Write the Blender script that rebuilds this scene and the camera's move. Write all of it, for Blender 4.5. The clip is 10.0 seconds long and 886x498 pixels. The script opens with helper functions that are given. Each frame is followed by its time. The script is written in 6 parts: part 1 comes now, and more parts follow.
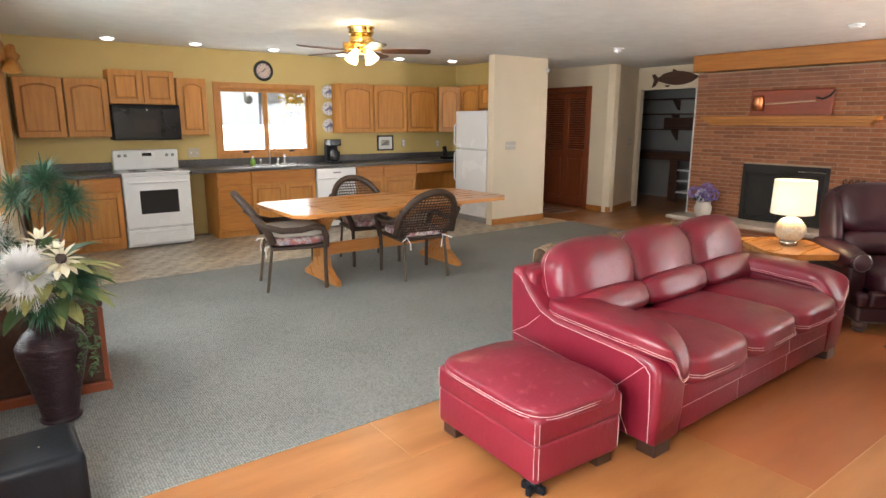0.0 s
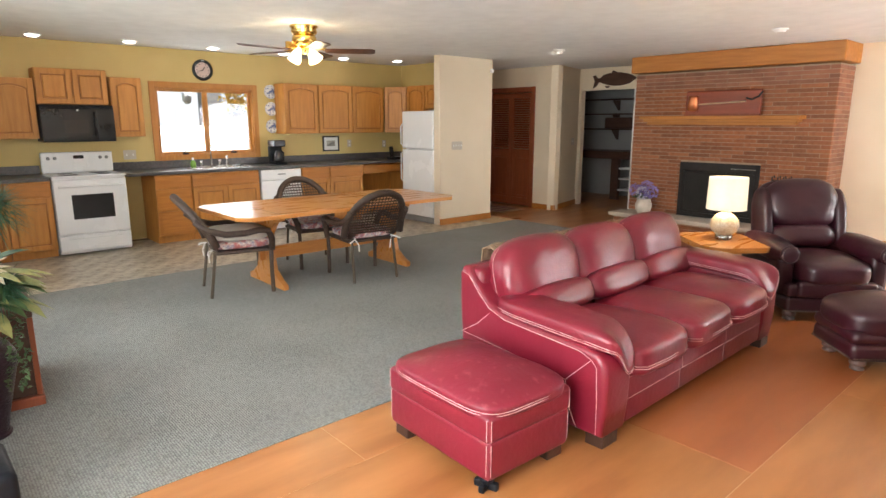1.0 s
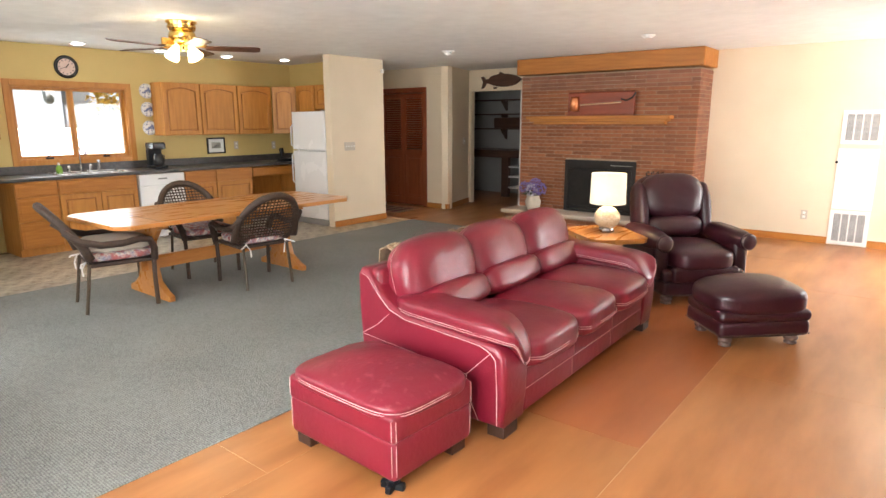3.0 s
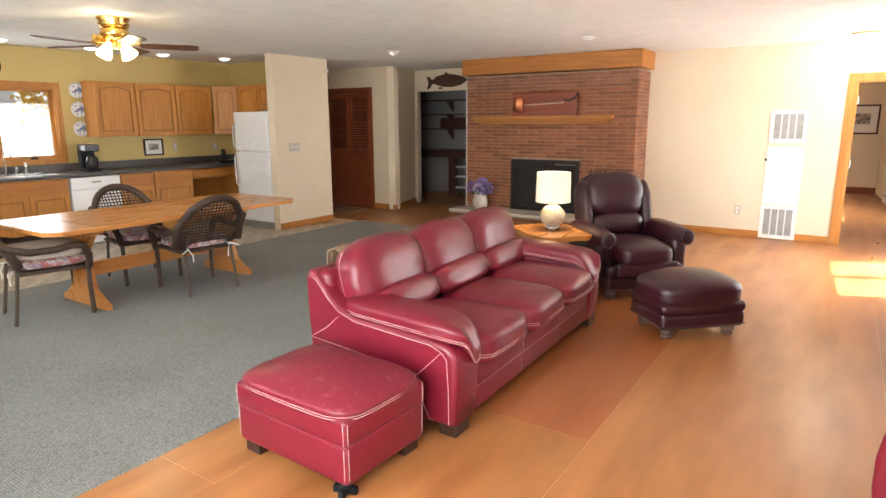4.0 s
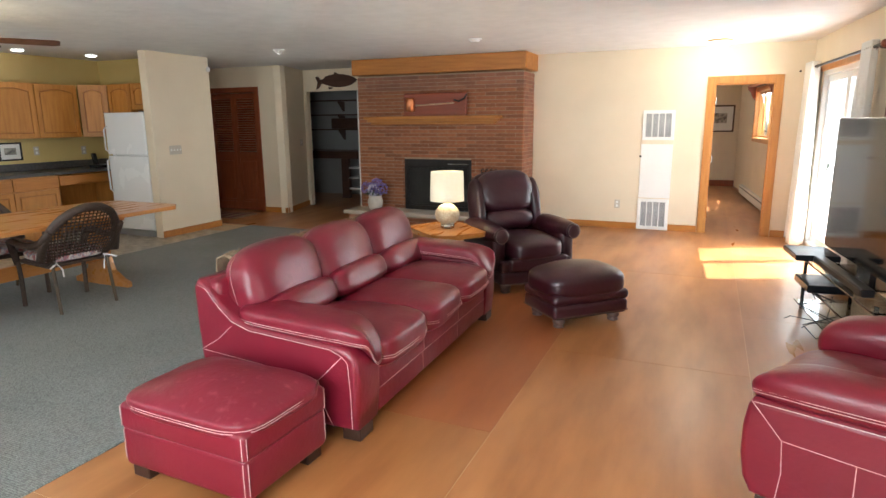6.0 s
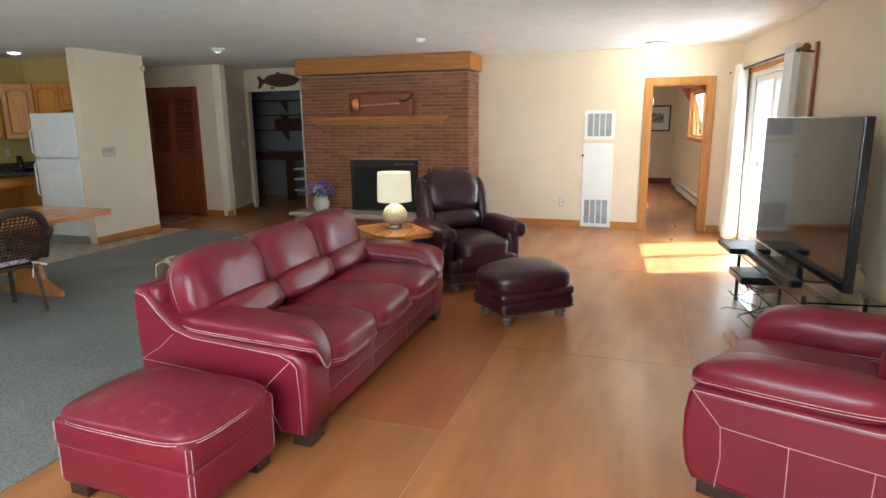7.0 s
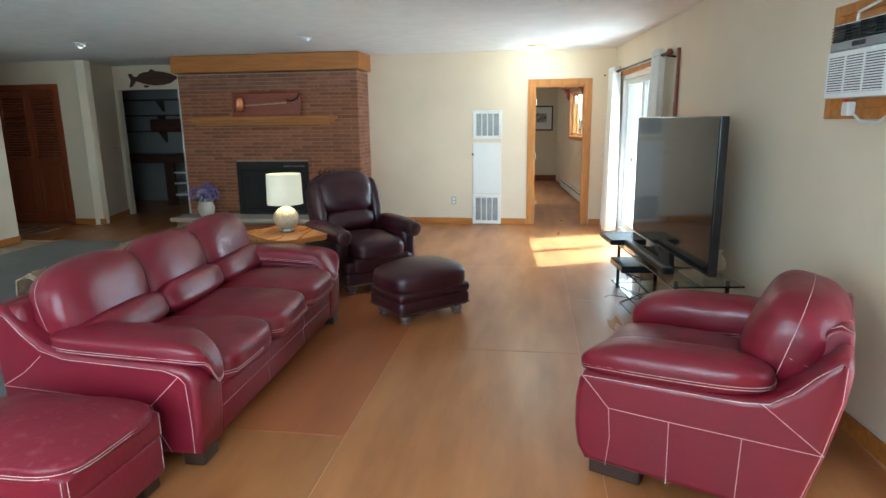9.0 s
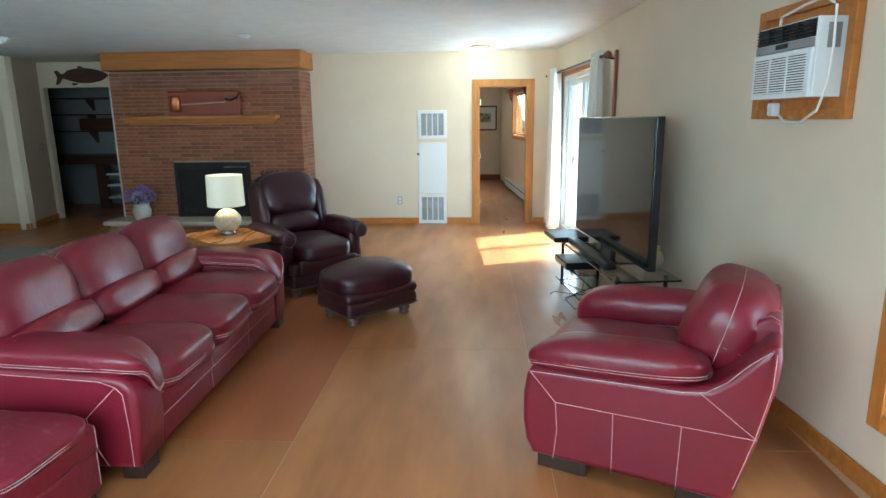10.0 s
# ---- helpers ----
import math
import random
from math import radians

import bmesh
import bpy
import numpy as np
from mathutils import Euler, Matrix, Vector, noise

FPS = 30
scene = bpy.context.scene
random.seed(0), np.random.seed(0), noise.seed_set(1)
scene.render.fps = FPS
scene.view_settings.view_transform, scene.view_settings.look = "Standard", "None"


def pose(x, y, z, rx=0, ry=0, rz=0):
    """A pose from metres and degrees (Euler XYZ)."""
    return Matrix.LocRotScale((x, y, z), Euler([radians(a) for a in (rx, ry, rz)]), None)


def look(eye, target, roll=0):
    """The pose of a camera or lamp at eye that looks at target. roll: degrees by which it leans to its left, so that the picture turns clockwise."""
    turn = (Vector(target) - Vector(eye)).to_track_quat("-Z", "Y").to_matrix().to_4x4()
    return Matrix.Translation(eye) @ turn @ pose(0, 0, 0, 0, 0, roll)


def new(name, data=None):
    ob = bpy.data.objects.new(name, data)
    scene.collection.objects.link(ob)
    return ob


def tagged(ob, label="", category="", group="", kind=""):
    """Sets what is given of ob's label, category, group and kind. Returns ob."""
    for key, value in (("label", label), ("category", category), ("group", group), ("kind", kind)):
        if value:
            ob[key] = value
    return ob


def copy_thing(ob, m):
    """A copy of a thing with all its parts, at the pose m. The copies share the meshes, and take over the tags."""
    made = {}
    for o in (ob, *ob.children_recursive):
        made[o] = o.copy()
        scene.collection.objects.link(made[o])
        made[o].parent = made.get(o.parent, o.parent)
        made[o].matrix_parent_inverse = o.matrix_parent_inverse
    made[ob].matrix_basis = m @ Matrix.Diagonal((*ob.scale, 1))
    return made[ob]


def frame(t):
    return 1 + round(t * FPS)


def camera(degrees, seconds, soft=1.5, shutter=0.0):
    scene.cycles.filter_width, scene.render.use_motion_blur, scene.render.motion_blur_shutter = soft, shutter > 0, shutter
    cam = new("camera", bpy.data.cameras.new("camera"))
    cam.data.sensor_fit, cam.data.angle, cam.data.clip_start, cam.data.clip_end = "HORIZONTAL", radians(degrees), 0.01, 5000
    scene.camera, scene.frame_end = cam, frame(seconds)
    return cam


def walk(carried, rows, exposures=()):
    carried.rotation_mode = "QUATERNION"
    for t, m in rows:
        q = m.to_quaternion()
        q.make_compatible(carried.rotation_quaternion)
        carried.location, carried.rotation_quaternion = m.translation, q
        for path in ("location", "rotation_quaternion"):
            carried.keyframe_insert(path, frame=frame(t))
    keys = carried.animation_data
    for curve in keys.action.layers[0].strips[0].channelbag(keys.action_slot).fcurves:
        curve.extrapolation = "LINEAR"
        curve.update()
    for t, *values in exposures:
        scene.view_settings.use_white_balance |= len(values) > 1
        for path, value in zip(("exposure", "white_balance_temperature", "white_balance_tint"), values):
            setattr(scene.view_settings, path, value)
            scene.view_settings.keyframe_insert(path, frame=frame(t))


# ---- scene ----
cam = camera(72.53, 10.0)
PATH = [  # seconds, yaw, pitch, roll
    (0.0, 53.50, -11.94, -0.17),
    (0.5, 51.01, -11.92, -0.11),
    (1.0, 48.51, -11.91, -0.05),
    (1.5, 46.02, -11.90, 0.00),
    (2.0, 43.53, -11.89, 0.05),
    (2.5, 41.03, -11.89, 0.10),
    (4.0, 33.56, -11.89, 0.25),
    (4.5, 31.06, -11.90, 0.31),
    (5.0, 28.56, -11.90, 0.37),
    (5.5, 26.06, -11.91, 0.43),
    (7.0, 18.52, -11.95, 0.61),
    (7.5, 16.00, -11.97, 0.66),
    (8.0, 13.47, -12.00, 0.70),
    (8.5, 10.93, -12.02, 0.72),
    (9.0, 8.39, -12.06, 0.73),
    (9.5, 5.83, -12.10, 0.71),
    (10.0, 3.27, -12.14, 0.65),
]
EYE_H = 1.52
walk(cam, [(t, pose(0, 0, EYE_H, 90 + p, r, y)) for t, y, p, r in PATH],
     exposures=[(0.0, 2.66, 6050, 8), (2.5, 2.82, 6150, 9), (4.5, 2.59, 6150, 9), (5.5, 2.37, 5900, 6), (7.5, 1.96, 5250, -3), (9.0, 1.81, 4800, -9), (10.0, 1.78, 4600, -12)])

# ---- light ----
CEIL = 2.45
world = bpy.data.worlds.new("sky")
scene.world = world
world.use_nodes = True
wn = world.node_tree
sky = wn.nodes.new("ShaderNodeTexSky")
sky.sky_type = 'NISHITA'
sky.sun_disc = False
SUN_WAY = Vector((-1.3, -0.57, -1.95)).normalized()      # the way the sunlight travels
sky.sun_elevation = math.asin(-SUN_WAY.z)
sky.sun_rotation = math.atan2(-SUN_WAY.x, -SUN_WAY.y)
wn.links.new(sky.outputs[0], wn.nodes["Background"].inputs[0])
wn.nodes["Background"].inputs[1].default_value = 0.05


LEVEL = 0.75                # of the lamps and windows against the sun


def lamp(name, kind, m, energy, colour, **more):
    data = bpy.data.lights.new(name, kind)
    data.energy, data.color = energy * (1.0 if kind == 'SUN' else LEVEL), colour
    if "size" in more:
        data.shape, data.size, data.size_y = 'RECTANGLE', more["size"], more["size_y"]
    if "radius" in more:
        data.shadow_soft_size = more["radius"]
    if "angle" in more:
        data.angle = radians(more["angle"])
    if "cone" in more:
        data.spot_size, data.spot_blend = radians(more["cone"]), 0.6
    ob = new(name, data)
    ob.matrix_world = m
    return ob


lamp("sun", 'SUN', look(-SUN_WAY * 20, (0, 0, 0)), 5.0, (1.0, 0.97, 0.93), angle=0.6)


def east_x(y):
    return 1.10 + (8.87 - y) * 0.0765


def south_y(x):
    return 0.24 - (x + 8.54) * 0.079


DAY = (1.0, 0.985, 0.955)
# daylight that enters by the window openings
lamp("south_daylight_a", 'AREA', look((-4.6, south_y(-4.6) - 0.10, 1.35), (-4.4, 4, 0.0)), 13, DAY, size=2.3, size_y=1.6)
lamp("south_daylight_b", 'AREA', look((-1.1, south_y(-1.1) - 0.10, 1.35), (-1.1, 4, 0.0)), 34, DAY, size=2.3, size_y=1.6)
lamp("east_daylight", 'AREA', look((east_x(1.81) + 0.10, 1.81, 0.83), (-3, 1.8, 0.2)), 5, DAY, size=0.9, size_y=0.85)
lamp("patio_daylight", 'AREA', look((east_x(7.53) + 0.10, 7.53, 1.1), (-3, 6.8, 0.5)), 21, DAY, size=1.5, size_y=1.9)
lamp("kitchen_daylight", 'AREA', look((-8.60, 3.2, 1.5), (-5, 3.2, 1.0)), 4, DAY, size=1.2, size_y=0.85)
lamp("back_room_daylight", 'AREA', look((0.98, 12.25, 1.6), (-2, 12, 0.8)), 15, DAY, size=1.5, size_y=0.8)


# ---- materials ----
def mat(name, c1, c2=None, scale=6.0, rough=0.5, bump=0.1, metal=0.0, coat=0.0, stretch=(1, 1, 1), fine=60.0, spread=0.5,
        vary=0.0, glow=None, worn=None, spec=0.5, grainy=0.35, crease=0.0):
    """A surface with broad variation from c1 to c2, fine grain in its relief, and wear in its gloss."""
    m = bpy.data.materials.new(name)
    m.use_nodes = True
    nt = m.node_tree
    b = nt.nodes["Principled BSDF"]
    b.inputs["Metallic"].default_value = metal
    b.inputs["Coat Weight"].default_value = coat
    b.inputs["Coat Roughness"].default_value = 0.15
    b.inputs["Specular IOR Level"].default_value = spec
    tc = nt.nodes.new("ShaderNodeTexCoord")
    mp = nt.nodes.new("ShaderNodeMapping")
    mp.inputs["Scale"].default_value = stretch
    nt.links.new(tc.outputs["Object"], mp.inputs[0])

    def noise_at(s, detail):
        n = nt.nodes.new("ShaderNodeTexNoise")
        n.inputs["Scale"].default_value, n.inputs["Detail"].default_value = s, detail
        nt.links.new(mp.outputs[0], n.inputs["Vector"])
        return n
    broad, grain = noise_at(scale, 4), noise_at(fine, 3)
    c2 = c2 or tuple(v * 0.8 for v in c1)
    mix = nt.nodes.new("ShaderNodeMix")
    mix.data_type = 'RGBA'
    mix.inputs[6].default_value, mix.inputs[7].default_value = (*c1, 1), (*c2, 1)
    ramp = nt.nodes.new("ShaderNodeMapRange")
    ramp.inputs[1].default_value, ramp.inputs[2].default_value = 0.5 - spread / 2, 0.5 + spread / 2
    add = nt.nodes.new("ShaderNodeMath")
    add.operation = 'MULTIPLY_ADD'
    add.inputs[1].default_value, add.inputs[2].default_value = grainy, -grainy / 2
    nt.links.new(grain.outputs["Fac"], add.inputs[0])
    plus = nt.nodes.new("ShaderNodeMath")
    nt.links.new(broad.outputs["Fac"], plus.inputs[0])
    nt.links.new(add.outputs[0], plus.inputs[1])
    nt.links.new(plus.outputs[0], ramp.inputs[0])
    nt.links.new(ramp.outputs[0], mix.inputs[0])
    colour = mix.outputs[2]
    if worn:                                    # scuffs of another colour
        w = noise_at(worn[1], 6)
        wr = nt.nodes.new("ShaderNodeMapRange")
        soft_edge = worn[3] if len(worn) > 3 else 0.25
        wr.inputs[1].default_value, wr.inputs[2].default_value = worn[2] - soft_edge / 2, worn[2] + soft_edge / 2
        wm = nt.nodes.new("ShaderNodeMix")
        wm.data_type = 'RGBA'
        wm.inputs[7].default_value = (*worn[0], 1)
        nt.links.new(w.outputs["Fac"], wr.inputs[0])
        nt.links.new(wr.outputs[0], wm.inputs[0])
        nt.links.new(colour, wm.inputs[6])
        colour = wm.outputs[2]
    if vary:
        info = nt.nodes.new("ShaderNodeObjectInfo")
        vr = nt.nodes.new("ShaderNodeMapRange")
        vr.inputs[3].default_value, vr.inputs[4].default_value = 1 - vary, 1 + vary
        hs = nt.nodes.new("ShaderNodeHueSaturation")
        nt.links.new(info.outputs["Random"], vr.inputs[0])
        nt.links.new(vr.outputs[0], hs.inputs["Value"])
        nt.links.new(colour, hs.inputs["Color"])
        colour = hs.outputs[0]
    nt.links.new(colour, b.inputs["Base Color"])
    rr = nt.nodes.new("ShaderNodeMapRange")
    rr.inputs[3].default_value, rr.inputs[4].default_value = max(rough - 0.08, 0.02), min(rough + 0.10, 1)
    nt.links.new(broad.outputs["Fac"], rr.inputs[0])
    nt.links.new(rr.outputs[0], b.inputs["Roughness"])
    if bump:
        bp = nt.nodes.new("ShaderNodeBump")
        bp.inputs["Strength"].default_value, bp.inputs["Distance"].default_value = bump, 0.01
        nt.links.new(grain.outputs["Fac"], bp.inputs["Height"])
        nt.links.new(bp.outputs[0], b.inputs["Normal"])
        if crease:                              # soft creases between flatter fields
            cn = noise_at(9.0, 2)
            cn.inputs["Distortion"].default_value = 1.6
            sh = nt.nodes.new("ShaderNodeMath")
            sh.operation = 'SUBTRACT'
            sh.inputs[1].default_value = 0.5
            ab = nt.nodes.new("ShaderNodeMath")
            ab.operation = 'ABSOLUTE'
            cr = nt.nodes.new("ShaderNodeMapRange")
            cr.interpolation_type = 'SMOOTHSTEP'
            cr.inputs[1].default_value, cr.inputs[2].default_value = 0.0, 0.16
            cb = nt.nodes.new("ShaderNodeBump")
            cb.inputs["Strength"].default_value, cb.inputs["Distance"].default_value = crease, 0.006
            nt.links.new(cn.outputs["Fac"], sh.inputs[0])
            nt.links.new(sh.outputs[0], ab.inputs[0])
            nt.links.new(ab.outputs[0], cr.inputs[0])
            nt.links.new(cr.outputs[0], cb.inputs["Height"])
            nt.links.new(bp.outputs[0], cb.inputs["Normal"])
            nt.links.new(cb.outputs[0], b.inputs["Normal"])
    if glow:
        b.inputs["Emission Color"].default_value, b.inputs["Emission Strength"].default_value = (*glow[0], 1), glow[1] * LEVEL
    return m


def glass_mat(name, tint=(1, 1, 1), rough=0.0):
    m = bpy.data.materials.new(name)
    m.use_nodes = True
    b = m.node_tree.nodes["Principled BSDF"]
    b.inputs["Base Color"].default_value = (*tint, 1)
    b.inputs["Transmission Weight"].default_value, b.inputs["Roughness"].default_value = 1.0, rough
    b.inputs["IOR"].default_value = 1.45
    return m


M = {
    "cream": mat("cream_wall_paint", (0.75, 0.635, 0.475), (0.70, 0.59, 0.435), 2.0, 0.75, 0.10, fine=220),
    "yellow": mat("yellow_wall_paint", (0.64, 0.485, 0.185), (0.58, 0.435, 0.16), 2.0, 0.6, 0.10, fine=220),
    "ceiling": mat("textured_ceiling_paint", (0.84, 0.84, 0.82), (0.76, 0.76, 0.74), 5.0, 0.9, 0.55, fine=9, stretch=(1, 1, 1)),
    "ply": mat("stained_plywood", (0.365, 0.150, 0.045), (0.250, 0.090, 0.025), 1.6, 0.30, 0.0, grainy=0.12, coat=0.0, spec=0.55, stretch=(2.4, 0.5, 1), fine=14, vary=0.14, spread=0.42,
               worn=((0.43, 0.185, 0.062), 2.2, 0.56, 0.34)),
    "ply_dark": mat("red_stained_plywood", (0.345, 0.110, 0.033), (0.255, 0.075, 0.022), 1.6, 0.30, 0.0, grainy=0.12, coat=0.0, spec=0.55, stretch=(2.4, 0.5, 1), fine=14, spread=0.45,
                    worn=((0.37, 0.125, 0.040), 2.2, 0.56, 0.34)),
    "underfloor": mat("pale_joint_filler", (0.62, 0.42, 0.25), None, 4, 0.8),
    "carpet": None, "vinyl": None,
    "oak": mat("honey_oak", (0.56, 0.250, 0.048), (0.41, 0.160, 0.026), 3.0, 0.46, 0.12, coat=0.0, stretch=(9, 9, 0.9), fine=28, vary=0.07),
    "oak_y": mat("honey_oak_lengthwise", (0.50, 0.200, 0.032), (0.35, 0.125, 0.018), 3.0, 0.46, 0.12, coat=0.0, stretch=(9, 0.9, 9), fine=28, vary=0.07),
    "oak_x": mat("honey_oak_crosswise", (0.50, 0.200, 0.032), (0.35, 0.125, 0.018), 3.0, 0.46, 0.12, coat=0.0, stretch=(0.9, 9, 9), fine=28, vary=0.07),
    # the same oak, darker: stands in for shade in the door grooves
    "oak_shade": mat("shaded_oak_groove", (0.36, 0.135, 0.022), (0.27, 0.095, 0.015), 3.0, 0.5, 0.1, stretch=(9, 9, 0.9), fine=28),
    "pine_top": mat("varnished_pine", (0.55, 0.24, 0.06), (0.42, 0.16, 0.035), 2.5, 0.28, 0.04, coat=0.25, stretch=(7, 0.7, 7), fine=20, vary=0.06),
    "cedar": mat("red_brown_door_wood", (0.27, 0.066, 0.021), (0.19, 0.044, 0.015), 3.0, 0.4, 0.10, stretch=(8, 8, 0.8), fine=26, vary=0.06),
    "darkwood": mat("dark_shelf_wood", (0.085, 0.035, 0.02), (0.05, 0.02, 0.012), 3.0, 0.45, 0.1, stretch=(1, 8, 8)),
    "fanblade": mat("dark_walnut_blade", (0.10, 0.040, 0.022), (0.065, 0.026, 0.015), 3.0, 0.3, 0.05, stretch=(1, 8, 8)),
    "brick": mat("brown_red_brick", (0.325, 0.122, 0.050), (0.215, 0.076, 0.032), 7.0, 0.85, 0.5, fine=70, vary=0.26),
    "mortar": mat("mortar", (0.40, 0.29, 0.20), (0.30, 0.21, 0.15), 9, 0.9, 0.5, fine=90),
    "stone": mat("pale_hearth_stone", (0.52, 0.46, 0.38), (0.44, 0.38, 0.31), 5, 0.6, 0.2),
    "white": mat("white_enamel", (0.80, 0.80, 0.80), (0.77, 0.77, 0.77), 3, 0.25, 0.02, coat=0.3),
    "whitepaint": mat("white_paint", (0.80, 0.79, 0.76), (0.76, 0.75, 0.72), 3, 0.5, 0.05),
    "black": mat("black_gloss_plastic", (0.012, 0.012, 0.013), (0.02, 0.02, 0.02), 4, 0.18, 0.02),
    "blackmat": mat("black_matt_plastic", (0.005, 0.006, 0.008), (0.009, 0.010, 0.013), 6, 0.38, 0.1, spec=0.2),
    "grey": mat("grey_plastic", (0.28, 0.28, 0.28), None, 6, 0.45),
    "louvre": mat("light_grey_louvre", (0.52, 0.52, 0.51), None, 6, 0.5, 0.0),
    "counter": mat("dark_laminate", (0.045, 0.042, 0.042), (0.085, 0.078, 0.075), 40, 0.32, 0.02, fine=180, spread=0.25),
    "steel": mat("brushed_steel", (0.62, 0.61, 0.59), (0.5, 0.5, 0.48), 8, 0.25, 0.03, metal=1.0),
    "brass": mat("polished_brass", (0.78, 0.52, 0.16), (0.66, 0.42, 0.12), 8, 0.18, 0.02, metal=1.0),
    "copper": mat("copper", (0.70, 0.28, 0.12), (0.5, 0.18, 0.08), 8, 0.3, 0.1, metal=1.0),
    "iron": mat("black_iron", (0.02, 0.018, 0.016), (0.035, 0.03, 0.028), 10, 0.55, 0.3, metal=0.6),
    "red": mat("cherry_red_leather", (0.176, 0.0080, 0.0215), (0.138, 0.0064, 0.0170), 3.0, 0.36, 0.14, grainy=0.02, spec=0.55, coat=0.0, fine=30, spread=0.8, crease=0.05),
    "worn": mat("worn_red_leather", (0.176, 0.0084, 0.0220), (0.135, 0.0066, 0.0175), 3.0, 0.37, 0.16, grainy=0.02, spec=0.5, coat=0.0, fine=30, spread=0.8, crease=0.06,
                worn=((0.24, 0.050, 0.058), 22.0, 0.68, 0.2)),
    "thread": mat("pale_thread", (0.62, 0.42, 0.40), (0.46, 0.27, 0.26), 60, 0.8, 0.2),
    "oxblood": mat("oxblood_leather", (0.036, 0.0058, 0.011), (0.029, 0.0049, 0.0095), 3.0, 0.34, 0.10, grainy=0.02, coat=0.0, spec=0.6, fine=90, crease=0.05),
    "nail": mat("pewter_nail_heads", (0.26, 0.22, 0.19), None, 9, 0.4, 0, metal=1.0),
    "foot": mat("dark_foot_wood", (0.045, 0.022, 0.014), (0.03, 0.014, 0.01), 8, 0.35, 0.1),
    "bun": mat("weathered_bun_foot", (0.14, 0.085, 0.065), (0.09, 0.05, 0.04), 9, 0.4, 0.2),
    "wicker": mat("dark_brown_wicker", (0.065, 0.036, 0.022), (0.032, 0.018, 0.012), 40, 0.5, 0.5, fine=160),
    "linen": mat("cream_curtain_linen", (0.80, 0.77, 0.70), (0.76, 0.72, 0.65), 8, 0.9, 0.2, fine=200),
    "cushion": mat("oatmeal_cushion", (0.58, 0.52, 0.44), (0.50, 0.44, 0.36), 14, 0.9, 0.3, fine=160),
    "floral": mat("floral_cushion", (0.62, 0.56, 0.50), (0.38, 0.12, 0.11), 22, 0.9, 0.2, fine=120, spread=0.16, worn=((0.20, 0.20, 0.28), 30, 0.58)),
    "shade": mat("cream_lampshade", (0.86, 0.78, 0.62), (0.84, 0.75, 0.58), 30, 0.9, 0.1, glow=((1.0, 0.76, 0.40), 0.07)),
    "ceramic": mat("taupe_speckled_ceramic", (0.36, 0.28, 0.18), (0.50, 0.42, 0.30), 60, 0.3, 0.2, coat=0.3),
    "glass": glass_mat("clear_glass"),
    "tvglass": mat("switched_off_screen", (0.010, 0.011, 0.012), (0.010, 0.011, 0.012), 3, 0.04, 0.0),
    "ovenglass": mat("dark_oven_glass", (0.03, 0.027, 0.027), None, 3, 0.06, 0.0),
    "smoked": glass_mat("smoked_glass", (0.80, 0.86, 0.84)),
    "bulb": mat("lit_bulb_glass", (1, 0.9, 0.7), None, 3, 0.5, 0, glow=((1.0, 0.78, 0.42), 1.1)),
    "spotlight": mat("lit_downlight", (1, 1, 1), None, 3, 0.5, 0, glow=((1.0, 0.95, 0.86), 2.0)),
    "dome": mat("lit_ceiling_dome", (1, 1, 1), None, 3, 0.5, 0, glow=((1.0, 0.93, 0.78), 0.45)),
    "soot": mat("sooty_firebox", (0.012, 0.011, 0.010), (0.03, 0.026, 0.022), 6, 0.9, 0.4),
}


def carpet_mat():
    m = mat("grey_blue_looped_carpet", (0.335, 0.340, 0.318), (0.262, 0.267, 0.250), 1.2, 0.95, 0.0, fine=160)
    nt = m.node_tree
    b = nt.nodes["Principled BSDF"]
    tc = nt.nodes.new("ShaderNodeTexCoord")
    vo = nt.nodes.new("ShaderNodeTexVoronoi")
    vo.inputs["Scale"].default_value, vo.inputs["Randomness"].default_value = 84, 0.32
    nt.links.new(tc.outputs["Object"], vo.inputs["Vector"])
    bp = nt.nodes.new("ShaderNodeBump")
    bp.invert = True
    bp.inputs["Strength"].default_value, bp.inputs["Distance"].default_value = 0.9, 0.012
    nt.links.new(vo.outputs["Distance"], bp.inputs["Height"])
    nt.links.new(bp.outputs[0], b.inputs["Normal"])
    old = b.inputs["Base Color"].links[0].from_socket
    # shade between the loops is painted in: gaps darker, loop tops lighter
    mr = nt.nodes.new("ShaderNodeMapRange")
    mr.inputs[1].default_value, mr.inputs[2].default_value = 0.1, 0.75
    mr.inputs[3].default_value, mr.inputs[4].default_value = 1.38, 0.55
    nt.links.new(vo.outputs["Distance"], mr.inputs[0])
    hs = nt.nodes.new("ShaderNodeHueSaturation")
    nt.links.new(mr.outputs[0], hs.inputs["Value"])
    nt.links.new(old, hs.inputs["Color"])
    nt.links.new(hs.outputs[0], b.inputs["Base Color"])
    return m


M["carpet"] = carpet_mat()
M["vinyl"] = mat("mottled_stone_vinyl", (0.52, 0.46, 0.36), (0.24, 0.19, 0.13), 9.0, 0.33, 0.04, fine=30, vary=0.14, spread=0.3)


# ---- builders ----
def link(name, bm, material, smooth=False):
    me = bpy.data.meshes.new(name)
    bmesh.ops.recalc_face_normals(bm, faces=bm.faces)
    if smooth:
        for f in bm.faces:
            f.smooth = True
    bm.to_mesh(me)
    bm.free()
    me.materials.append(M[material] if isinstance(material, str) else material)
    return new(name, me)


def part(name, bm, material, parent, label="", smooth=False):
    ob = link(name, bm, material, smooth)
    ob.parent = parent
    if label:
        tagged(ob, label)
    return ob


def thing(name, m, label, category, group=""):
    ob = new(name)
    ob.empty_display_size = 0.1
    ob.matrix_world = m
    return tagged(ob, label, category, group)


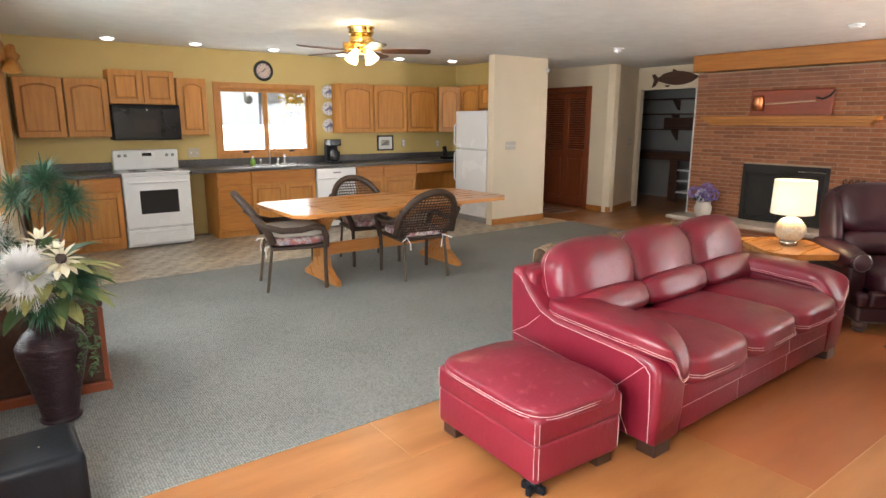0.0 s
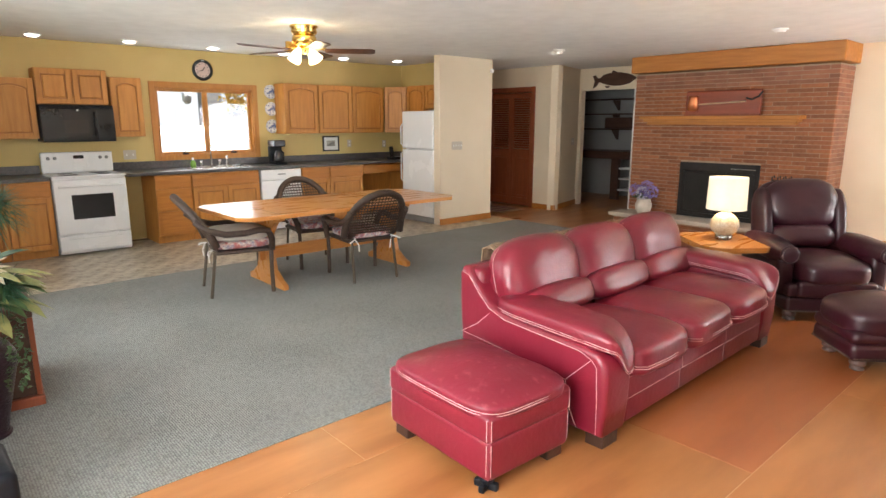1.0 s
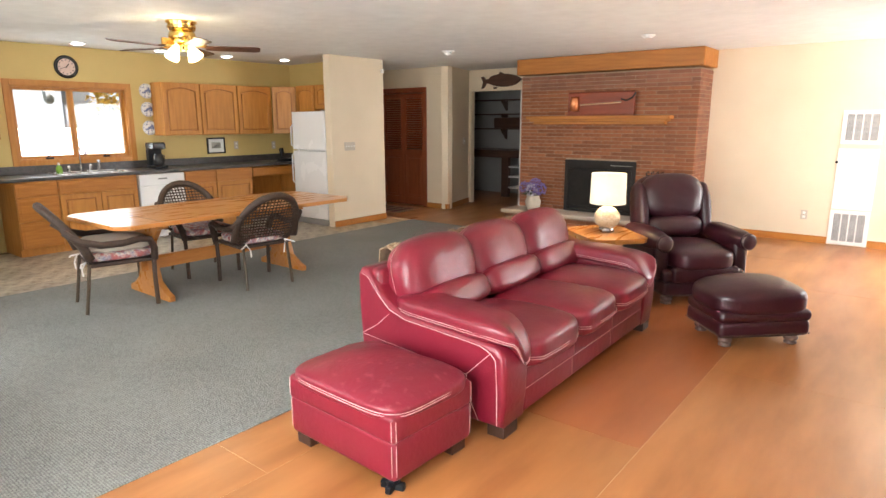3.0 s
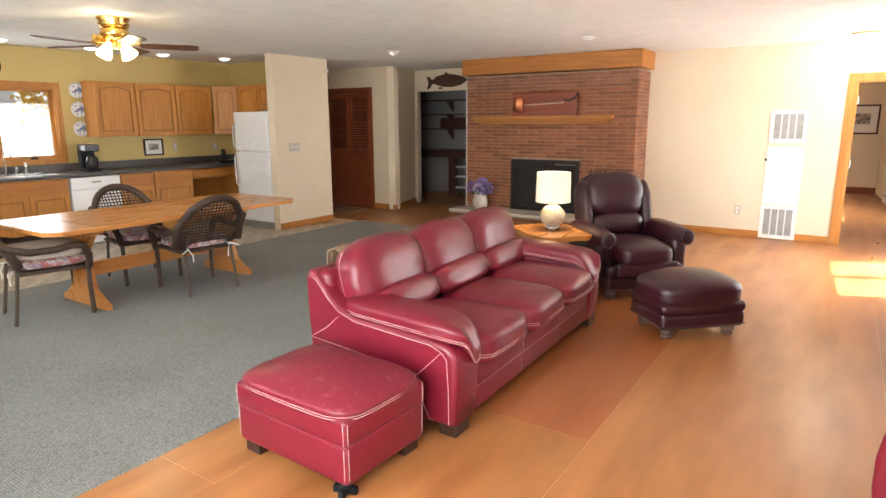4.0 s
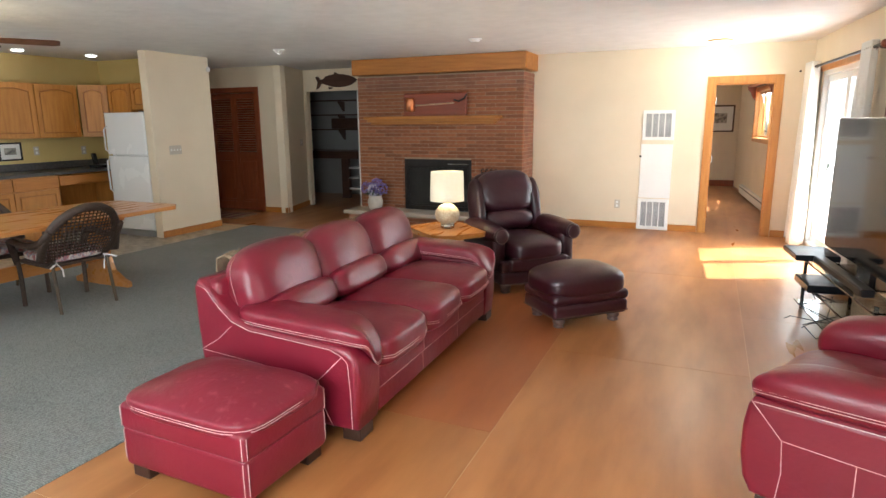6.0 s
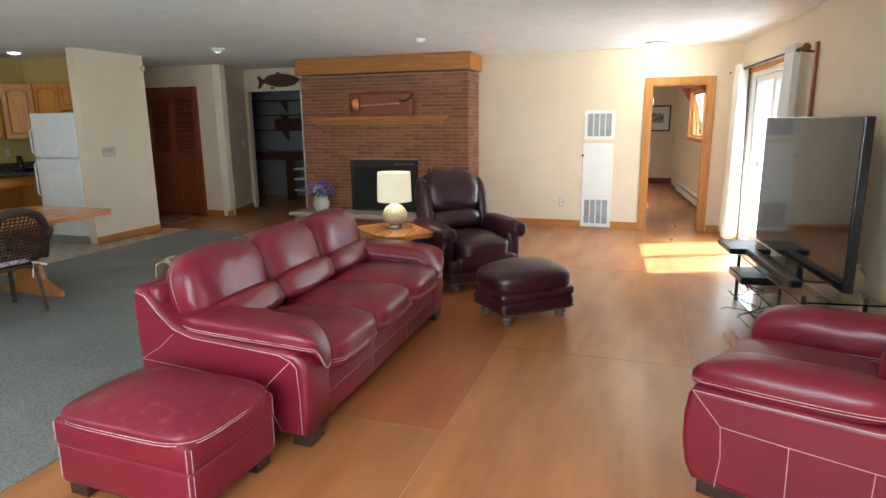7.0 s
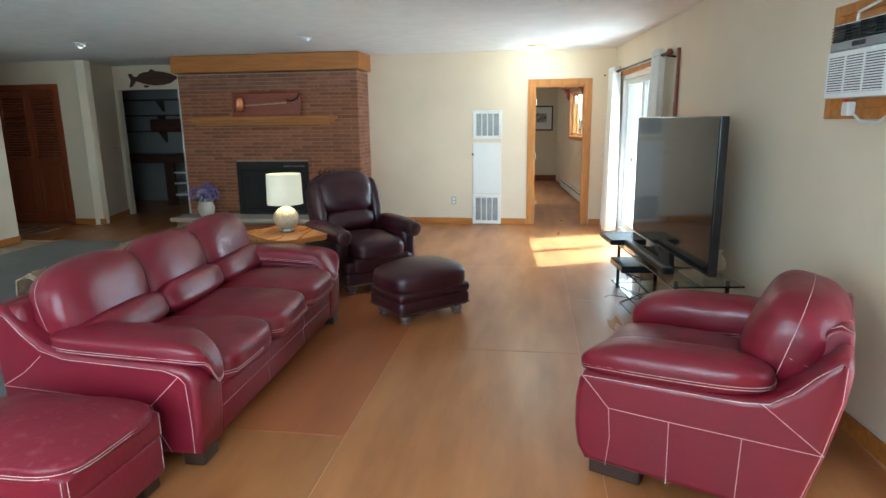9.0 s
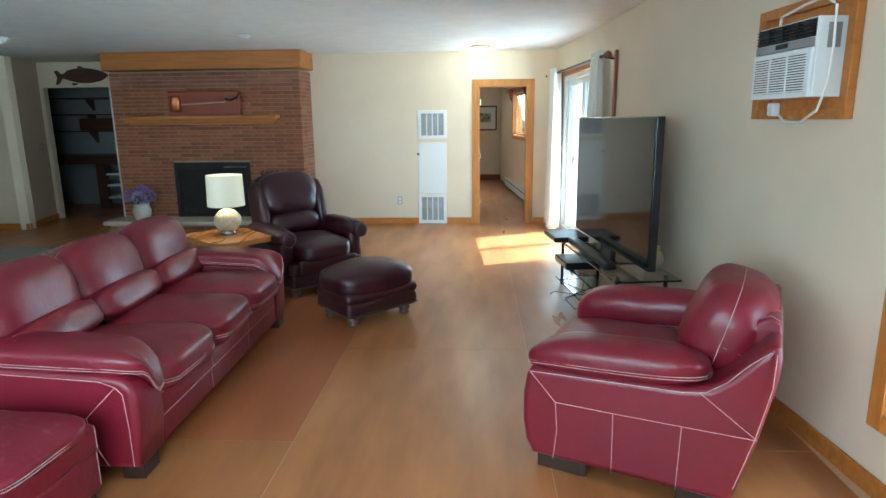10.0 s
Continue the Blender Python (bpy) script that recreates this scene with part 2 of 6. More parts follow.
def structure(name, bm, material, label="", smooth=False):
    return tagged(link(name, bm, material, smooth), label, "", "", "structure")


def boxes(*specs, bevel=0.0, seg=2):
    """Boxes x0,y0,z0,x1,y1,z1 in one mesh, with rounded edges."""
    bm = bmesh.new()
    for x0, y0, z0, x1, y1, z1 in specs:
        r = bmesh.ops.create_cube(bm, size=1)["verts"]
        bmesh.ops.transform(bm, verts=r, matrix=Matrix.Translation(((x0 + x1) / 2, (y0 + y1) / 2, (z0 + z1) / 2))
                            @ Matrix.Diagonal((abs(x1 - x0), abs(y1 - y0), abs(z1 - z0), 1)))
    if bevel:
        bmesh.ops.bevel(bm, geom=bm.edges[:], offset=bevel, segments=seg, affect='EDGES', profile=0.5)
    return bm


def moved(bm, m):
    bmesh.ops.transform(bm, verts=bm.verts, matrix=m)
    return bm


def lathe(profile, n=28, caps=True):
    """A turned body from (radius, height) pairs."""
    bm = bmesh.new()
    rings = []
    for r, z in profile:
        rings.append([bm.verts.new((max(r, 1e-4) * math.cos(2 * math.pi * i / n), max(r, 1e-4) * math.sin(2 * math.pi * i / n), z)) for i in range(n)])
    for a, b in zip(rings, rings[1:]):
        for i in range(n):
            bm.faces.new((a[i], a[(i + 1) % n], b[(i + 1) % n], b[i]))
    if caps:
        bm.faces.new(rings[0][::-1])
        bm.faces.new(rings[-1])
    return bm


def tube(points, r, n=6, bm=None, closed=False, taper=1.0):
    """A rod of radius r along points."""
    bm = bm or bmesh.new()
    pts = [Vector(p) for p in points]
    rings = []
    up = Vector((0, 0, 1))
    for i, p in enumerate(pts):
        a = pts[i - 1] if (i or closed) else p
        b = pts[(i + 1) % len(pts)] if (i < len(pts) - 1 or closed) else p
        d = (b - a).normalized()
        ref = up if abs(d.dot(up)) < 0.9 else Vector((1, 0, 0))
        s = d.cross(ref).normalized()
        u = s.cross(d)
        rad = r * (1 + (taper - 1) * i / max(len(pts) - 1, 1))
        rings.append([bm.verts.new(p + rad * (s * math.cos(2 * math.pi * k / n) + u * math.sin(2 * math.pi * k / n))) for k in range(n)])
    pairs = list(zip(rings, rings[1:])) + ([(rings[-1], rings[0])] if closed else [])
    for a, b in pairs:
        for k in range(n):
            bm.faces.new((a[k], a[(k + 1) % n], b[(k + 1) % n], b[k]))
    if not closed:
        bm.faces.new(rings[0][::-1])
        bm.faces.new(rings[-1])
    return bm


def extrude(outline, y0, y1, bevel=0.0, seg=2):
    """A plate with an outline in x and z, from y0 to y1."""
    bm = bmesh.new()
    a = [bm.verts.new((x, y0, z)) for x, z in outline]
    b = [bm.verts.new((x, y1, z)) for x, z in outline]
    bm.faces.new(a)
    bm.faces.new(b[::-1])
    n = len(a)
    for i in range(n):
        bm.faces.new((a[i], b[i], b[(i + 1) % n], a[(i + 1) % n]))
    if bevel:
        bmesh.ops.recalc_face_normals(bm, faces=bm.faces)
        sharp = [e for e in bm.edges if abs(e.verts[0].co.y - e.verts[1].co.y) < 1e-6]
        bmesh.ops.bevel(bm, geom=sharp, offset=bevel, segments=seg, affect='EDGES', profile=0.5)
    return bm


def pillow(sx, sy, sz, power=4.0, crown=0.0, wrinkle=0.0, n=12, seed=0.0, freq=5.0):
    """A stuffed body: a box with full, rounded sides; crown lifts the middle of its top, wrinkle creases it."""
    bm = bmesh.new()
    bmesh.ops.create_cube(bm, size=2)
    bmesh.ops.subdivide_edges(bm, edges=bm.edges[:], cuts=n, use_grid_fill=True)
    for v in bm.verts:
        c = v.co
        k = (abs(c.x) ** power + abs(c.y) ** power + abs(c.z) ** power) ** (1 / power)
        q = c / k
        p = Vector((q.x * sx / 2, q.y * sy / 2, q.z * sz / 2))
        if q.z > 0:
            p.z += crown * q.z * (1 - q.x * q.x) * (1 - q.y * q.y)
        if wrinkle:
            w = noise.noise(Vector((p.x * freq + seed, p.y * freq * 0.6, p.z * freq)))
            w += 0.35 * (abs(noise.noise(Vector((p.x * freq * 2.2, p.y * freq * 1.5 + seed, p.z * freq * 2.4)))) - 0.3)
            p += q.normalized() * wrinkle * w
        v.co = p
    return bm


def wall(name, p0, p1, thick, z1, openings, material, label):
    """A wall from p0 to p1, its thickness to the right of that way, with openings (from, to, bottom, top)."""
    d = Vector((p1[0] - p0[0], p1[1] - p0[1], 0))
    run = d.length
    specs, at = [], 0.0
    for a, b, lo, hi in sorted(openings):
        specs.append((at, -thick, 0, a, 0, z1))
        if lo > 0:
            specs.append((a, -thick, 0, b, 0, lo))
        if hi < z1:
            specs.append((a, -thick, hi, b, 0, z1))
        at = b
    specs.append((at, -thick, 0, run, 0, z1))
    bm = boxes(*specs)
    m = Matrix.Translation((p0[0], p0[1], 0)) @ Matrix.Rotation(math.atan2(d.y, d.x), 4, 'Z')
    ob = structure(name, bm, material, label)
    ob.matrix_world = m
    return ob, m


# ---- setting ----
SX, SY = -8.54, 0.24                                 # south-west corner of the kitchen
wall_west, _ = wall("wall_west", (SX, 7.05), (SX, SY - 0.1), 0.15, CEIL, [(3.17, 4.50, 1.07, 1.96)], "yellow", "yellow painted kitchen wall")
structure("wall_kitchen_side", boxes((SX, 6.60, 0, -6.85, 6.95, CEIL)), "yellow", "yellow painted kitchen side wall")
structure("wall_stub", boxes((-6.85, 5.88, 0, -6.72, 6.96, CEIL), bevel=0.006), "cream", "cream wall end beside the fridge")
L_S = math.hypot(10.45, 10.45 * 0.079)
wall("wall_south", (SX, SY), (SX + 10.45, SY - 10.45 * 0.079), 0.15, CEIL,
     [(0.75, 2.0, 0.85, 2.05), (2.8, 5.1, 0.45, 2.1), (6.3, 8.6, 0.45, 2.1)], "cream", "cream window wall")
EAST_L = math.hypot(9.6, 9.6 * 0.0765)
wall_east, EM = wall("wall_east", (east_x(-0.73), -0.73), (east_x(8.87), 8.87), 0.15, CEIL,
                     [(2.07, 3.02, 0.36, 1.30), (7.40, 9.155, 0.04, 2.05)], "cream", "cream painted side wall")
wall("wall_north", (1.25, 8.87), (-5.3, 8.87), 0.12, CEIL, [(0.55, 1.247, 0.0, 1.97)], "cream", "cream painted end wall with a doorway")
wall("wall_closet", (-6.575, 8.39), (-9.8, 8.39), 0.12, CEIL, [(0.54, 1.58, 0.0, 2.05)], "cream", "cream hall wall with a closet")
wall("wall_hall", (-6.88, 9.42), (-6.575, 8.39), 0.12, CEIL, [], "cream", "cream hall wall")
wall("wall_storage", (-5.06, 9.42), (-6.90, 9.42), 0.10, CEIL, [(0.68, 1.76, 0.0, 2.07)], "cream", "cream wall over the storage opening")
structure("wall_hall_west", boxes((-9.9, 7.0, 0, -9.8, 8.5, CEIL)), "cream", "cream hall end wall")
# the unlit room's shade is put into this grey wall colour
structure("wall_storage_back", boxes((-8.2, 11.2, 0, -4.4, 11.3, CEIL), (-8.2, 9.52, 0, -8.1, 11.2, CEIL), (-4.5, 9.52, 0, -4.4, 11.2, CEIL)), mat("shade_darkened_storage_paint", (0.33, 0.32, 0.30), (0.28, 0.27, 0.25), 2, 0.8), "storage room walls, their shade put into a darker grey")
structure("wall_back_room", boxes((-2.6, 15.4, 0, 0.75, 15.5, CEIL), (-2.7, 8.99, 0, -2.6, 15.5, CEIL)), "cream", "cream back room walls")
BR0, BR1 = Vector((1.09, 8.99)), Vector((0.555, 15.4))
wall("wall_back_room_east", BR0, BR1, 0.10, CEIL, [(2.42, 4.15, 1.17, 2.02)], "cream", "cream back room window wall")
structure("wall_outer", boxes((-10.1, 6.9, 0, -10.0, 11.4, CEIL), (-10.1, 11.35, 0, -2.7, 11.45, CEIL), (-10.0, 6.85, 0, SX - 0.15, 6.95, CEIL), (-8.2, 9.42, 0, -6.9, 9.52, CEIL), (-5.06, 9.42, 0, -4.4, 9.52, CEIL),
                              (-8.5, 8.55, 0, -8.4, 9.25, CEIL), (-6.98, 8.55, 0, -6.9, 9.25, CEIL)), "cream", "plain outer and closet walls")


def plate(name, outline, z0, z1, material, label):
    """A flat slab with an outline in x and y."""
    bm = bmesh.new()
    lo = [bm.verts.new((x, y, z0)) for x, y in outline]
    hi = [bm.verts.new((x, y, z1)) for x, y in outline]
    bm.faces.new(lo)
    bm.faces.new(hi)
    for i in range(len(lo)):
        j = (i + 1) % len(lo)
        bm.faces.new((lo[i], lo[j], hi[j], hi[i]))
    return structure(name, bm, material, label)


plate("ceiling", [(-9.95, -0.05), (-8.7, 0.1), (1.95, -0.75), (1.26, 8.86), (1.20, 9.0), (0.66, 15.55), (-9.95, 15.55)], CEIL, CEIL + 0.12, "ceiling",
      "white ceiling with swirled texture")
structure("ground", boxes((-60, -60, -0.6, 60, 60, -0.5)), mat("grass_ground", (0.10, 0.13, 0.05), (0.16, 0.16, 0.08), 0.6, 0.95, 0.3), "grass outside")
structure("subfloor", boxes((-10, -1.0, -0.10, 2.2, 15.6, -0.022)), "underfloor", "pale subfloor")
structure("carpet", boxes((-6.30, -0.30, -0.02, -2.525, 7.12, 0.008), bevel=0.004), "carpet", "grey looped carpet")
floor = structure("floor", boxes((-2.52, -1.0, -0.022, 2.0, 15.5, -0.0012), (-9.9, 7.13, -0.022, -2.52, 11.2, -0.0012)), "underfloor", "stained plywood floor")
structure("closet_back", boxes((-8.4, 9.2, 0, -6.95, 9.25, CEIL)), "whitepaint", "plain closet back")


def joined(*bms):
    """Several meshes in one."""
    out = bmesh.new()
    for b in bms:
        me = bpy.data.meshes.new("tmp")
        b.to_mesh(me)
        b.free()
        out.from_mesh(me)
        bpy.data.meshes.remove(me)
    return out


TURN = Matrix.Rotation(radians(90), 4, 'Z')          # takes a front that faces -y to one that faces +x


def strip(name, p0, p1, z0, z1, thick, material, label):
    """A board along a wall, thick to the left of p0 to p1."""
    d = Vector((p1[0] - p0[0], p1[1] - p0[1], 0))
    ob = structure(name, boxes((0, 0.002, z0, d.length, thick, z1), bevel=0.003), material, label)
    ob.matrix_world = Matrix.Translation((p0[0], p0[1], 0)) @ Matrix.Rotation(math.atan2(d.y, d.x), 4, 'Z')
    return ob


# baseboards
BB = "low oak baseboard"
strip("baseboard", (-0.093, 8.87), (-0.46, 8.87), 0, 0.09, 0.015, "oak_x", BB)
strip("baseboard", (-0.88, 8.87), (-2.41, 8.87), 0, 0.09, 0.015, "oak_x", BB)
strip("baseboard", (1.10, 8.87), (0.80, 8.87), 0, 0.09, 0.015, "oak_x", BB)
strip("baseboard", (east_x(-0.7), -0.7), (east_x(6.5), 6.5), 0, 0.09, 0.015, "oak_y", BB)
strip("baseboard", (-6.72, 5.88), (-6.72, 6.96), 0, 0.09, -0.015, "oak_y", BB)
strip("baseboard", (-6.575, 8.39), (-7.05, 8.39), 0, 0.09, 0.015, "oak_x", BB)
strip("baseboard", (-6.88, 9.42), (-6.575, 8.39), 0, 0.09, 0.015, "oak_y", BB)
strip("baseboard", (0.90, 15.4), (-2.6, 15.4), 0, 0.14, 0.02, "cedar", "dark baseboard")


# ---- kitchen ----
def panel_door(w, h, parent, name="door", arch=True, raise_y=0.0, m=Matrix(), wood="oak"):
    """A framed door with a raised panel, width along x, front at y = 0 before m."""
    s = 0.055
    spring = h - s - (0.045 if arch else 0.0)
    arc = [(w - s - (w - 2 * s) * i / 10, spring + (0.045 * math.sin(math.pi * i / 10) if arch else 0)) for i in range(11)]
    frame_bm = joined(boxes((0, 0, 0, s, 0.02, h), (w - s, 0, 0, w, 0.02, h), bevel=0.003),
                      boxes((s, 0.001, 0, w - s, 0.02, s), bevel=0.003),
                      extrude([(s, h), (w - s, h)] + arc, 0.001, 0.02))
    door = part(name, moved(frame_bm, m), wood, parent)
    # recess round the panel, its shade put into a darker oak colour
    part("groove", moved(boxes((s, 0.0135, s, w - s, 0.0195, h - s)), m), "oak_shade", door)
    g = 0.013
    ins = [(s + g, s + g), (w - s - g, s + g)] + [(min(max(x, s + g), w - s - g), z - g) for x, z in arc]
    pan = extrude(ins, 0.003, 0.013, bevel=0.009, seg=1)
    part("panel", moved(pan, m), wood, door)
    return door


def drawer_front(w, h, parent, m, wood="oak_y"):
    bm = joined(boxes((0, 0, 0, w, 0.02, h), bevel=0.006), boxes((0.03, -0.003, 0.03, w - 0.03, 0.004, h - 0.03), bevel=0.003) if h > 0.12 else bmesh.new())
    return part("drawer_front", moved(bm, m), wood, parent)


def base_cabinet(y0, y1, fronts, label, toe=True):
    """A floor cabinet with its front at x = -7.93; fronts: kind, from, to (shares of the width), bottom, top."""
    w, d, h = y1 - y0, 0.585, 0.865
    t = thing("base_cabinet", pose(-7.93, y0, 0), label, "cabinet", "kitchen base cabinets")
    part("body", boxes((-d, 0.001, 0.09, -0.021, w - 0.001, h), (-d, 0.001, 0.002, -0.075, w - 0.001, 0.09)), "oak", t)
    for kind, a, b, z0, z1 in fronts:
        m = Matrix.Translation((0, a * w + 0.006, z0)) @ TURN
        ww = (b - a) * w - 0.012
        if kind == "door":
            panel_door(ww, z1 - z0, t, arch=False, m=m)
        else:
            drawer_front(ww, z1 - z0, t, m)
    return t


DR = ("drawer", 0, 1, 0.70, 0.85)
base_cabinet(0.27, 0.748, [DR, ("door", 0, 1, 0.10, 0.685)], "honey oak base cabinet beside the stove")
base_cabinet(0.752, 1.185, [DR, ("door", 0, 1, 0.10, 0.685)], "honey oak base cabinet beside the stove")
base_cabinet(2.28, 2.72, [DR, ("drawer", 0, 1, 0.42, 0.685), ("drawer", 0, 1, 0.10, 0.405)], "honey oak cabinet with three drawers")
base_cabinet(2.724, 3.64, [DR, ("door", 0, 0.5, 0.10, 0.685), ("door", 0.5, 1, 0.10, 0.685)], "honey oak sink cabinet with two doors")
base_cabinet(4.29, 4.75, [DR, ("door", 0, 1, 0.10, 0.685)], "honey oak cabinet beside the dishwasher")
base_cabinet(4.754, 5.35, [DR, ("door", 0, 1, 0.10, 0.685)], "honey oak cabinet under the counter")
desk = thing("desk_apron", pose(-7.93, 5.36, 0.70), "honey oak apron drawer over an open knee space", "drawer")
drawer_front(0.95, 0.13, desk, Matrix.Translation((0, 0, 0.02)) @ TURN)
part("side_panel", boxes((-0.58, 0.93, -0.70, -0.02, 0.95, 0.15)), "oak", desk)
part("back_panel", boxes((-0.60, 0.0, -0.70, -0.58, 0.93, 0.15)), "oak", desk, "shaded back panel of the knee space")

ctr = thing("countertop", pose(-7.93, 2.0, 0.87), "dark speckled laminate countertop with backsplash", "countertop")
part("slab", boxes((-0.605, -0.03, 0, 0.03, 4.56, 0.04), (0.03, 4.0, 0, 0.27, 4.56, 0.04), bevel=0.006), "counter", ctr)
part("backsplash", boxes((-0.607, -0.03, 0.041, -0.585, 4.57, 0.14), bevel=0.003), "counter", ctr)
ctl = thing("countertop", pose(-7.93, 0.26, 0.87), "short dark laminate countertop beside the stove", "countertop")
part("slab", boxes((-0.605, 0.0, 0, 0.03, 0.925, 0.04), bevel=0.006), "counter", ctl)
part("backsplash", boxes((-0.607, 0.0, 0.041, -0.585, 0.925, 0.14), bevel=0.003), "counter", ctl)


def upper_cabinet(m, w, h, doors, label, d=0.31, arch=True):
    t = thing("wall_cabinet", m, label, "cabinet", "kitchen wall cabinets")
    part("body", boxes((-d, 0.001, 0, -0.021, w - 0.001, h), bevel=0.002), "oak", t)
    for a, b in doors:
        panel_door((b - a) * w - 0.016, h - 0.016, t, arch=arch, m=Matrix.Translation((0, a * w + 0.008, 0.008)) @ TURN)
    return t


UL = "honey oak wall cabinet with an arched panel door"
upper_cabinet(pose(-8.22, 0.27, 1.325), 0.465, 0.665, [(0, 1)], UL)
upper_cabinet(pose(-8.22, 0.745, 1.325), 0.445, 0.665, [(0, 1)], UL)
upper_cabinet(pose(-8.22, 1.20, 1.71), 0.735, 0.40, [(0, 0.5), (0.5, 1)], "two-door honey oak cabinet above the microwave", arch=False)
upper_cabinet(pose(-8.22, 1.955, 1.335), 0.36, 0.705, [(0, 1)], UL)
upper_cabinet(pose(-8.22, 4.22, 1.345), 0.55, 0.715, [(0, 1)], UL)
upper_cabinet(pose(-8.22, 4.775, 1.345), 0.595, 0.715, [(0, 1)], UL)
upper_cabinet(pose(-8.22, 5.375, 1.345), 0.605, 0.715, [(0, 1)], UL)
upper_cabinet(pose(-8.225, 5.99, 1.345, 0, 0, -45), 0.37, 0.725, [(0, 1)], "diagonal honey oak corner wall cabinet", d=0.40)
upper_cabinet(pose(-7.96, 6.25, 1.345, 0, 0, -90), 0.455, 0.735, [(0, 1)], UL, d=0.34)
upper_cabinet(pose(-7.50, 6.25, 1.72, 0, 0, -90), 0.63, 0.36, [(0, 0.5), (0.5, 1)], "small honey oak cabinet above the fridge", d=0.34)

# stove
st = thing("stove", pose(-7.90, 1.192, 0), "white electric stove with a dark oven window", "stove")
part("body", boxes((-0.60, 0.004, 0.02, -0.03, 0.754, 0.895), bevel=0.008), "white", st)
part("cooktop", boxes((-0.60, 0.0, 0.895, 0.02, 0.758, 0.915), bevel=0.006), "white", st)
part("backguard", joined(boxes((-0.61, 0.0, 0.915, -0.52, 0.758, 1.16), bevel=0.02)), "white", st)
part("display", boxes((-0.522, 0.33, 1.08, -0.516, 0.44, 1.12)), "black", st)
for yy in (0.07, 0.14, 0.62, 0.69):
    part("knob", moved(lathe([(0.02, 0), (0.019, 0.014), (0.012, 0.02)], 14), Matrix.Translation((-0.52, yy, 1.09)) @ Matrix.Rotation(radians(90), 4, 'Y')), "grey", st)
od = part("oven_door", boxes((-0.03, 0.006, 0.25, 0.012, 0.752, 0.87), bevel=0.01), "white", st)
part("window", boxes((0.010, 0.17, 0.42, 0.016, 0.60, 0.70), bevel=0.002), "ovenglass", od)
part("handle", joined(tube([(0.05, 0.05, 0.80), (0.05, 0.71, 0.80)], 0.012, 8), tube([(0.01, 0.07, 0.80), (0.05, 0.07, 0.80)], 0.01), tube([(0.01, 0.69, 0.80), (0.05, 0.69, 0.80)], 0.01)),
     "white", od)
dw = part("storage_drawer", boxes((-0.03, 0.006, 0.05, 0.012, 0.752, 0.235), bevel=0.01), "white", st)
part("lip", boxes((0.010, 0.10, 0.195, 0.026, 0.66, 0.21), bevel=0.004), "white", dw)
for yy, xx, r in ((0.2, -0.17, 0.1), (0.56, -0.17, 0.08), (0.2, -0.42, 0.08), (0.56, -0.42, 0.1)):
    part("burner", moved(lathe([(r, 0), (r, 0.006), (r * 0.9, 0.009)], 24), Matrix.Translation((xx, yy, 0.914))), "black", st)

# microwave
mw = thing("microwave", pose(-8.15, 1.205, 1.285), "black over-range microwave under the cabinets", "microwave")
part("body", boxes((-0.38, 0, 0, -0.02, 0.75, 0.42), bevel=0.006), "blackmat", mw)
md = part("door", boxes((-0.02, 0.002, 0.02, 0.0, 0.56, 0.375), bevel=0.004), "black", mw)
part("window", boxes((-0.002, 0.22, 0.10, 0.003, 0.47, 0.25)), "ovenglass", md)
part("handle", tube([(0.0, 0.535, 0.05), (0.03, 0.535, 0.08), (0.03, 0.535, 0.31), (0.0, 0.535, 0.34)], 0.009), "black", md)
part("control_panel", boxes((-0.02, 0.565, 0.02, 0.0, 0.748, 0.375), bevel=0.004), "black", mw)
part("vent_grille", boxes(*[(-0.02, 0.01, 0.382 + i * 0.011, 0.002, 0.74, 0.388 + i * 0.011) for i in range(3)]), "blackmat", mw)
part("sticker", boxes((0.0005, 0.36, 0.35, 0.002, 0.38, 0.37)), "whitepaint", mw)

# dishwasher
di = thing("dishwasher", pose(-7.925, 3.655, 0), "white built-in dishwasher under the counter", "dishwasher")
part("body", boxes((-0.57, 0.005, 0.02, -0.03, 0.615, 0.86)), "white", di)
dd = part("door", boxes((-0.03, 0.005, 0.12, 0.0, 0.615, 0.71), bevel=0.006), "white", di)
cp = part("control_panel", boxes((-0.03, 0.005, 0.715, 0.006, 0.615, 0.86), bevel=0.006), "white", di)
part("handle", boxes((0.005, 0.25, 0.785, 0.016, 0.37, 0.805), bevel=0.004), "grey", cp)
part("kick_plate", boxes((-0.06, 0.01, 0.01, -0.05, 0.61, 0.115)), "blackmat", di)

# fridge
fr = thing("refrigerator", pose(-7.60, 5.87, 0), "white top-freezer refrigerator beside the wall end", "refrigerator")
part("body", boxes((0.0, 0.07, 0.03, 0.74, 0.70, 1.675), bevel=0.01), "white", fr)
fd = part("freezer_door", boxes((0.0, 0.0, 1.115, 0.74, 0.065, 1.675), bevel=0.015, seg=3), "white", fr)
part("handle", tube([(0.035, 0.0, 1.15), (0.03, -0.045, 1.18), (0.03, -0.045, 1.45), (0.035, 0.0, 1.50)], 0.011, 8), "white", fd)
fd = part("fridge_door", boxes((0.0, 0.0, 0.09, 0.74, 0.065, 1.10), bevel=0.015, seg=3), "white", fr)
part("handle", tube([(0.035, 0.0, 0.60), (0.03, -0.045, 0.64), (0.03, -0.045, 1.03), (0.035, 0.0, 1.07)], 0.011, 8), "white", fd)
part("grille", boxes((0.01, 0.02, 0.0, 0.73, 0.06, 0.08)), "grey", fr)
part("hinge", boxes((0.66, 0.005, 1.676, 0.73, 0.09, 1.69), bevel=0.003), "grey", fr)


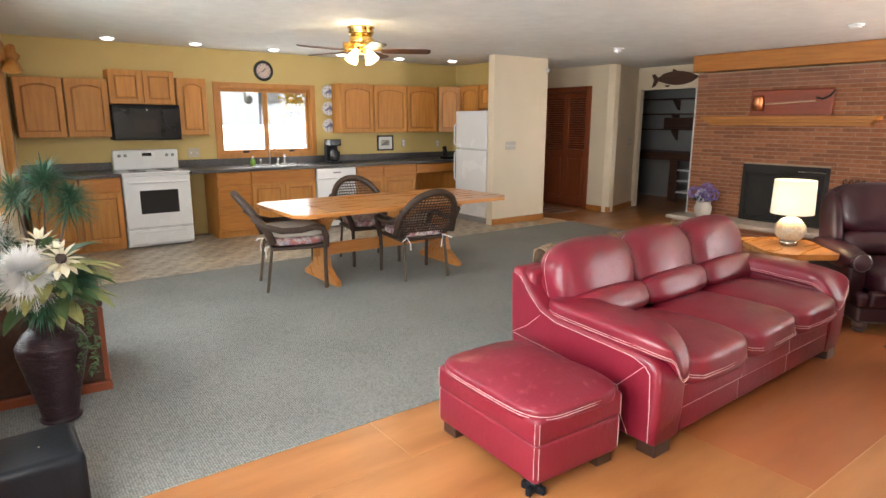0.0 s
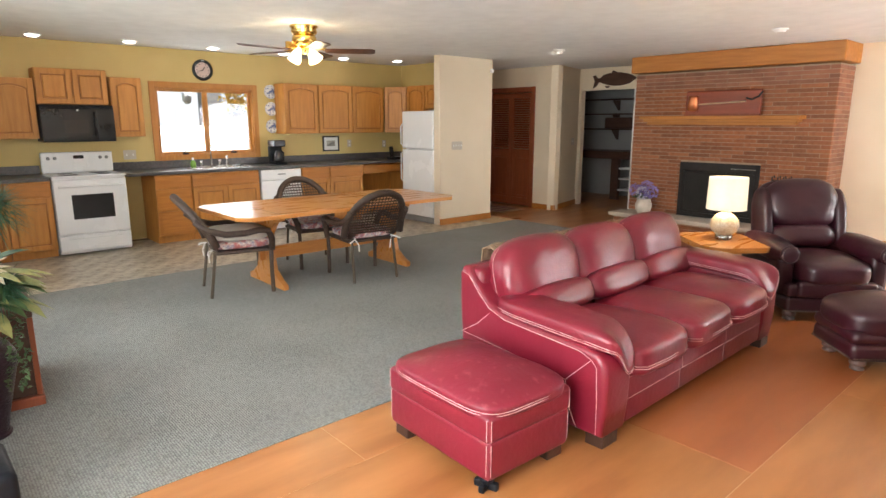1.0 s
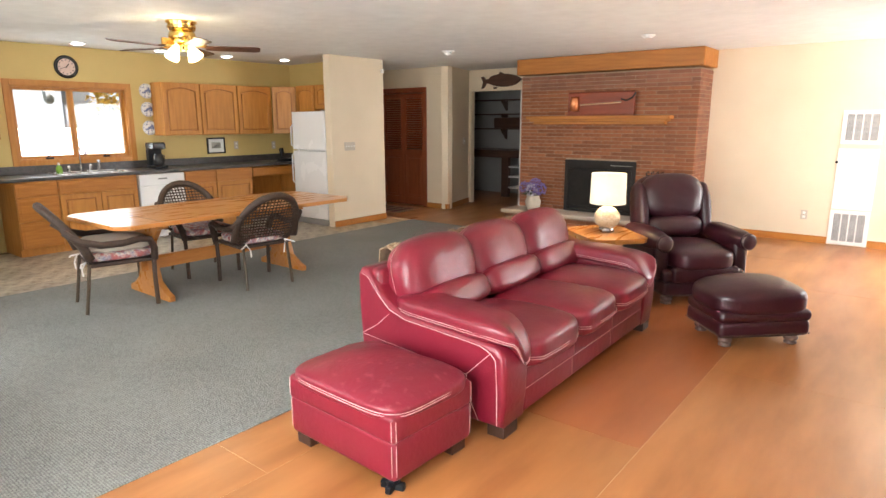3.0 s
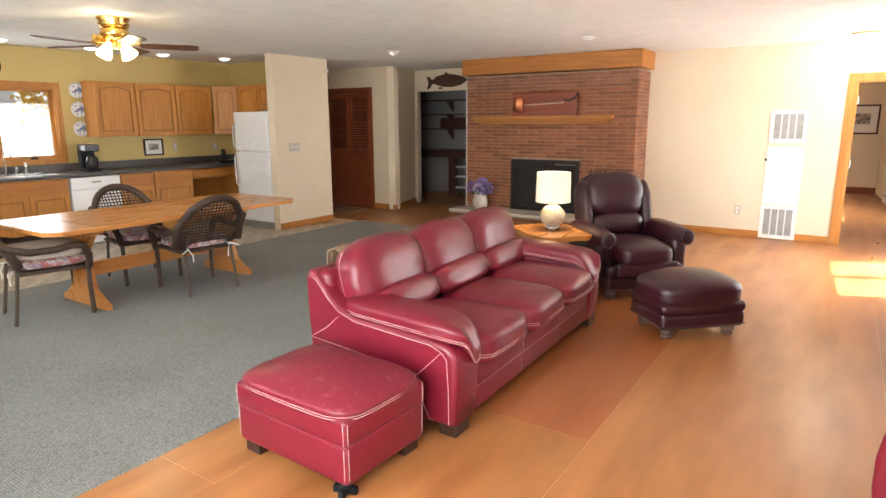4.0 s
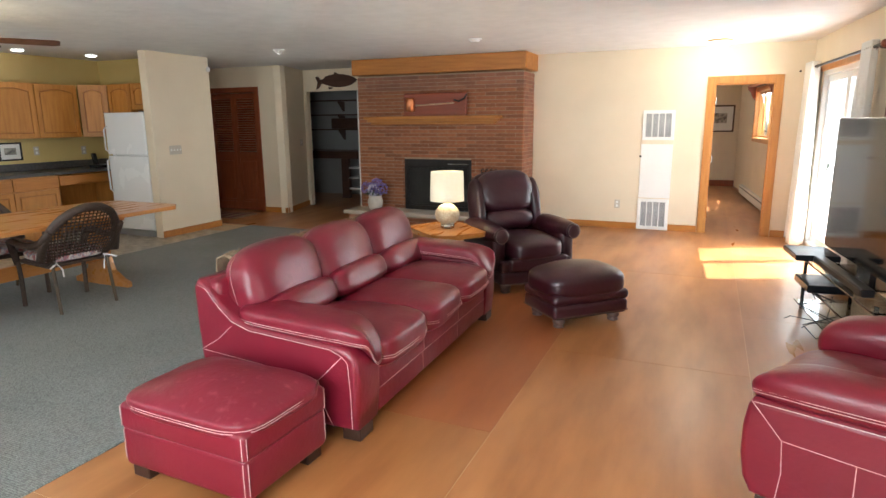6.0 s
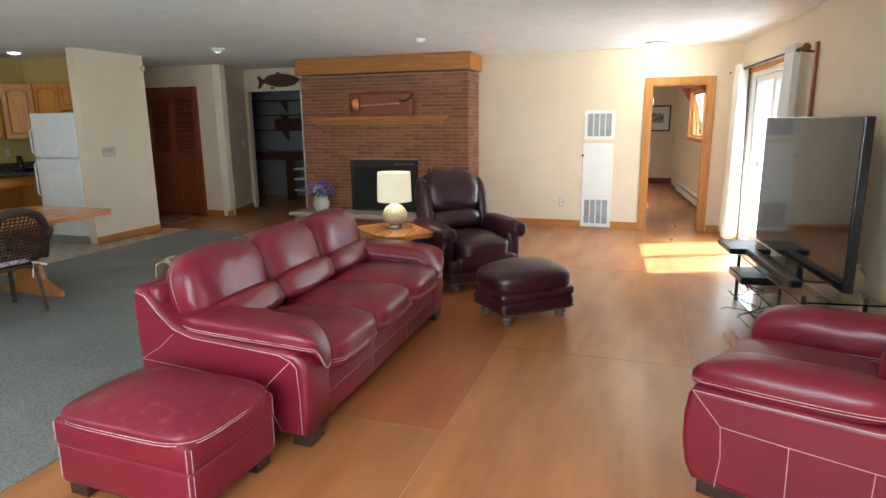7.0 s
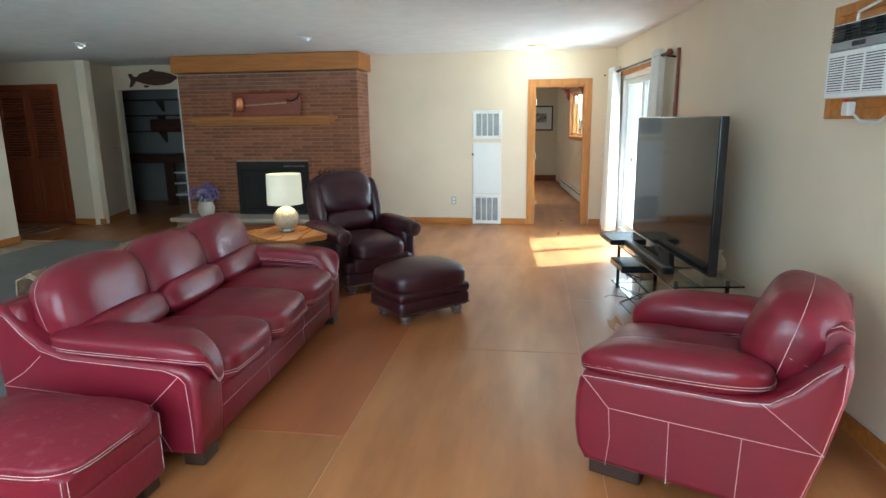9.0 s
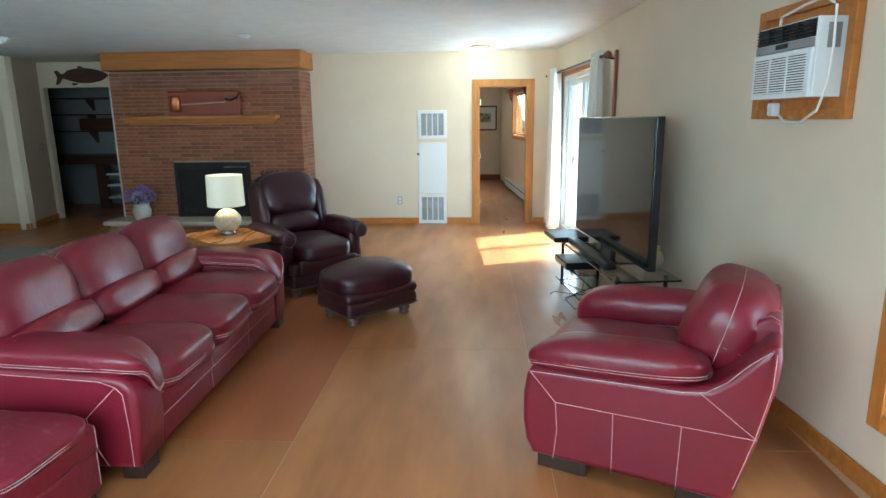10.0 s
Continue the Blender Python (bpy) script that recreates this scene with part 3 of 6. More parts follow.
# window over the sink
def window_unit(name, m, w, h, trim, sashes, label, wood="oak", depth=0.15, sill=True):
    """A wooden window: opening w by h in local x and z, room side at y = 0 towards -y, glass behind."""
    t = structure(name, joined(boxes((-trim, -0.018, -trim, 0, 0, h + trim), (w, -0.018, -trim, w + trim, 0, h + trim), bevel=0.004),
                               boxes((0, -0.017, h, w, 0, h + trim), (0, -0.017, -trim, w, 0, 0), bevel=0.004)), wood, label)
    t.matrix_world = m
    part("jamb", boxes((0, 0.0, 0, 0.015, depth - 0.01, h), (w - 0.015, 0.0, 0, w, depth - 0.01, h), (0.015, 0, 0, w - 0.015, depth - 0.01, 0.015),
                       (0.015, 0, h - 0.015, w - 0.015, depth - 0.01, h)), wood, t)
    sw = (w - 0.03) / sashes
    for i in range(sashes):
        a = 0.015 + i * sw
        f = 0.035
        sash = part("sash", boxes((a + 0.002, 0.05, 0.016, a + f, 0.085, h - 0.016), (a + sw - f, 0.05, 0.016, a + sw - 0.002, 0.085, h - 0.016),
                                  (a + f, 0.05, 0.016, a + sw - f, 0.085, 0.016 + f), (a + f, 0.05, h - 0.016 - f, a + sw - f, 0.085, h - 0.016), bevel=0.0), wood, t)
        pane = part("pane", boxes((a + f, 0.066, 0.05, a + sw - f, 0.07, h - 0.05)), "glass", sash)
        pane.visible_shadow = False
    return t


window_unit("window_1", Matrix.Translation((SX, 2.55, 1.07)) @ TURN @ Matrix.Diagonal((1, 1, 1, 1)), 1.33, 0.89, 0.07, 2, "oak casement window over the sink")
for yy in (2.88, 3.55):
    ck = thing("window_crank", pose(SX + 0.012, yy, 1.085), "dark bronze window crank on the sill", "crank")
    part("base", boxes((-0.02, -0.04, -0.005, 0.02, 0.04, 0.02), bevel=0.006), "iron", ck)
    part("arm", tube([(0.01, -0.03, 0.02), (0.03, 0.0, 0.05), (0.03, 0.05, 0.06)], 0.006), "iron", ck)

# sink, faucet, counter things
sk = thing("sink", pose(-8.23, 3.18, 0.91), "stainless steel double sink set in the counter", "sink")
part("rim", joined(boxes((-0.25, -0.40, 0, 0.22, -0.37, 0.012), (-0.25, 0.37, 0, 0.22, 0.40, 0.012), (-0.25, -0.37, 0, -0.17, 0.37, 0.012),
                         (0.19, -0.37, 0, 0.22, 0.37, 0.012), (-0.17, -0.02, 0, 0.19, 0.02, 0.012), bevel=0.004)), "steel", sk)
for yy in (-0.195, 0.195):
    part("bowl", boxes((-0.17, yy - 0.17, 0.001, 0.19, yy + 0.17, 0.005)), "steel", sk)
fc = part("faucet", tube([(-0.2, 0, 0.01), (-0.2, 0, 0.20), (-0.19, 0, 0.26), (-0.15, 0, 0.30), (-0.08, 0, 0.31), (-0.02, 0, 0.28), (0.0, 0, 0.22)], 0.011, 8), "steel", sk, smooth=True)
for yy, h in ((-0.14, 0.06), (0.12, 0.07), (0.22, 0.12)):
    part("handle", moved(lathe([(0.022, 0), (0.018, h * 0.7), (0.024, h), (0.006, h + 0.01)], 14), Matrix.Translation((-0.2, yy, 0.012))), "steel", sk, smooth=True)
sp = thing("soap_bottle", pose(-8.40, 2.92, 0.91), "green dish soap bottle beside the sink", "bottle")
part("bottle", lathe([(0.03, 0), (0.036, 0.03), (0.036, 0.06), (0.02, 0.09), (0.012, 0.10)], 16), mat("green_soap", (0.22, 0.42, 0.06), None, 6, 0.2), sp, smooth=True)
part("cap", moved(lathe([(0.013, 0), (0.013, 0.03)], 12), Matrix.Translation((0, 0, 0.10))), "whitepaint", sp)

cm = thing("coffee_maker", pose(-8.25, 4.08, 0.912), "black drip coffee maker on the counter", "coffee maker")
part("base", boxes((-0.12, -0.09, 0, 0.12, 0.09, 0.035), bevel=0.01), "blackmat", cm)
part("tower", boxes((-0.12, -0.09, 0.035, -0.03, 0.09, 0.25), bevel=0.01), "blackmat", cm)
part("brew_head", boxes((-0.12, -0.09, 0.25, 0.10, 0.09, 0.345), bevel=0.015), "black", cm)
part("carafe", moved(lathe([(0.05, 0), (0.07, 0.02), (0.074, 0.08), (0.055, 0.14), (0.05, 0.16)], 20), Matrix.Translation((0.04, 0, 0.037))), "ovenglass", cm, smooth=True)
part("handle", tube([(0.10, 0.02, 0.18), (0.14, 0.03, 0.17), (0.14, 0.03, 0.09), (0.11, 0.02, 0.07)], 0.009), "blackmat", cm)
ph = thing("telephone", pose(-8.0, 6.02, 0.912), "black cordless telephone on the counter corner", "telephone")
part("cradle", boxes((-0.09, -0.1, 0, 0.08, 0.1, 0.05), bevel=0.015), "blackmat", ph)
part("handset", moved(boxes((-0.03, -0.03, 0, 0.02, 0.03, 0.17), bevel=0.012), Matrix.Translation((0, -0.04, 0.045)) @ Matrix.Rotation(radians(-15), 4, 'Y')), "black", ph)
part("screen", boxes((0.03, 0.0, 0.045, 0.07, 0.07, 0.055)), "grey", ph)


def wall_plate(m, label, n=1, w=0.075, outlet=False, tone="cushion"):
    """A switch or socket plate that faces -y."""
    t = thing("wall_plate", m, label, "outlet" if outlet else "switch")
    part("plate", boxes((-w * n / 2, -0.008, -0.06, w * n / 2, 0, 0.06), bevel=0.003), tone, t)
    for i in range(n):
        xx = -w * n / 2 + w * (i + 0.5)
        if outlet:
            for zz in (-0.025, 0.025):
                part("socket", boxes((xx - 0.016, -0.011, zz - 0.015, xx + 0.016, -0.007, zz + 0.015), bevel=0.003), "whitepaint", t)
        else:
            part("toggle", boxes((xx - 0.006, -0.02, -0.012, xx + 0.006, -0.007, 0.012), bevel=0.002), "whitepaint", t)
    return t


wall_plate(Matrix.Translation((SX, 2.18, 1.10)) @ TURN, "pale double switch plate beside the window", 2)
wall_plate(Matrix.Translation((SX, 5.50, 1.17)) @ TURN, "pale wall socket above the counter", 1, outlet=True)
wall_plate(Matrix.Translation((SX, 6.20, 1.15)) @ TURN, "pale wall socket in the counter corner", 1, outlet=True)
wall_plate(Matrix.Translation((-6.72, 6.22, 1.17)) @ TURN, "almond four-gang switch plate on the wall end", 4, 0.052)
wall_plate(pose(-6.79, 9.14, 1.17, 0, 0, 75), "pale switch plate on the hall wall", 1)
wall_plate(pose(-1.158, 8.87, 0.347), "pale wall socket above the baseboard", 1, outlet=True)

ck = thing("wall_clock", Matrix.Translation((SX, 3.19, 2.20)) @ TURN, "round black wall clock with a pale pink face", "clock")
RX = Matrix.Rotation(radians(90), 4, 'X')
part("rim", moved(lathe([(0.085, 0), (0.135, 0.0), (0.14, 0.02), (0.115, 0.035), (0.10, 0.02)], 32), RX), "black", ck, smooth=True)
part("face", moved(lathe([(0.10, 0.018), (0.10, 0.023)], 32), RX), mat("clock_face", (0.72, 0.58, 0.52), (0.6, 0.45, 0.4), 14, 0.6), ck)
for a in range(12):
    part("hour_mark", moved(boxes((-0.004, -0.025, 0.075, 0.004, -0.022, 0.092)), Matrix.Rotation(radians(a * 30), 4, 'Y')), "black", ck)
for a, l, wd in ((40, 0.05, 0.005), (250, 0.075, 0.003)):
    part("clock_pointer", moved(boxes((-wd, -0.028, -0.01, wd, -0.025, l)), Matrix.Rotation(radians(a), 4, 'Y')), "black", ck)

china = mat("blue_white_china", (0.78, 0.78, 0.78), (0.16, 0.20, 0.38), 22, 0.2, 0.0, fine=60, spread=0.10)
for zz in (1.945, 1.70, 1.45):
    pl = thing("wall_plate_china", Matrix.Translation((SX, 4.155, zz)) @ TURN, "blue and white china plate hung on the yellow wall", "plate", "plates on the wall")
    part("rim", moved(lathe([(0.06, 0.006), (0.098, 0.02), (0.10, 0.024), (0.065, 0.014)], 32), RX), "white", pl, smooth=True)
    part("well", moved(lathe([(0.066, 0.006), (0.066, 0.0145)], 28), RX), china, pl)
    part("border", moved(joined(*[moved(lathe([(0.008, 0), (0.008, 0.003)], 8), Matrix.Rotation(radians(a * 36), 4, 'Z') @ Matrix.Translation((0.083, 0, 0.0215))) for a in range(10)]), RX), china, pl)


def picture(m, w, h, fw, material, art, label):
    """A framed picture that faces -y, centred."""
    t = thing("framed_picture", m, label, "picture")
    part("frame", boxes((-w / 2, -0.02, -h / 2, -w / 2 + fw, 0, h / 2), (w / 2 - fw, -0.02, -h / 2, w / 2, 0, h / 2),
                        (-w / 2 + fw, -0.02, -h / 2, w / 2 - fw, 0, -h / 2 + fw), (-w / 2 + fw, -0.02, h / 2 - fw, w / 2 - fw, 0, h / 2)), material, t)
    part("mat_board", boxes((-w / 2 + fw, -0.010, -h / 2 + fw, w / 2 - fw, -0.002, h / 2 - fw)), "whitepaint", t)
    part("print", boxes((-w / 4, -0.013, -h / 6, w / 4, -0.009, h / 5)), art, t)
    return t


sketch = mat("faded_print", (0.50, 0.46, 0.40), (0.12, 0.11, 0.10), 14, 0.7, 0, spread=0.25)
picture(Matrix.Translation((SX, 5.15, 1.175)) @ TURN, 0.30, 0.24, 0.022, "black", sketch, "small black-framed print above the counter")

# outdoors past the kitchen window
backdrop = mat("bright_daylight_haze", (0.9, 0.9, 0.9), (0.8, 0.8, 0.8), 0.5, 1.0, 0, glow=((1.0, 0.99, 0.96), 0.8))
structure("backdrop_kitchen", boxes((-13.1, -1, -0.5, -13.0, 8, 4)), mat("pale_yard_haze", (0.03, 0.03, 0.03), (0.02, 0.02, 0.02), 0.9, 1.0, 0, glow=((1.0, 0.99, 0.96), 0.17)), "bright hazy daylight outside the kitchen window")
structure("backdrop_patio", boxes((5.0, 6, -0.5, 5.1, 34, 5)), backdrop, "bright hazy daylight outside the patio door")
structure("backdrop_south", boxes((-16, -5.1, -0.5, 4, -5.0, 5)), mat("soft_daylight_haze", (0.5, 0.55, 0.5), None, 0.5, 1.0, 0, glow=((0.95, 1.0, 0.98), 0.18)), "bright hazy daylight outside the front windows")
pp = thing("porch_post", pose(-10.6, 4.05, -0.5), "pale grey porch post outside the window", "post")
part("shaft", boxes((-0.10, -0.17, 0, 0.10, 0.17, 4.0), bevel=0.01), mat("pale_grey_paint", (0.045, 0.045, 0.043), None, 3, 0.6), pp)
ln = thing("porch_lantern", pose(-10.45, 3.62, 1.80), "dark porch lantern on the far wall", "lantern")
part("cage", joined(lathe([(0.03, 0), (0.07, 0.04), (0.085, 0.18), (0.02, 0.26)], 8)), "grey", ln)
part("bracket", tube([(-2.5, 0, 0.30), (-0.3, 0, 0.34), (0, 0, 0.25)], 0.012), "grey", ln)
hb = thing("hanging_basket", pose(-9.35, 4.0, 1.22), "wicker cone basket of yellow flowers outside the window", "basket")
part("cone", lathe([(0.01, 0), (0.09, 0.21), (0.16, 0.42), (0.165, 0.44)], 14), "wicker", hb)
part("hanger", tube([(0, 0, 0.44), (0, 0, 1.6)], 0.005), "iron", hb)
rnd = random.Random(5)


def blade(bm, p, d, length, width, droop=0.3, curl=0.0, n=4):
    """A leaf: a narrow folded strip from p along d that droops."""
    d = Vector(d).normalized()
    side = d.cross(Vector((0, 0, 1)))
    if side.length < 0.1:
        side = Vector((1, 0, 0))
    side.normalize()
    up = side.cross(d)
    rows = []
    for i in range(n + 1):
        f = i / n
        w = width * math.sin(math.pi * min(0.08 + 0.92 * f, 1.0)) ** 0.8
        c = Vector(p) + d * length * f - Vector((0, 0, 1)) * droop * length * f * f
        rows.append((bm.verts.new(c - side * w / 2 + up * w * 0.18), bm.verts.new(c), bm.verts.new(c + side * w / 2 + up * w * 0.18)))
    for a, b in zip(rows, rows[1:]):
        bm.faces.new((a[0], a[1], b[1], b[0]))
        bm.faces.new((a[1], a[2], b[2], b[1]))
    return bm


def rdir(r, up=0.2):
    return Vector((r.uniform(-1, 1), r.uniform(-1, 1), r.uniform(-1 + up, 1 + up))).normalized()


leafy, petals = bmesh.new(), bmesh.new()
for i in range(70):
    d = rdir(rnd, 0.6)
    blade(leafy, (d.x * 0.08, d.y * 0.08, 0.44), d, rnd.uniform(0.12, 0.3), 0.045, 0.5)
for i in range(110):
    d = rdir(rnd, 0.5)
    c = Vector((0, 0, 0.52)) + d * rnd.uniform(0.10, 0.30)
    for k in range(4):
        blade(petals, c, rdir(rnd, 0), 0.055, 0.04, 0)
part("foliage", leafy, mat("yellow_green_leaf", (0.16, 0.20, 0.04), (0.10, 0.14, 0.03), 12, 0.6), hb)
part("flowers", petals, mat("yellow_petals", (0.75, 0.50, 0.02), (0.65, 0.38, 0.02), 12, 0.6), hb)
# ---- ceiling fittings ----
SPOTS = [(-8.25, 1.22), (-8.18, 2.17), (-8.18, 3.16), (-8.18, 4.15), (-8.15, 5.10), (-7.95, 5.95)]
for x, y in SPOTS:
    sp = thing("recessed_light", pose(x + 0.15, y, CEIL), "white recessed kitchen downlight, lit", "ceiling light", "kitchen downlights")
    part("ring", moved(lathe([(0.06, -0.002), (0.085, -0.002), (0.085, -0.012), (0.062, -0.016)], 24), Matrix()), "whitepaint", sp, smooth=True)
    part("bulb", moved(lathe([(0.07, -0.002), (0.07, -0.017), (0.04, -0.03)], 20), Matrix()), "spotlight", sp, smooth=True)
    lamp("downlight", 'SPOT', look((x + 0.15, y, CEIL - 0.03), (x + 0.15, y, 0)), 0.95, (1.0, 0.88, 0.68), radius=0.05, cone=130)

fan = thing("ceiling_fan", pose(-5.65, 3.15, CEIL), "brass ceiling fan with brown blades and lit glass shades", "ceiling fan")
part("canopy", lathe([(0.135, 0), (0.14, -0.012), (0.12, -0.03), (0.13, -0.055), (0.115, -0.085), (0.06, -0.10)], 32), "brass", fan, smooth=True)
part("motor", lathe([(0.06, -0.09), (0.115, -0.10), (0.125, -0.14), (0.11, -0.185), (0.05, -0.20)], 32), "brass", fan, smooth=True)
part("light_hub", lathe([(0.05, -0.20), (0.055, -0.23), (0.045, -0.26), (0.015, -0.275)], 20), "brass", fan, smooth=True)
for i in range(5):
    a = 57.8 + i * 72
    m = Matrix.Rotation(radians(a), 4, 'Z')
    br = part("blade_bracket", moved(boxes((0.10, -0.015, -0.228, 0.21, 0.015, -0.165), (0.18, -0.035, -0.233, 0.24, 0.035, -0.226), bevel=0.003), m), "brass", fan)
    out = [(0.20, -0.045), (0.30, -0.062), (0.66, -0.068), (0.70, -0.045), (0.70, 0.045), (0.66, 0.068), (0.30, 0.062), (0.20, 0.045)]
    bl = extrude(out, -0.004, 0.004)
    part("blade", moved(bl, m @ Matrix.Translation((0, 0, -0.235)) @ Matrix.Rotation(radians(78), 4, 'X')), "fanblade", fan)
for i in range(4):
    a = radians(20 + 90 * i)
    m = Matrix.Translation((0.085 * math.cos(a), 0.085 * math.sin(a), -0.235)) @ Matrix.Rotation(a, 4, 'Z') @ Matrix.Rotation(radians(145), 4, 'Y')
    part("fitter", tube([(0.03 * math.cos(a), 0.03 * math.sin(a), -0.23), (0.085 * math.cos(a), 0.085 * math.sin(a), -0.235)], 0.014), "brass", fan)
    part("glass_shade", moved(lathe([(0.022, -0.01), (0.035, 0.03), (0.05, 0.075), (0.066, 0.115), (0.060, 0.115), (0.03, 0.04)], 18), m), "bulb", fan, smooth=True)
lamp("fan_bulbs", 'POINT', Matrix.Translation((-5.65, 3.15, 1.98)), 2.4, (1.0, 0.80, 0.50), radius=0.12)
lamp("fan_bulbs_glow", 'POINT', Matrix.Translation((-5.45, 3.00, CEIL - 0.10)), 0.7, (1.0, 0.80, 0.50), radius=0.05)

eb = thing("eyeball_light", pose(-5.22, 6.67, CEIL), "white ceiling eyeball spotlight, lit", "ceiling light")
part("ring", lathe([(0.06, 0), (0.085, -0.002), (0.08, -0.012), (0.06, -0.018)], 24), "whitepaint", eb, smooth=True)
part("eyeball", moved(lathe([(0.05, 0.0), (0.055, -0.02), (0.045, -0.045), (0.03, -0.045), (0.028, -0.02)], 20), Matrix.Rotation(radians(25), 4, 'Y')), "whitepaint", eb, smooth=True)
part("lens", moved(lathe([(0.03, -0.046), (0.028, -0.050)], 16), Matrix.Rotation(radians(25), 4, 'Y')), "spotlight", eb)
lamp("eyeball_spot", 'SPOT', look((-5.24, 6.69, CEIL - 0.06), (-6.9, 8.6, 0.9)), 3.5, (1.0, 0.86, 0.66), radius=0.04, cone=110)
sd = thing("smoke_detector", pose(-2.58, 6.87, CEIL), "white round smoke detector on the ceiling", "smoke detector")
part("base", lathe([(0.075, 0), (0.075, -0.012), (0.065, -0.02)], 28), "whitepaint", sd, smooth=True)
part("cover", lathe([(0.055, -0.018), (0.05, -0.035), (0.02, -0.042)], 24), "whitepaint", sd, smooth=True)
dm = thing("flush_light", pose(0.02, 8.30, CEIL), "lit white dome ceiling light near the doorway", "ceiling light")
part("pan", lathe([(0.14, 0), (0.14, -0.018), (0.12, -0.022)], 32), "brass", dm, smooth=True)
part("dome", lathe([(0.135, -0.018), (0.13, -0.045), (0.09, -0.075), (0.02, -0.09)], 32), "dome", dm, smooth=True)
lamp("dome_bulb", 'POINT', Matrix.Translation((0.02, 8.30, CEIL - 0.16)), 5.5, (1.0, 0.85, 0.62), radius=0.1)
hs = thing("hall_sensor", pose(-6.71, 6.93, 2.28), "small white sensor on the wall corner", "sensor")
part("case", boxes((-0.005, -0.03, -0.03, 0.03, 0.02, 0.03), bevel=0.008), "whitepaint", hs)

# ---- fireplace ----
CX0, CX1, CY = -5.06, -2.41, 8.32
FX0, FX1, FZ0, FZ1 = -4.27, -3.18, 0.20, 0.965
chim = structure("chimney", boxes((CX0 + 0.008, CY + 0.005, 0, FX0, 8.87, 2.2), (FX1, CY + 0.005, 0, CX1 - 0.008, 8.87, 2.2), (FX0, CY + 0.005, FZ1, FX1, 8.87, 2.2),
                                  (FX0, CY + 0.005, 0, FX1, 8.87, FZ0)), "mortar", "brown brick chimney breast with pale mortar")
structure("chimney_beam", boxes((CX0 - 0.06, CY - 0.07, 2.215, CX1 + 0.05, 8.87, CEIL - 0.004), bevel=0.012), "oak_x", "rough oak beam along the chimney top")
fbx = thing("fireplace_insert", pose(-3.725, CY, FZ0), "black metal fireplace insert with dark glass doors", "fireplace")
part("firebox", boxes((-0.54, 0.02, 0.0, -0.50, 0.5, 0.76), (0.50, 0.02, 0.0, 0.54, 0.5, 0.76), (-0.5, 0.46, 0.0, 0.5, 0.5, 0.76), (-0.5, 0.02, 0.72, 0.5, 0.46, 0.76),
                      (-0.5, 0.02, 0.0, 0.5, 0.46, 0.03)), "soot", fbx)
part("surround", boxes((-0.545, -0.015, 0.0, -0.49, 0.02, 0.765), (0.49, -0.015, 0.0, 0.545, 0.02, 0.765), (-0.49, -0.015, 0.64, 0.49, 0.02, 0.765), (-0.49, -0.015, 0, 0.49, 0.02, 0.06),
                       bevel=0.004), "iron", fbx)
for a, b in ((-0.485, -0.005), (0.005, 0.485)):
    dr = part("glass_door", boxes((a, -0.01, 0.065, a + 0.03, 0.008, 0.635), (b - 0.03, -0.01, 0.065, b, 0.008, 0.635), (a + 0.03, -0.01, 0.065, b - 0.03, 0.008, 0.095),
                                  (a + 0.03, -0.01, 0.605, b - 0.03, 0.008, 0.635)), "iron", fbx)
    part("pane", boxes((a + 0.03, -0.002, 0.095, b - 0.03, 0.002, 0.605)), "soot", dr)
part("screen_rod", tube([(0.18, -0.02, 0.70), (0.5, -0.02, 0.70)], 0.006), "steel", fbx)
part("grate", joined(*[tube([(-0.3 + i * 0.12, 0.1, 0.12), (-0.3 + i * 0.12, 0.4, 0.12)], 0.01) for i in range(6)]), "iron", fbx)

hearth = structure("hearth", boxes((CX0 + 0.01, 7.92, 0, CX1 - 0.02, CY, 0.145)), "mortar", "low raised brick hearth with a pale stone top")
part("slab", boxes((CX0 - 0.06, 7.86, 0.146, CX1 + 0.02, CY - 0.003, 0.20), bevel=0.012), "stone", hearth, "pale stone hearth slab")

mant = thing("mantel_shelf", pose(-3.77, CY, 1.50), "oak mantel shelf with a stepped underside", "shelf")
part("board", boxes((-1.09, -0.20, 0.055, 1.06, 0.0, 0.10), bevel=0.006), "oak_x", mant)
part("moulding", boxes((-1.05, -0.16, 0.02, 1.02, 0.0, 0.055), (-1.01, -0.11, -0.02, 0.98, 0.0, 0.02), bevel=0.006), "oak_x", mant)
sled = thing("copper_wall_piece", pose(-3.71, CY - 0.10, 1.60), "antique red-brown wooden box lid with copper fittings", "decoration")
part("board", boxes((-0.50, -0.02, 0.0, 0.50, 0.03, 0.33), bevel=0.02), mat("red_varnished_board", (0.28, 0.055, 0.020), (0.20, 0.04, 0.015), 3, 0.36, 0.1, stretch=(1, 8, 8)), sled)
part("copper_can", moved(lathe([(0.05, 0), (0.075, 0.02), (0.07, 0.10), (0.075, 0.12), (0.06, 0.17), (0.062, 0.20)], 22), Matrix.Translation((-0.38, -0.04, 0.06))), "copper", sled, smooth=True)
part("rod", tube([(-0.30, -0.05, 0.15), (0.32, -0.05, 0.18)], 0.011, 8), mat("pale_rod", (0.55, 0.35, 0.22), None, 8, 0.4), sled)
part("hook", tube([(0.32, -0.05, 0.22), (0.40, -0.06, 0.20), (0.48, -0.06, 0.24), (0.52, -0.05, 0.30)], 0.012, 6), "iron", sled)
part("ledge", boxes((-0.50, -0.05, 0.0, 0.50, 0.03, 0.022), bevel=0.004), "cedar", sled)

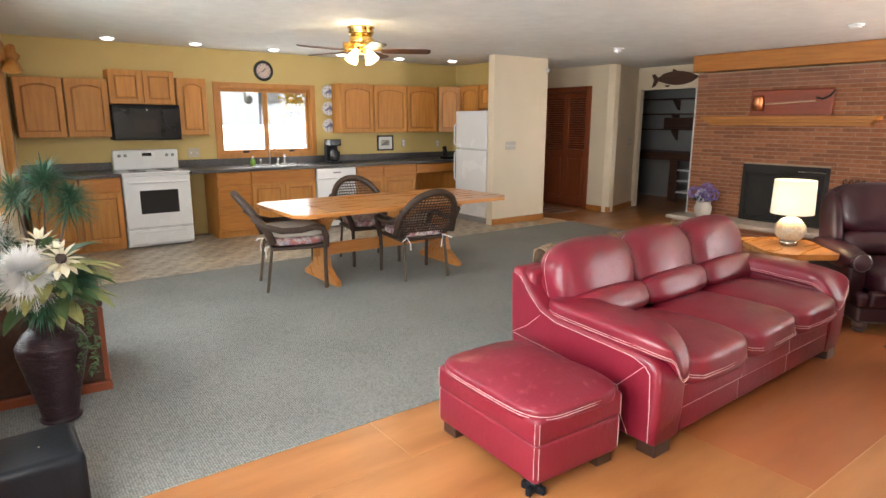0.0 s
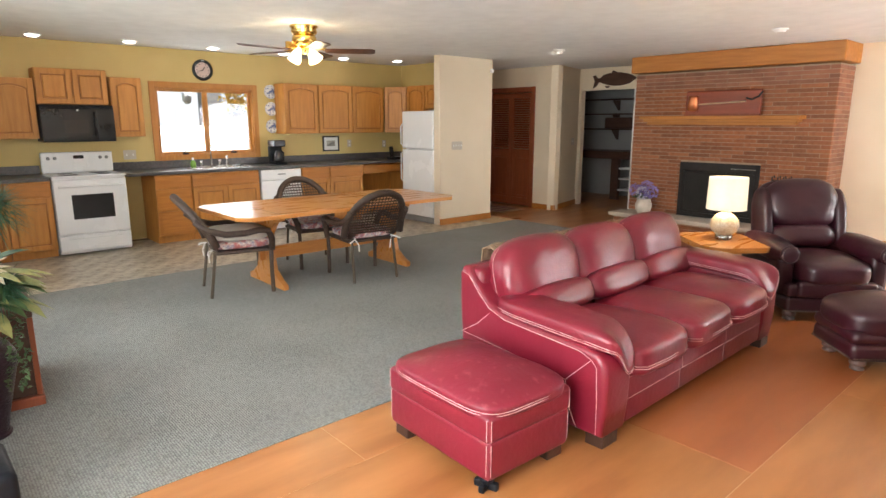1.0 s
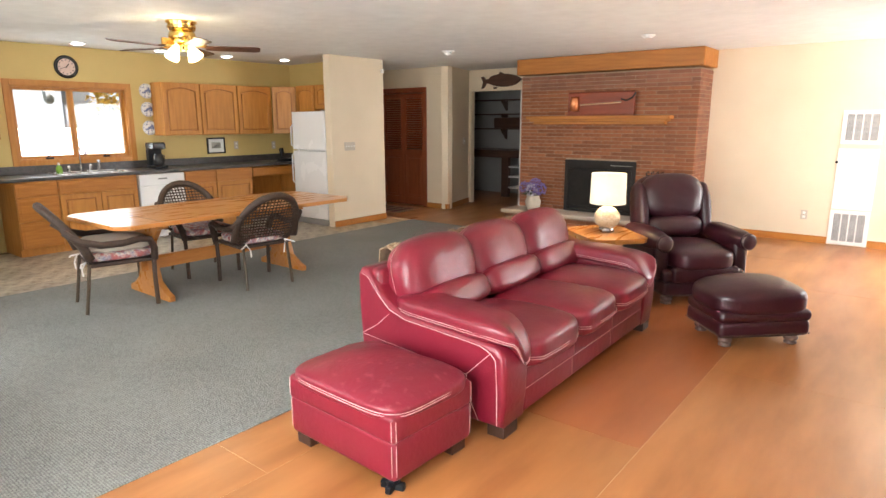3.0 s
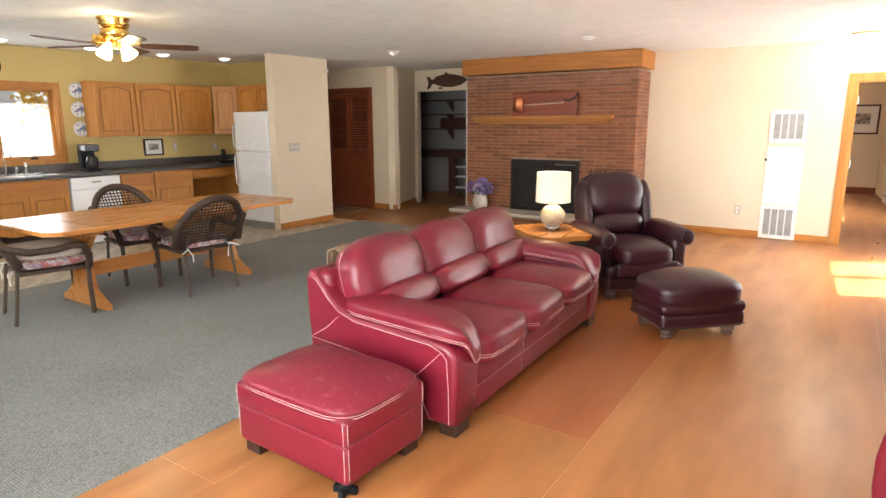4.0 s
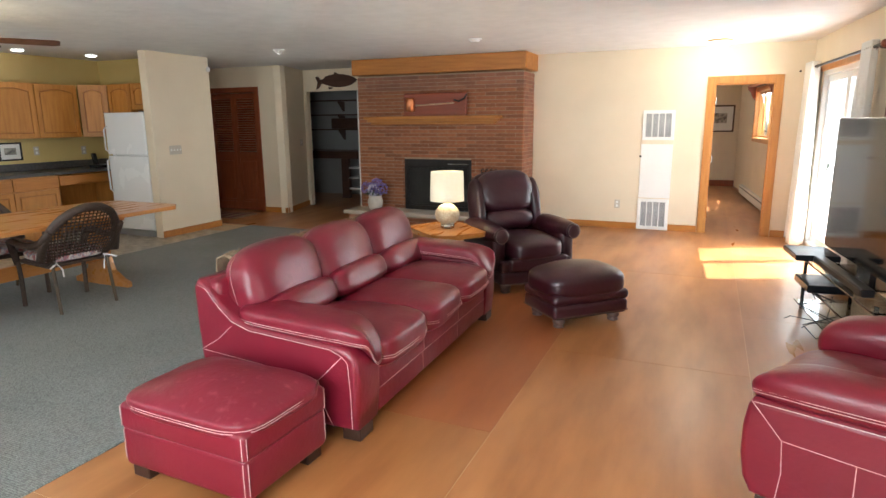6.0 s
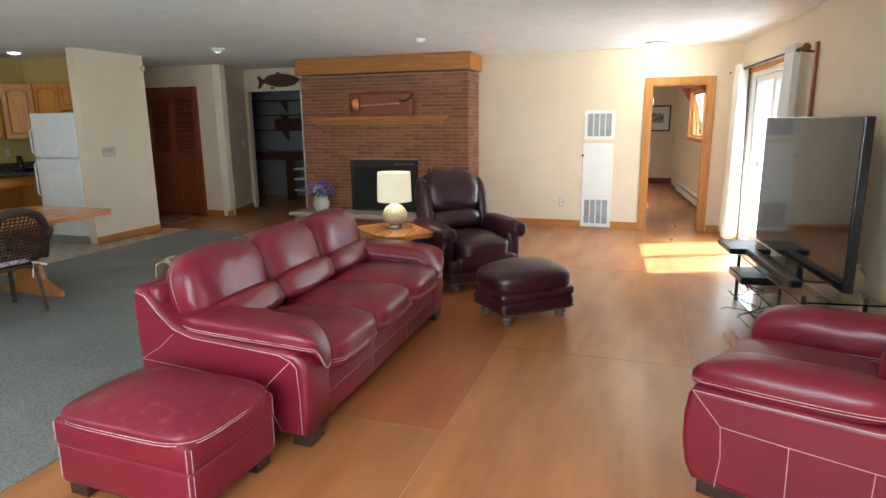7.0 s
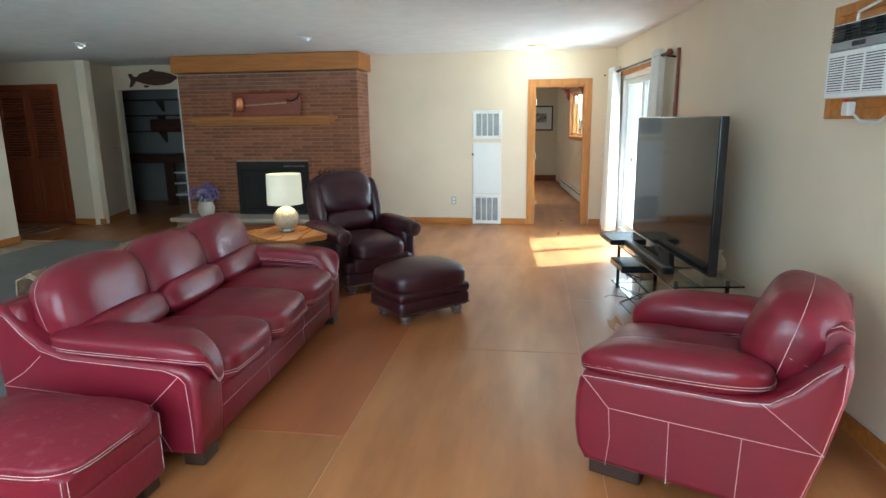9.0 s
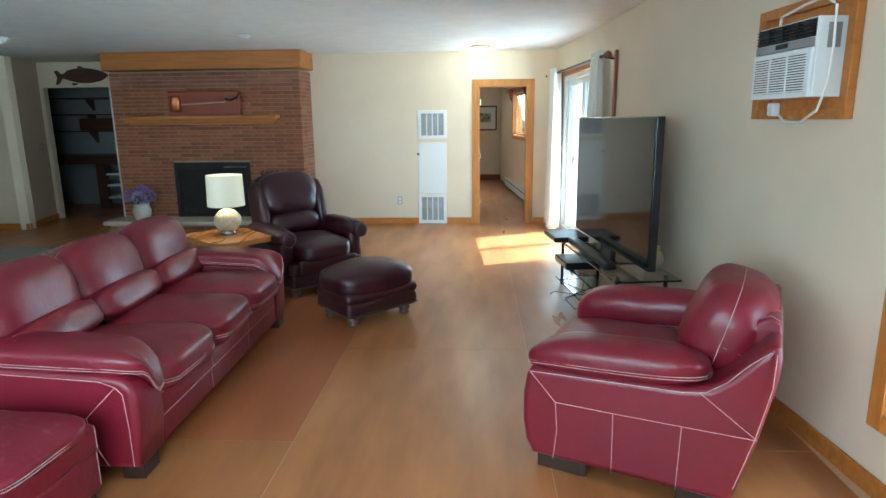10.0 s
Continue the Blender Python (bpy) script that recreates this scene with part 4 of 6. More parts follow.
ft = thing("fireplace_tools", pose(-2.86, 8.16, 0.20), "black iron fireplace tool set on the hearth", "fireplace tools")
part("base", lathe([(0.11, 0), (0.11, 0.015), (0.02, 0.03)], 20), "iron", ft)
part("post", tube([(0, 0, 0.02), (0, 0, 0.62)], 0.01), "iron", ft)
part("cross_bar", tube([(-0.11, 0, 0.60), (0.11, 0, 0.60)], 0.009), "iron", ft)
for i in range(4):
    x = -0.10 + i * 0.066
    part("tool", joined(tube([(x, -0.015, 0.08), (x, -0.015, 0.60), (x, -0.015, 0.64), (x + 0.02, -0.015, 0.66), (x + 0.03, -0.015, 0.63)], 0.009),
                        boxes((x - 0.03, -0.02, 0.05, x + 0.03, -0.008, 0.13))), "iron", ft)

hv = thing("flower_vase", pose(-4.66, 8.06, 0.20), "cream pot of lilac hydrangeas on the hearth", "flowers")
part("pot", lathe([(0.08, 0), (0.11, 0.06), (0.12, 0.13), (0.095, 0.20), (0.105, 0.22), (0.09, 0.22)], 24), "cushion", hv, smooth=True)
lilac = [mat("lilac_petals", (0.36, 0.27, 0.58), (0.26, 0.20, 0.48), 20, 0.7), mat("white_petals", (0.70, 0.68, 0.72), (0.55, 0.52, 0.66), 20, 0.7)]
rnd = random.Random(8)
for cx, cy, cz, r, k in ((-0.13, -0.02, 0.33, 0.085, 0), (0.12, 0.0, 0.32, 0.085, 0), (0.0, -0.05, 0.30, 0.085, 1), (0.02, 0.03, 0.38, 0.09, 0), (-0.06, 0.06, 0.31, 0.08, 0)):
    bm = bmesh.new()
    for i in range(110):
        d = rdir(rnd, 0.15)
        c = Vector((cx, cy, cz)) + d * r * rnd.uniform(0.85, 1.0)
        for q in range(3):
            blade(bm, c, (d + rdir(rnd, 0) * 0.9), 0.026, 0.024, 0, n=2)
    part("flower_head", bm, lilac[k], hv)
lv = bmesh.new()
for i in range(14):
    d = rdir(rnd, 0.2)
    blade(lv, (d.x * 0.05, d.y * 0.05, 0.23), (d.x, d.y, 0.3), 0.17, 0.07, 0.3)
part("leaves", lv, mat("hydrangea_leaf", (0.07, 0.12, 0.04), (0.05, 0.09, 0.03), 9, 0.5), hv)

# fish plaque over the storage opening
fish = thing("fish_plaque", pose(-6.585, 9.41, 2.225), "dark carved wooden fish hung above the opening", "wall decoration")
o = [(0, 0.09), (0.05, 0.10), (0.10, 0.045), (0.16, 0.05)]
o += [(0.16 + 0.62 * f, 0.045 + 0.085 * math.sin(math.pi * (0.08 + 0.86 * f)) ** 0.7) for f in [i / 12 for i in range(1, 13)]]
o += [(0.86, 0.03), (0.84, 0.0)]
o += [(0.80 - 0.62 * f, -0.02 - 0.075 * math.sin(math.pi * (0.06 + 0.9 * f)) ** 0.8) for f in [i / 12 for i in range(1, 13)]]
o += [(0.12, -0.02), (0.06, -0.10), (0.01, -0.12), (0.045, 0.0)]
part("body", extrude(o, -0.03, 0.0, bevel=0.004), "darkwood", fish)
part("dorsal_fin", extrude([(0.38, 0.12), (0.40, 0.165), (0.43, 0.16), (0.50, 0.125)], -0.02, -0.005), "darkwood", fish)
part("tail_notch", extrude([(0.26, -0.09), (0.28, -0.125), (0.33, -0.12), (0.36, -0.095)], -0.02, -0.005), "darkwood", fish)


# ---- closet, doorway trims, vents ----
def casing(name, m, w, h, t, wood, label, lining=0.12):
    """Trim round a doorway w by h that faces -y, with its lining."""
    ob = structure(name, boxes((-t, -0.018, 0, 0, 0, h + t), (w, -0.018, 0, w + t, 0, h + t), (0, -0.017, h, w, 0, h + t), bevel=0.003), wood, label)
    ob.matrix_world = m
    part("lining", boxes((0, 0, 0, 0.018, lining, h), (w - 0.018, 0, 0, w, lining, h), (0.018, 0, h - 0.018, w - 0.018, lining, h)), wood, ob)
    return ob


case1 = casing("door_casing_1", pose(0.003, 8.87, 0), 0.697, 1.97, 0.092, "oak", "oak trim round the open doorway")
for zz in (0.25, 1.0, 1.75):
    part("hinge", joined(boxes((0.018, 0.03, zz - 0.045, 0.023, 0.09, zz + 0.045), bevel=0.001), tube([(0.026, 0.025, zz - 0.045), (0.026, 0.025, zz + 0.045)], 0.006, 8)), "steel", case1)
casing("door_casing_2", pose(-8.16, 8.39, 0), 1.04, 2.05, 0.07, "cedar", "red-brown trim round the closet")
for i in range(2):
    bd = thing("bifold_door", pose(-8.142 + i * 0.503, 8.42, 0.012), "red-brown wooden bifold closet door, closed", "door", "bifold closet doors")
    w, h = 0.50, 2.01
    part("stile_frame", boxes((0, 0, 0, 0.06, 0.03, h), (w - 0.06, 0, 0, w, 0.03, h), (0.06, 0, 0, w - 0.06, 0.03, 0.14), (0.06, 0, 0.90, w - 0.06, 0.03, 1.02), (0.06, 0, h - 0.09, w - 0.06, 0.03, h),
                              bevel=0.003), "cedar", bd)
    part("raised_panel", joined(boxes((0.06, 0.014, 0.14, w - 0.06, 0.022, 0.90)), boxes((0.09, 0.004, 0.18, w - 0.09, 0.02, 0.86), bevel=0.012)), "cedar", bd)
    for k in range(22):
        z = 1.035 + k * 0.0405
        part("slat", moved(boxes((0.06, -0.004, -0.018, w - 0.06, 0.004, 0.018)), Matrix.Translation((0, 0.016, z + 0.015)) @ Matrix.Rotation(radians(-35), 4, 'X')), "cedar", bd)
rug = thing("door_mat", pose(-7.45, 7.80, 0.002, 0, 0, 3), "small striped red and tan mat in the hall", "rug")
for k in range(9):
    part("stripe", boxes((-0.45 + k * 0.1, -0.28, 0, -0.35 + k * 0.1, 0.28, 0.008 + 0.001 * (k % 2)), bevel=0.002),
         mat("mat_red", (0.16, 0.04, 0.035), (0.10, 0.03, 0.03), 40, 0.95, 0.4) if k % 2 else mat("mat_tan", (0.28, 0.20, 0.13), (0.2, 0.14, 0.09), 40, 0.95, 0.4), rug)


def vent_grille(m, w, h, label):
    t = thing("vent_grille", m, label, "vent")
    part("frame", boxes((0, -0.012, 0, w, 0, 0.045), (0, -0.012, h - 0.045, w, 0, h), (0, -0.012, 0.045, 0.045, 0, h - 0.045), (w - 0.045, -0.012, 0.045, w, 0, h - 0.045), bevel=0.003),
         "whitepaint", t)
    part("backing", boxes((0.045, -0.002, 0.045, w - 0.045, 0.0, h - 0.045)), "grey", t)
    for i in range(1, 4):
        x = 0.045 + (w - 0.09) * i / 4
        part("mullion", boxes((x - 0.007, -0.011, 0.045, x + 0.007, -0.002, h - 0.045)), "whitepaint", t)
    n = int((h - 0.09) / 0.014)
    for i in range(n):
        z = 0.05 + i * 0.014
        part("slat", boxes((0.046, -0.008, z, w - 0.046, -0.003, z + 0.006)), "louvre", t)
    return t


vent_grille(pose(-0.87, 8.87, 1.245), 0.415, 0.40, "white louvred wall vent high on the wall")
vent_grille(pose(-0.88, 8.87, 0.008), 0.415, 0.43, "white louvred wall vent at the floor")
ap = thing("access_panel", pose(-0.875, 8.87, 0.45), "flush white access panel between the vents", "panel")
part("door", boxes((0, -0.008, 0, 0.415, 0, 0.74), bevel=0.003), "whitepaint", ap)
part("knob", moved(lathe([(0.012, 0), (0.016, 0.012), (0.006, 0.018)], 12), Matrix.Translation((0.0, -0.008, 0.575)) @ RX), "black", ap)

# ---- storage room ----
for z, y0, x0, x1 in ((1.95, 10.9, -7.9, -4.6), (1.66, 10.9, -7.9, -4.6), (1.36, 10.9, -7.9, -4.6)):
    sh = thing("storage_shelf", pose(x0, y0, z), "dark wooden shelf on wall brackets", "shelf", "storage room shelves")
    part("board", boxes((0, 0, 0, x1 - x0, 0.3, 0.025), bevel=0.003), "darkwood", sh)
    for xx in (0.75, 2.4):
        part("bracket", moved(extrude([(0, 0), (0, -0.20), (-0.03, -0.20), (-0.22, -0.02), (-0.22, 0)], 0, 0.03), Matrix.Translation((xx, 0.30, -0.001)) @ Matrix.Rotation(radians(90), 4, 'Z')), "darkwood", sh)
bx = thing("storage_case", pose(-7.3, 10.88, 1.386), "long dark case lying on the shelf", "case")
part("case", boxes((0, 0, 0, 1.5, 0.26, 0.22), bevel=0.03), "darkwood", bx)
wb = thing("workbench", pose(-7.9, 10.5, 0), "dark wooden bench along the storage wall", "bench")
part("top", boxes((0, 0, 0.80, 3.3, 0.68, 0.95), bevel=0.005), "darkwood", wb)
for xx in (1.05, 2.9):
    part("leg", boxes((xx, 0.02, 0, xx + 0.16, 0.12, 0.80), bevel=0.004), "darkwood", wb)
for zz in (0.18, 0.40, 0.60):
    part("shelf", boxes((1.21, 0.05, zz, 2.9, 0.6, zz + 0.03)), "whitepaint", wb)
strip("storage_trim", (-5.745, 9.42), (-5.66, 9.42), 0, 2.07, -0.02, "whitepaint", "white painted edge of the opening")

# ---- back room through the doorway ----
picture(pose(0.15, 15.4, 1.53), 0.62, 0.60, 0.035, "darkwood", sketch, "wood-framed print on the back room wall")
strip("chair_rail", (0.90, 15.4), (-2.6, 15.4), 1.16, 1.22, 0.02, "cream", "cream chair rail")
BW = Matrix.Translation((BR0.x, BR0.y, 0)) @ Matrix.Rotation(math.atan2(BR1.y - BR0.y, BR1.x - BR0.x), 4, 'Z')
hb = thing("baseboard_heater", BW @ Matrix.Translation((1.6, 0, 0.0)), "long white baseboard heater under the window", "heater")
part("case", boxes((0, 0.002, 0.03, 3.3, 0.07, 0.20), bevel=0.008), "whitepaint", hb)
part("slot", boxes((0.02, 0.069, 0.15, 3.28, 0.072, 0.168)), "blackmat", hb)
part("end_cap", boxes((-0.02, 0.002, 0.0, 0.03, 0.075, 0.205), bevel=0.004), "whitepaint", hb)
window_unit("window_2", BW @ Matrix.Translation((2.42, 0, 1.17)) @ Matrix.Diagonal((1, -1, 1, 1)), 1.73, 0.85, 0.07, 3, "oak casement window in the back room")
va = thing("window_valance", BW @ Matrix.Translation((2.25, 0.0, 2.11)), "dark scalloped wooden valance over the window", "valance")
part("board", boxes((0, 0.002, 0, 2.07, 0.16, 0.03), bevel=0.004), "cedar", va)
for xx in (0.0, 2.04):
    part("bracket", moved(extrude([(0.002, 0), (0.15, 0), (0.14, -0.05), (0.09, -0.10), (0.07, -0.17), (0.002, -0.26)], 0, 0.03), Matrix.Translation((xx + 0.03, 0, 0)) @ TURN), "cedar", va)
strip("baseboard", (BR0.x, BR0.y), (BR1.x, BR1.y), 0, 0.03, 0.012, "cedar", "dark baseboard")
structure("backdrop_back_room", boxes((4.2, 10.5, -0.5, 4.3, 26, 4)), backdrop, "bright daylight outside the back room")
# ---- leather seating ----
def stitch(paths, parent, r=0.0015):
    for p in paths:
        part("stitching", tube(p, r, 5), "thread", parent)


END = [(0.0, 0.065), (0.014, 0.20), (0.018, 0.36), (0.006, 0.435), (-0.035, 0.475), (-0.12, 0.495), (-0.60, 0.530), (-0.70, 0.562), (-0.77, 0.615), (-0.83, 0.685), (-0.875, 0.738), (-0.92, 0.742),
       (-0.945, 0.70), (-0.94, 0.50), (-0.91, 0.065)]
SIDE_SEAMS = [[(-0.71, 0.515), (-0.80, 0.435), (-0.915, 0.366)], [(-0.915, 0.366), (-0.55, 0.336), (-0.205, 0.302)], [(-0.205, 0.302), (-0.065, 0.442)],
              [(-0.205, 0.302), (-0.185, 0.18), (-0.13, 0.075)], [(-0.065, 0.442), (-0.036, 0.41), (-0.026, 0.25), (-0.024, 0.08)],
              [(-0.065, 0.442), (-0.13, 0.468), (-0.60, 0.503), (-0.71, 0.540), (-0.79, 0.612), (-0.86, 0.695), (-0.91, 0.712)]]
# the armchair's arms bulge at the front and lean out at the back
CHAIR_END = [(0.0, 0.06), (0.034, 0.12), (0.050, 0.22), (0.050, 0.34), (0.036, 0.43), (0.015, 0.466), (-0.20, 0.478), (-0.60, 0.498), (-0.69, 0.515), (-0.763, 0.573), (-0.83, 0.655), (-0.885, 0.716),
             (-0.915, 0.712), (-0.925, 0.66), (-0.915, 0.56), (-0.875, 0.35), (-0.82, 0.13), (-0.80, 0.06)]
CHAIR_SEAMS = [[(0.018, 0.455), (-0.102, 0.330)], [(-0.102, 0.330), (-0.112, 0.20), (-0.098, 0.065)], [(-0.102, 0.330), (-0.345, 0.334), (-0.608, 0.341), (-0.87, 0.348)],
               [(-0.345, 0.334), (-0.349, 0.062)], [(-0.608, 0.341), (-0.602, 0.065)], [(-0.661, 0.496), (-0.87, 0.348)],
               [(0.010, 0.452), (-0.20, 0.463), (-0.60, 0.484), (-0.685, 0.50), (-0.755, 0.556), (-0.825, 0.64), (-0.885, 0.695)],
               [(-0.805, 0.13), (-0.862, 0.35), (-0.902, 0.56), (-0.905, 0.69)]]


def squircle(rx, rz, power, n=44):
    """A rounded loop of (across, up) pairs."""
    out = []
    for i in range(n):
        a = 2 * math.pi * i / n
        c, q = math.cos(a), math.sin(a)
        k = (abs(c) ** power + abs(q) ** power) ** (-1 / power)
        out.append((rx * c * k, rz * q * k))
    return out


def side_arm(t, outline, y0, y1, seams, visible_y):
    """A padded arm with an outline in x and z, and seams on its outer face."""
    bm = extrude(outline, y0, y1, bevel=0.030, seg=4)
    arm = part("arm", bm, "red", t)
    for p in arm.data.polygons:
        p.use_smooth = len(p.vertices) == 4
    o = visible_y + (-0.0015 if visible_y <= y0 else 0.0015)
    for line in seams:
        part("stitching", tube([(x, o, z) for x, z in line], 0.0017, 5), "thread", arm)
    return arm


def arm_cushion(t, m, size, power, seed, inner, curl, seam=-0.012):
    """A soft arm pad with a double row of stitches; its front curls down on the inner side (inner: +1 or -1 in y)."""
    sx, sy, sz = size
    x0 = sx * 0.27

    def drop(x, y):
        f = max((x - x0) / (sx / 2 - x0), 0.0)
        g = min(max((0.35 + inner * y / sy) / 0.45, 0.0), 1.0)
        return f * f * (0.022 + curl * g * g * (3 - 2 * g))
    bm = pillow(sx, sy, sz, power, 0.010, 0.007, 24, seed, 8)
    for v in bm.verts:
        v.co.z -= drop(v.co.x, v.co.y)
    pd = part("arm_pad", moved(bm, m), "red", t, smooth=True)
    for dz in (0.0, 0.011):
        loop = [m @ Vector((x, y, seam - dz - drop(x, y))) for x, y in squircle(sx / 2 + 0.002, sy / 2 + 0.002, power)]
        part("stitching", tube(loop, 0.0017, 5, closed=True), "thread", pd)
    return pd


def seat_feet(t, spots, h):
    for x, y, w, d in spots:
        part("foot", boxes((x, y, 0.0, x + w, y + d, h), bevel=0.006), "foot", t)


def leather_sofa(m, length, seats):
    """A three-seat sofa: faces +x, runs from y = 0 to length, front at x = 0."""
    t = thing("sofa", m, "cherry red leather three-seat sofa with pale stitching", "sofa")
    aw = 0.23
    part("base", boxes((-0.88, 0.05, 0.065, -0.02, length - 0.05, 0.30), bevel=0.02), "red", t)
    rail = part("front_rail", boxes((-0.05, aw - 0.02, 0.068, 0.002, length - aw + 0.02, 0.325), bevel=0.022, seg=3), "red", t, smooth=True)
    sw = (length - 2 * aw + 0.03) / seats
    stitch([[(0.004, aw, 0.20), (0.0045, length / 2, 0.20), (0.004, length - aw, 0.20)], [(0.0, aw, 0.308), (0.0005, length / 2, 0.306), (0.0, length - aw, 0.308)]], rail)
    for k in range(1, seats):
        yy = aw - 0.015 + k * sw
        stitch([[(0.002, yy, 0.305), (0.006, yy + 0.006, 0.20)], [(0.005, yy - 0.02, 0.20), (0.004, yy - 0.012, 0.09)]], rail)
    part("back_frame", boxes((-0.945, 0.03, 0.07, -0.80, length - 0.03, 0.735), bevel=0.035, seg=3), "red", t, smooth=True)
    for side in (0, 1):
        y0, y1 = (0.0, aw) if side == 0 else (length - aw, length)
        side_arm(t, END, y0, y1, SIDE_SEAMS, y0 if side == 0 else y1)
        cy = (y0 + y1) / 2 + (0.022 if side == 0 else -0.022)
        arm_cushion(t, Matrix.Translation((-0.335, cy, 0.545)) @ Matrix.Rotation(radians(3.0), 4, 'Y'), (0.76, 0.27, 0.108), 4.2, side * 3.1 + length, 1 - 2 * side, 0.12)
    for k in range(seats):
        yy = aw - 0.015 + (k + 0.5) * sw
        seat = pillow(0.70, sw + 0.014, 0.185, 5.0, 0.040, 0.010, 26, k * 2.7 + 5.0, 4.5)
        so = part("seat_cushion", moved(seat, Matrix.Translation((-0.285, yy, 0.378))), "red", t, smooth=True)
        for dz in (0.350, 0.363):
            stitch([[(-0.15, yy - sw / 2 + 0.002, dz + 0.012), (0.03, yy - sw / 2 + 0.025, dz + 0.006), (0.062, yy - sw / 2 + 0.08, dz), (0.068, yy, dz - 0.004), (0.062, yy + sw / 2 - 0.08, dz),
                     (0.03, yy + sw / 2 - 0.025, dz + 0.006)]], so, 0.0018)
        bw = (length - 0.20) / seats
        by = 0.10 + (k + 0.5) * bw
        mb = Matrix.Translation((-0.745, by, 0.668)) @ Matrix.Rotation(radians(-15), 4, 'Y')
        bo = part("back_cushion", moved(pillow(0.28, bw + 0.016, 0.405, 3.1, 0.012, 0.016, 26, k * 5.3 + 2.0, 4.0), mb), "red", t, smooth=True)
        part("stitching", tube([mb @ Vector((-0.015, y, z)) for y, z in squircle(bw / 2 + 0.0095, 0.204, 3.1)], 0.0017, 5, closed=True), "thread", bo)
        ml = Matrix.Translation((-0.600, by, 0.535)) @ Matrix.Rotation(radians(-24), 4, 'Y')
        lo = part("lumbar_cushion", moved(pillow(0.19, bw + 0.008, 0.185, 3.4, 0.0, 0.009, 20, k * 1.9 + 3.0, 6), ml), "red", t, smooth=True)
        part("stitching", tube([ml @ Vector((0.0, y, z)) for y, z in squircle(bw / 2 + 0.005, 0.0945, 3.4)], 0.0016, 5, closed=True), "thread", lo)
    seat_feet(t, [(-0.10, 0.03, 0.10, 0.13), (-0.90, 0.03, 0.10, 0.13), (-0.10, length - 0.16, 0.10, 0.13), (-0.90, length - 0.16, 0.10, 0.13)], 0.068)
    return t


def leather_armchair(m, length):
    """An armchair of the same suite, deeper and rounder than the sofa; faces +x, runs from y = 0 to length."""
    t = thing("armchair", m, "cherry red leather armchair with pale stitching", "armchair")
    aw = 0.20
    part("base", boxes((-0.80, 0.05, 0.065, 0.01, length - 0.05, 0.30), bevel=0.02), "red", t)
    part("front_rail", boxes((-0.03, aw - 0.02, 0.066, 0.030, length - aw + 0.02, 0.31), bevel=0.025, seg=3), "red", t, smooth=True)
    for side in (0, 1):
        y0, y1 = (0.0, aw) if side == 0 else (length - aw, length)
        side_arm(t, CHAIR_END, y0, y1, CHAIR_SEAMS, y0 if side == 0 else y1)
        cy = (y0 + y1) / 2 + (0.015 if side == 0 else -0.015)
        arm_cushion(t, Matrix.Translation((-0.318, cy, 0.535)) @ Matrix.Rotation(radians(3.2), 4, 'Y'), (0.745, 0.25, 0.145 if side else 0.205), 3.0, side * 3.1 + 1.0, 1 - 2 * side, 0.02, -0.012 if side else -0.05)
    back = [(-0.74, 0.30), (-0.78, 0.62), (-0.835, 0.742), (-0.875, 0.765), (-0.915, 0.745), (-0.925, 0.66), (-0.915, 0.56), (-0.875, 0.35), (-0.82, 0.13), (-0.80, 0.07), (-0.72, 0.07)]
    bf = part("back_frame", extrude(back, aw - 0.01, length - aw + 0.01, bevel=0.012, seg=3), "red", t)
    for p in bf.data.polygons:
        p.use_smooth = len(p.vertices) == 4
    for k in range(5):
        yy = aw + 0.02 + k * (length - 2 * aw - 0.04) / 4
        part("stitching", tube([(-0.835, yy, 0.744), (-0.875, yy, 0.767), (-0.918, yy, 0.745), (-0.927, yy, 0.66)], 0.0016, 5), "thread", bf)
    so = part("seat_cushion", moved(pillow(0.70, length - 2 * aw + 0.04, 0.20, 4.6, 0.035, 0.010, 26, 3.0, 4.5), Matrix.Translation((-0.27, length / 2, 0.385))), "red", t, smooth=True)
    part("stitching", tube([(-0.27 + x, length / 2 + y, 0.375) for x, y in squircle(0.352, length / 2 - aw + 0.022, 4.6)], 0.0017, 5, closed=True), "thread", so)
    mb = Matrix.Translation((-0.72, length / 2, 0.65)) @ Matrix.Rotation(radians(-15), 4, 'Y')
    bo = part("back_cushion", moved(pillow(0.34, length - 2 * aw + 0.07, 0.43, 2.9, 0.0, 0.016, 28, 6.0, 5.0), mb), "red", t, smooth=True)
    rim = squircle(length / 2 - aw + 0.041, 0.221, 2.9)
    part("stitching", tube([mb @ Vector((0.006, y, z)) for y, z in rim], 0.0018, 5, closed=True), "thread", bo)
    for y in (-1, 1):
        tuck = [mb @ Vector((x, y * (length / 2 - aw + 0.034 - 1.6 * x * x), -0.02 + 0.10 * x)) for x in (-0.15, -0.11, -0.06, -0.01)]
        part("stitching", tube(tuck, 0.0017, 5), "thread", bo)
    seat_feet(t, [(-0.24, 0.02, 0.22, 0.08), (-0.24, length - 0.10, 0.22, 0.08), (-0.74, 0.02, 0.14, 0.08), (-0.74, length - 0.10, 0.14, 0.08)], 0.066)
    return t


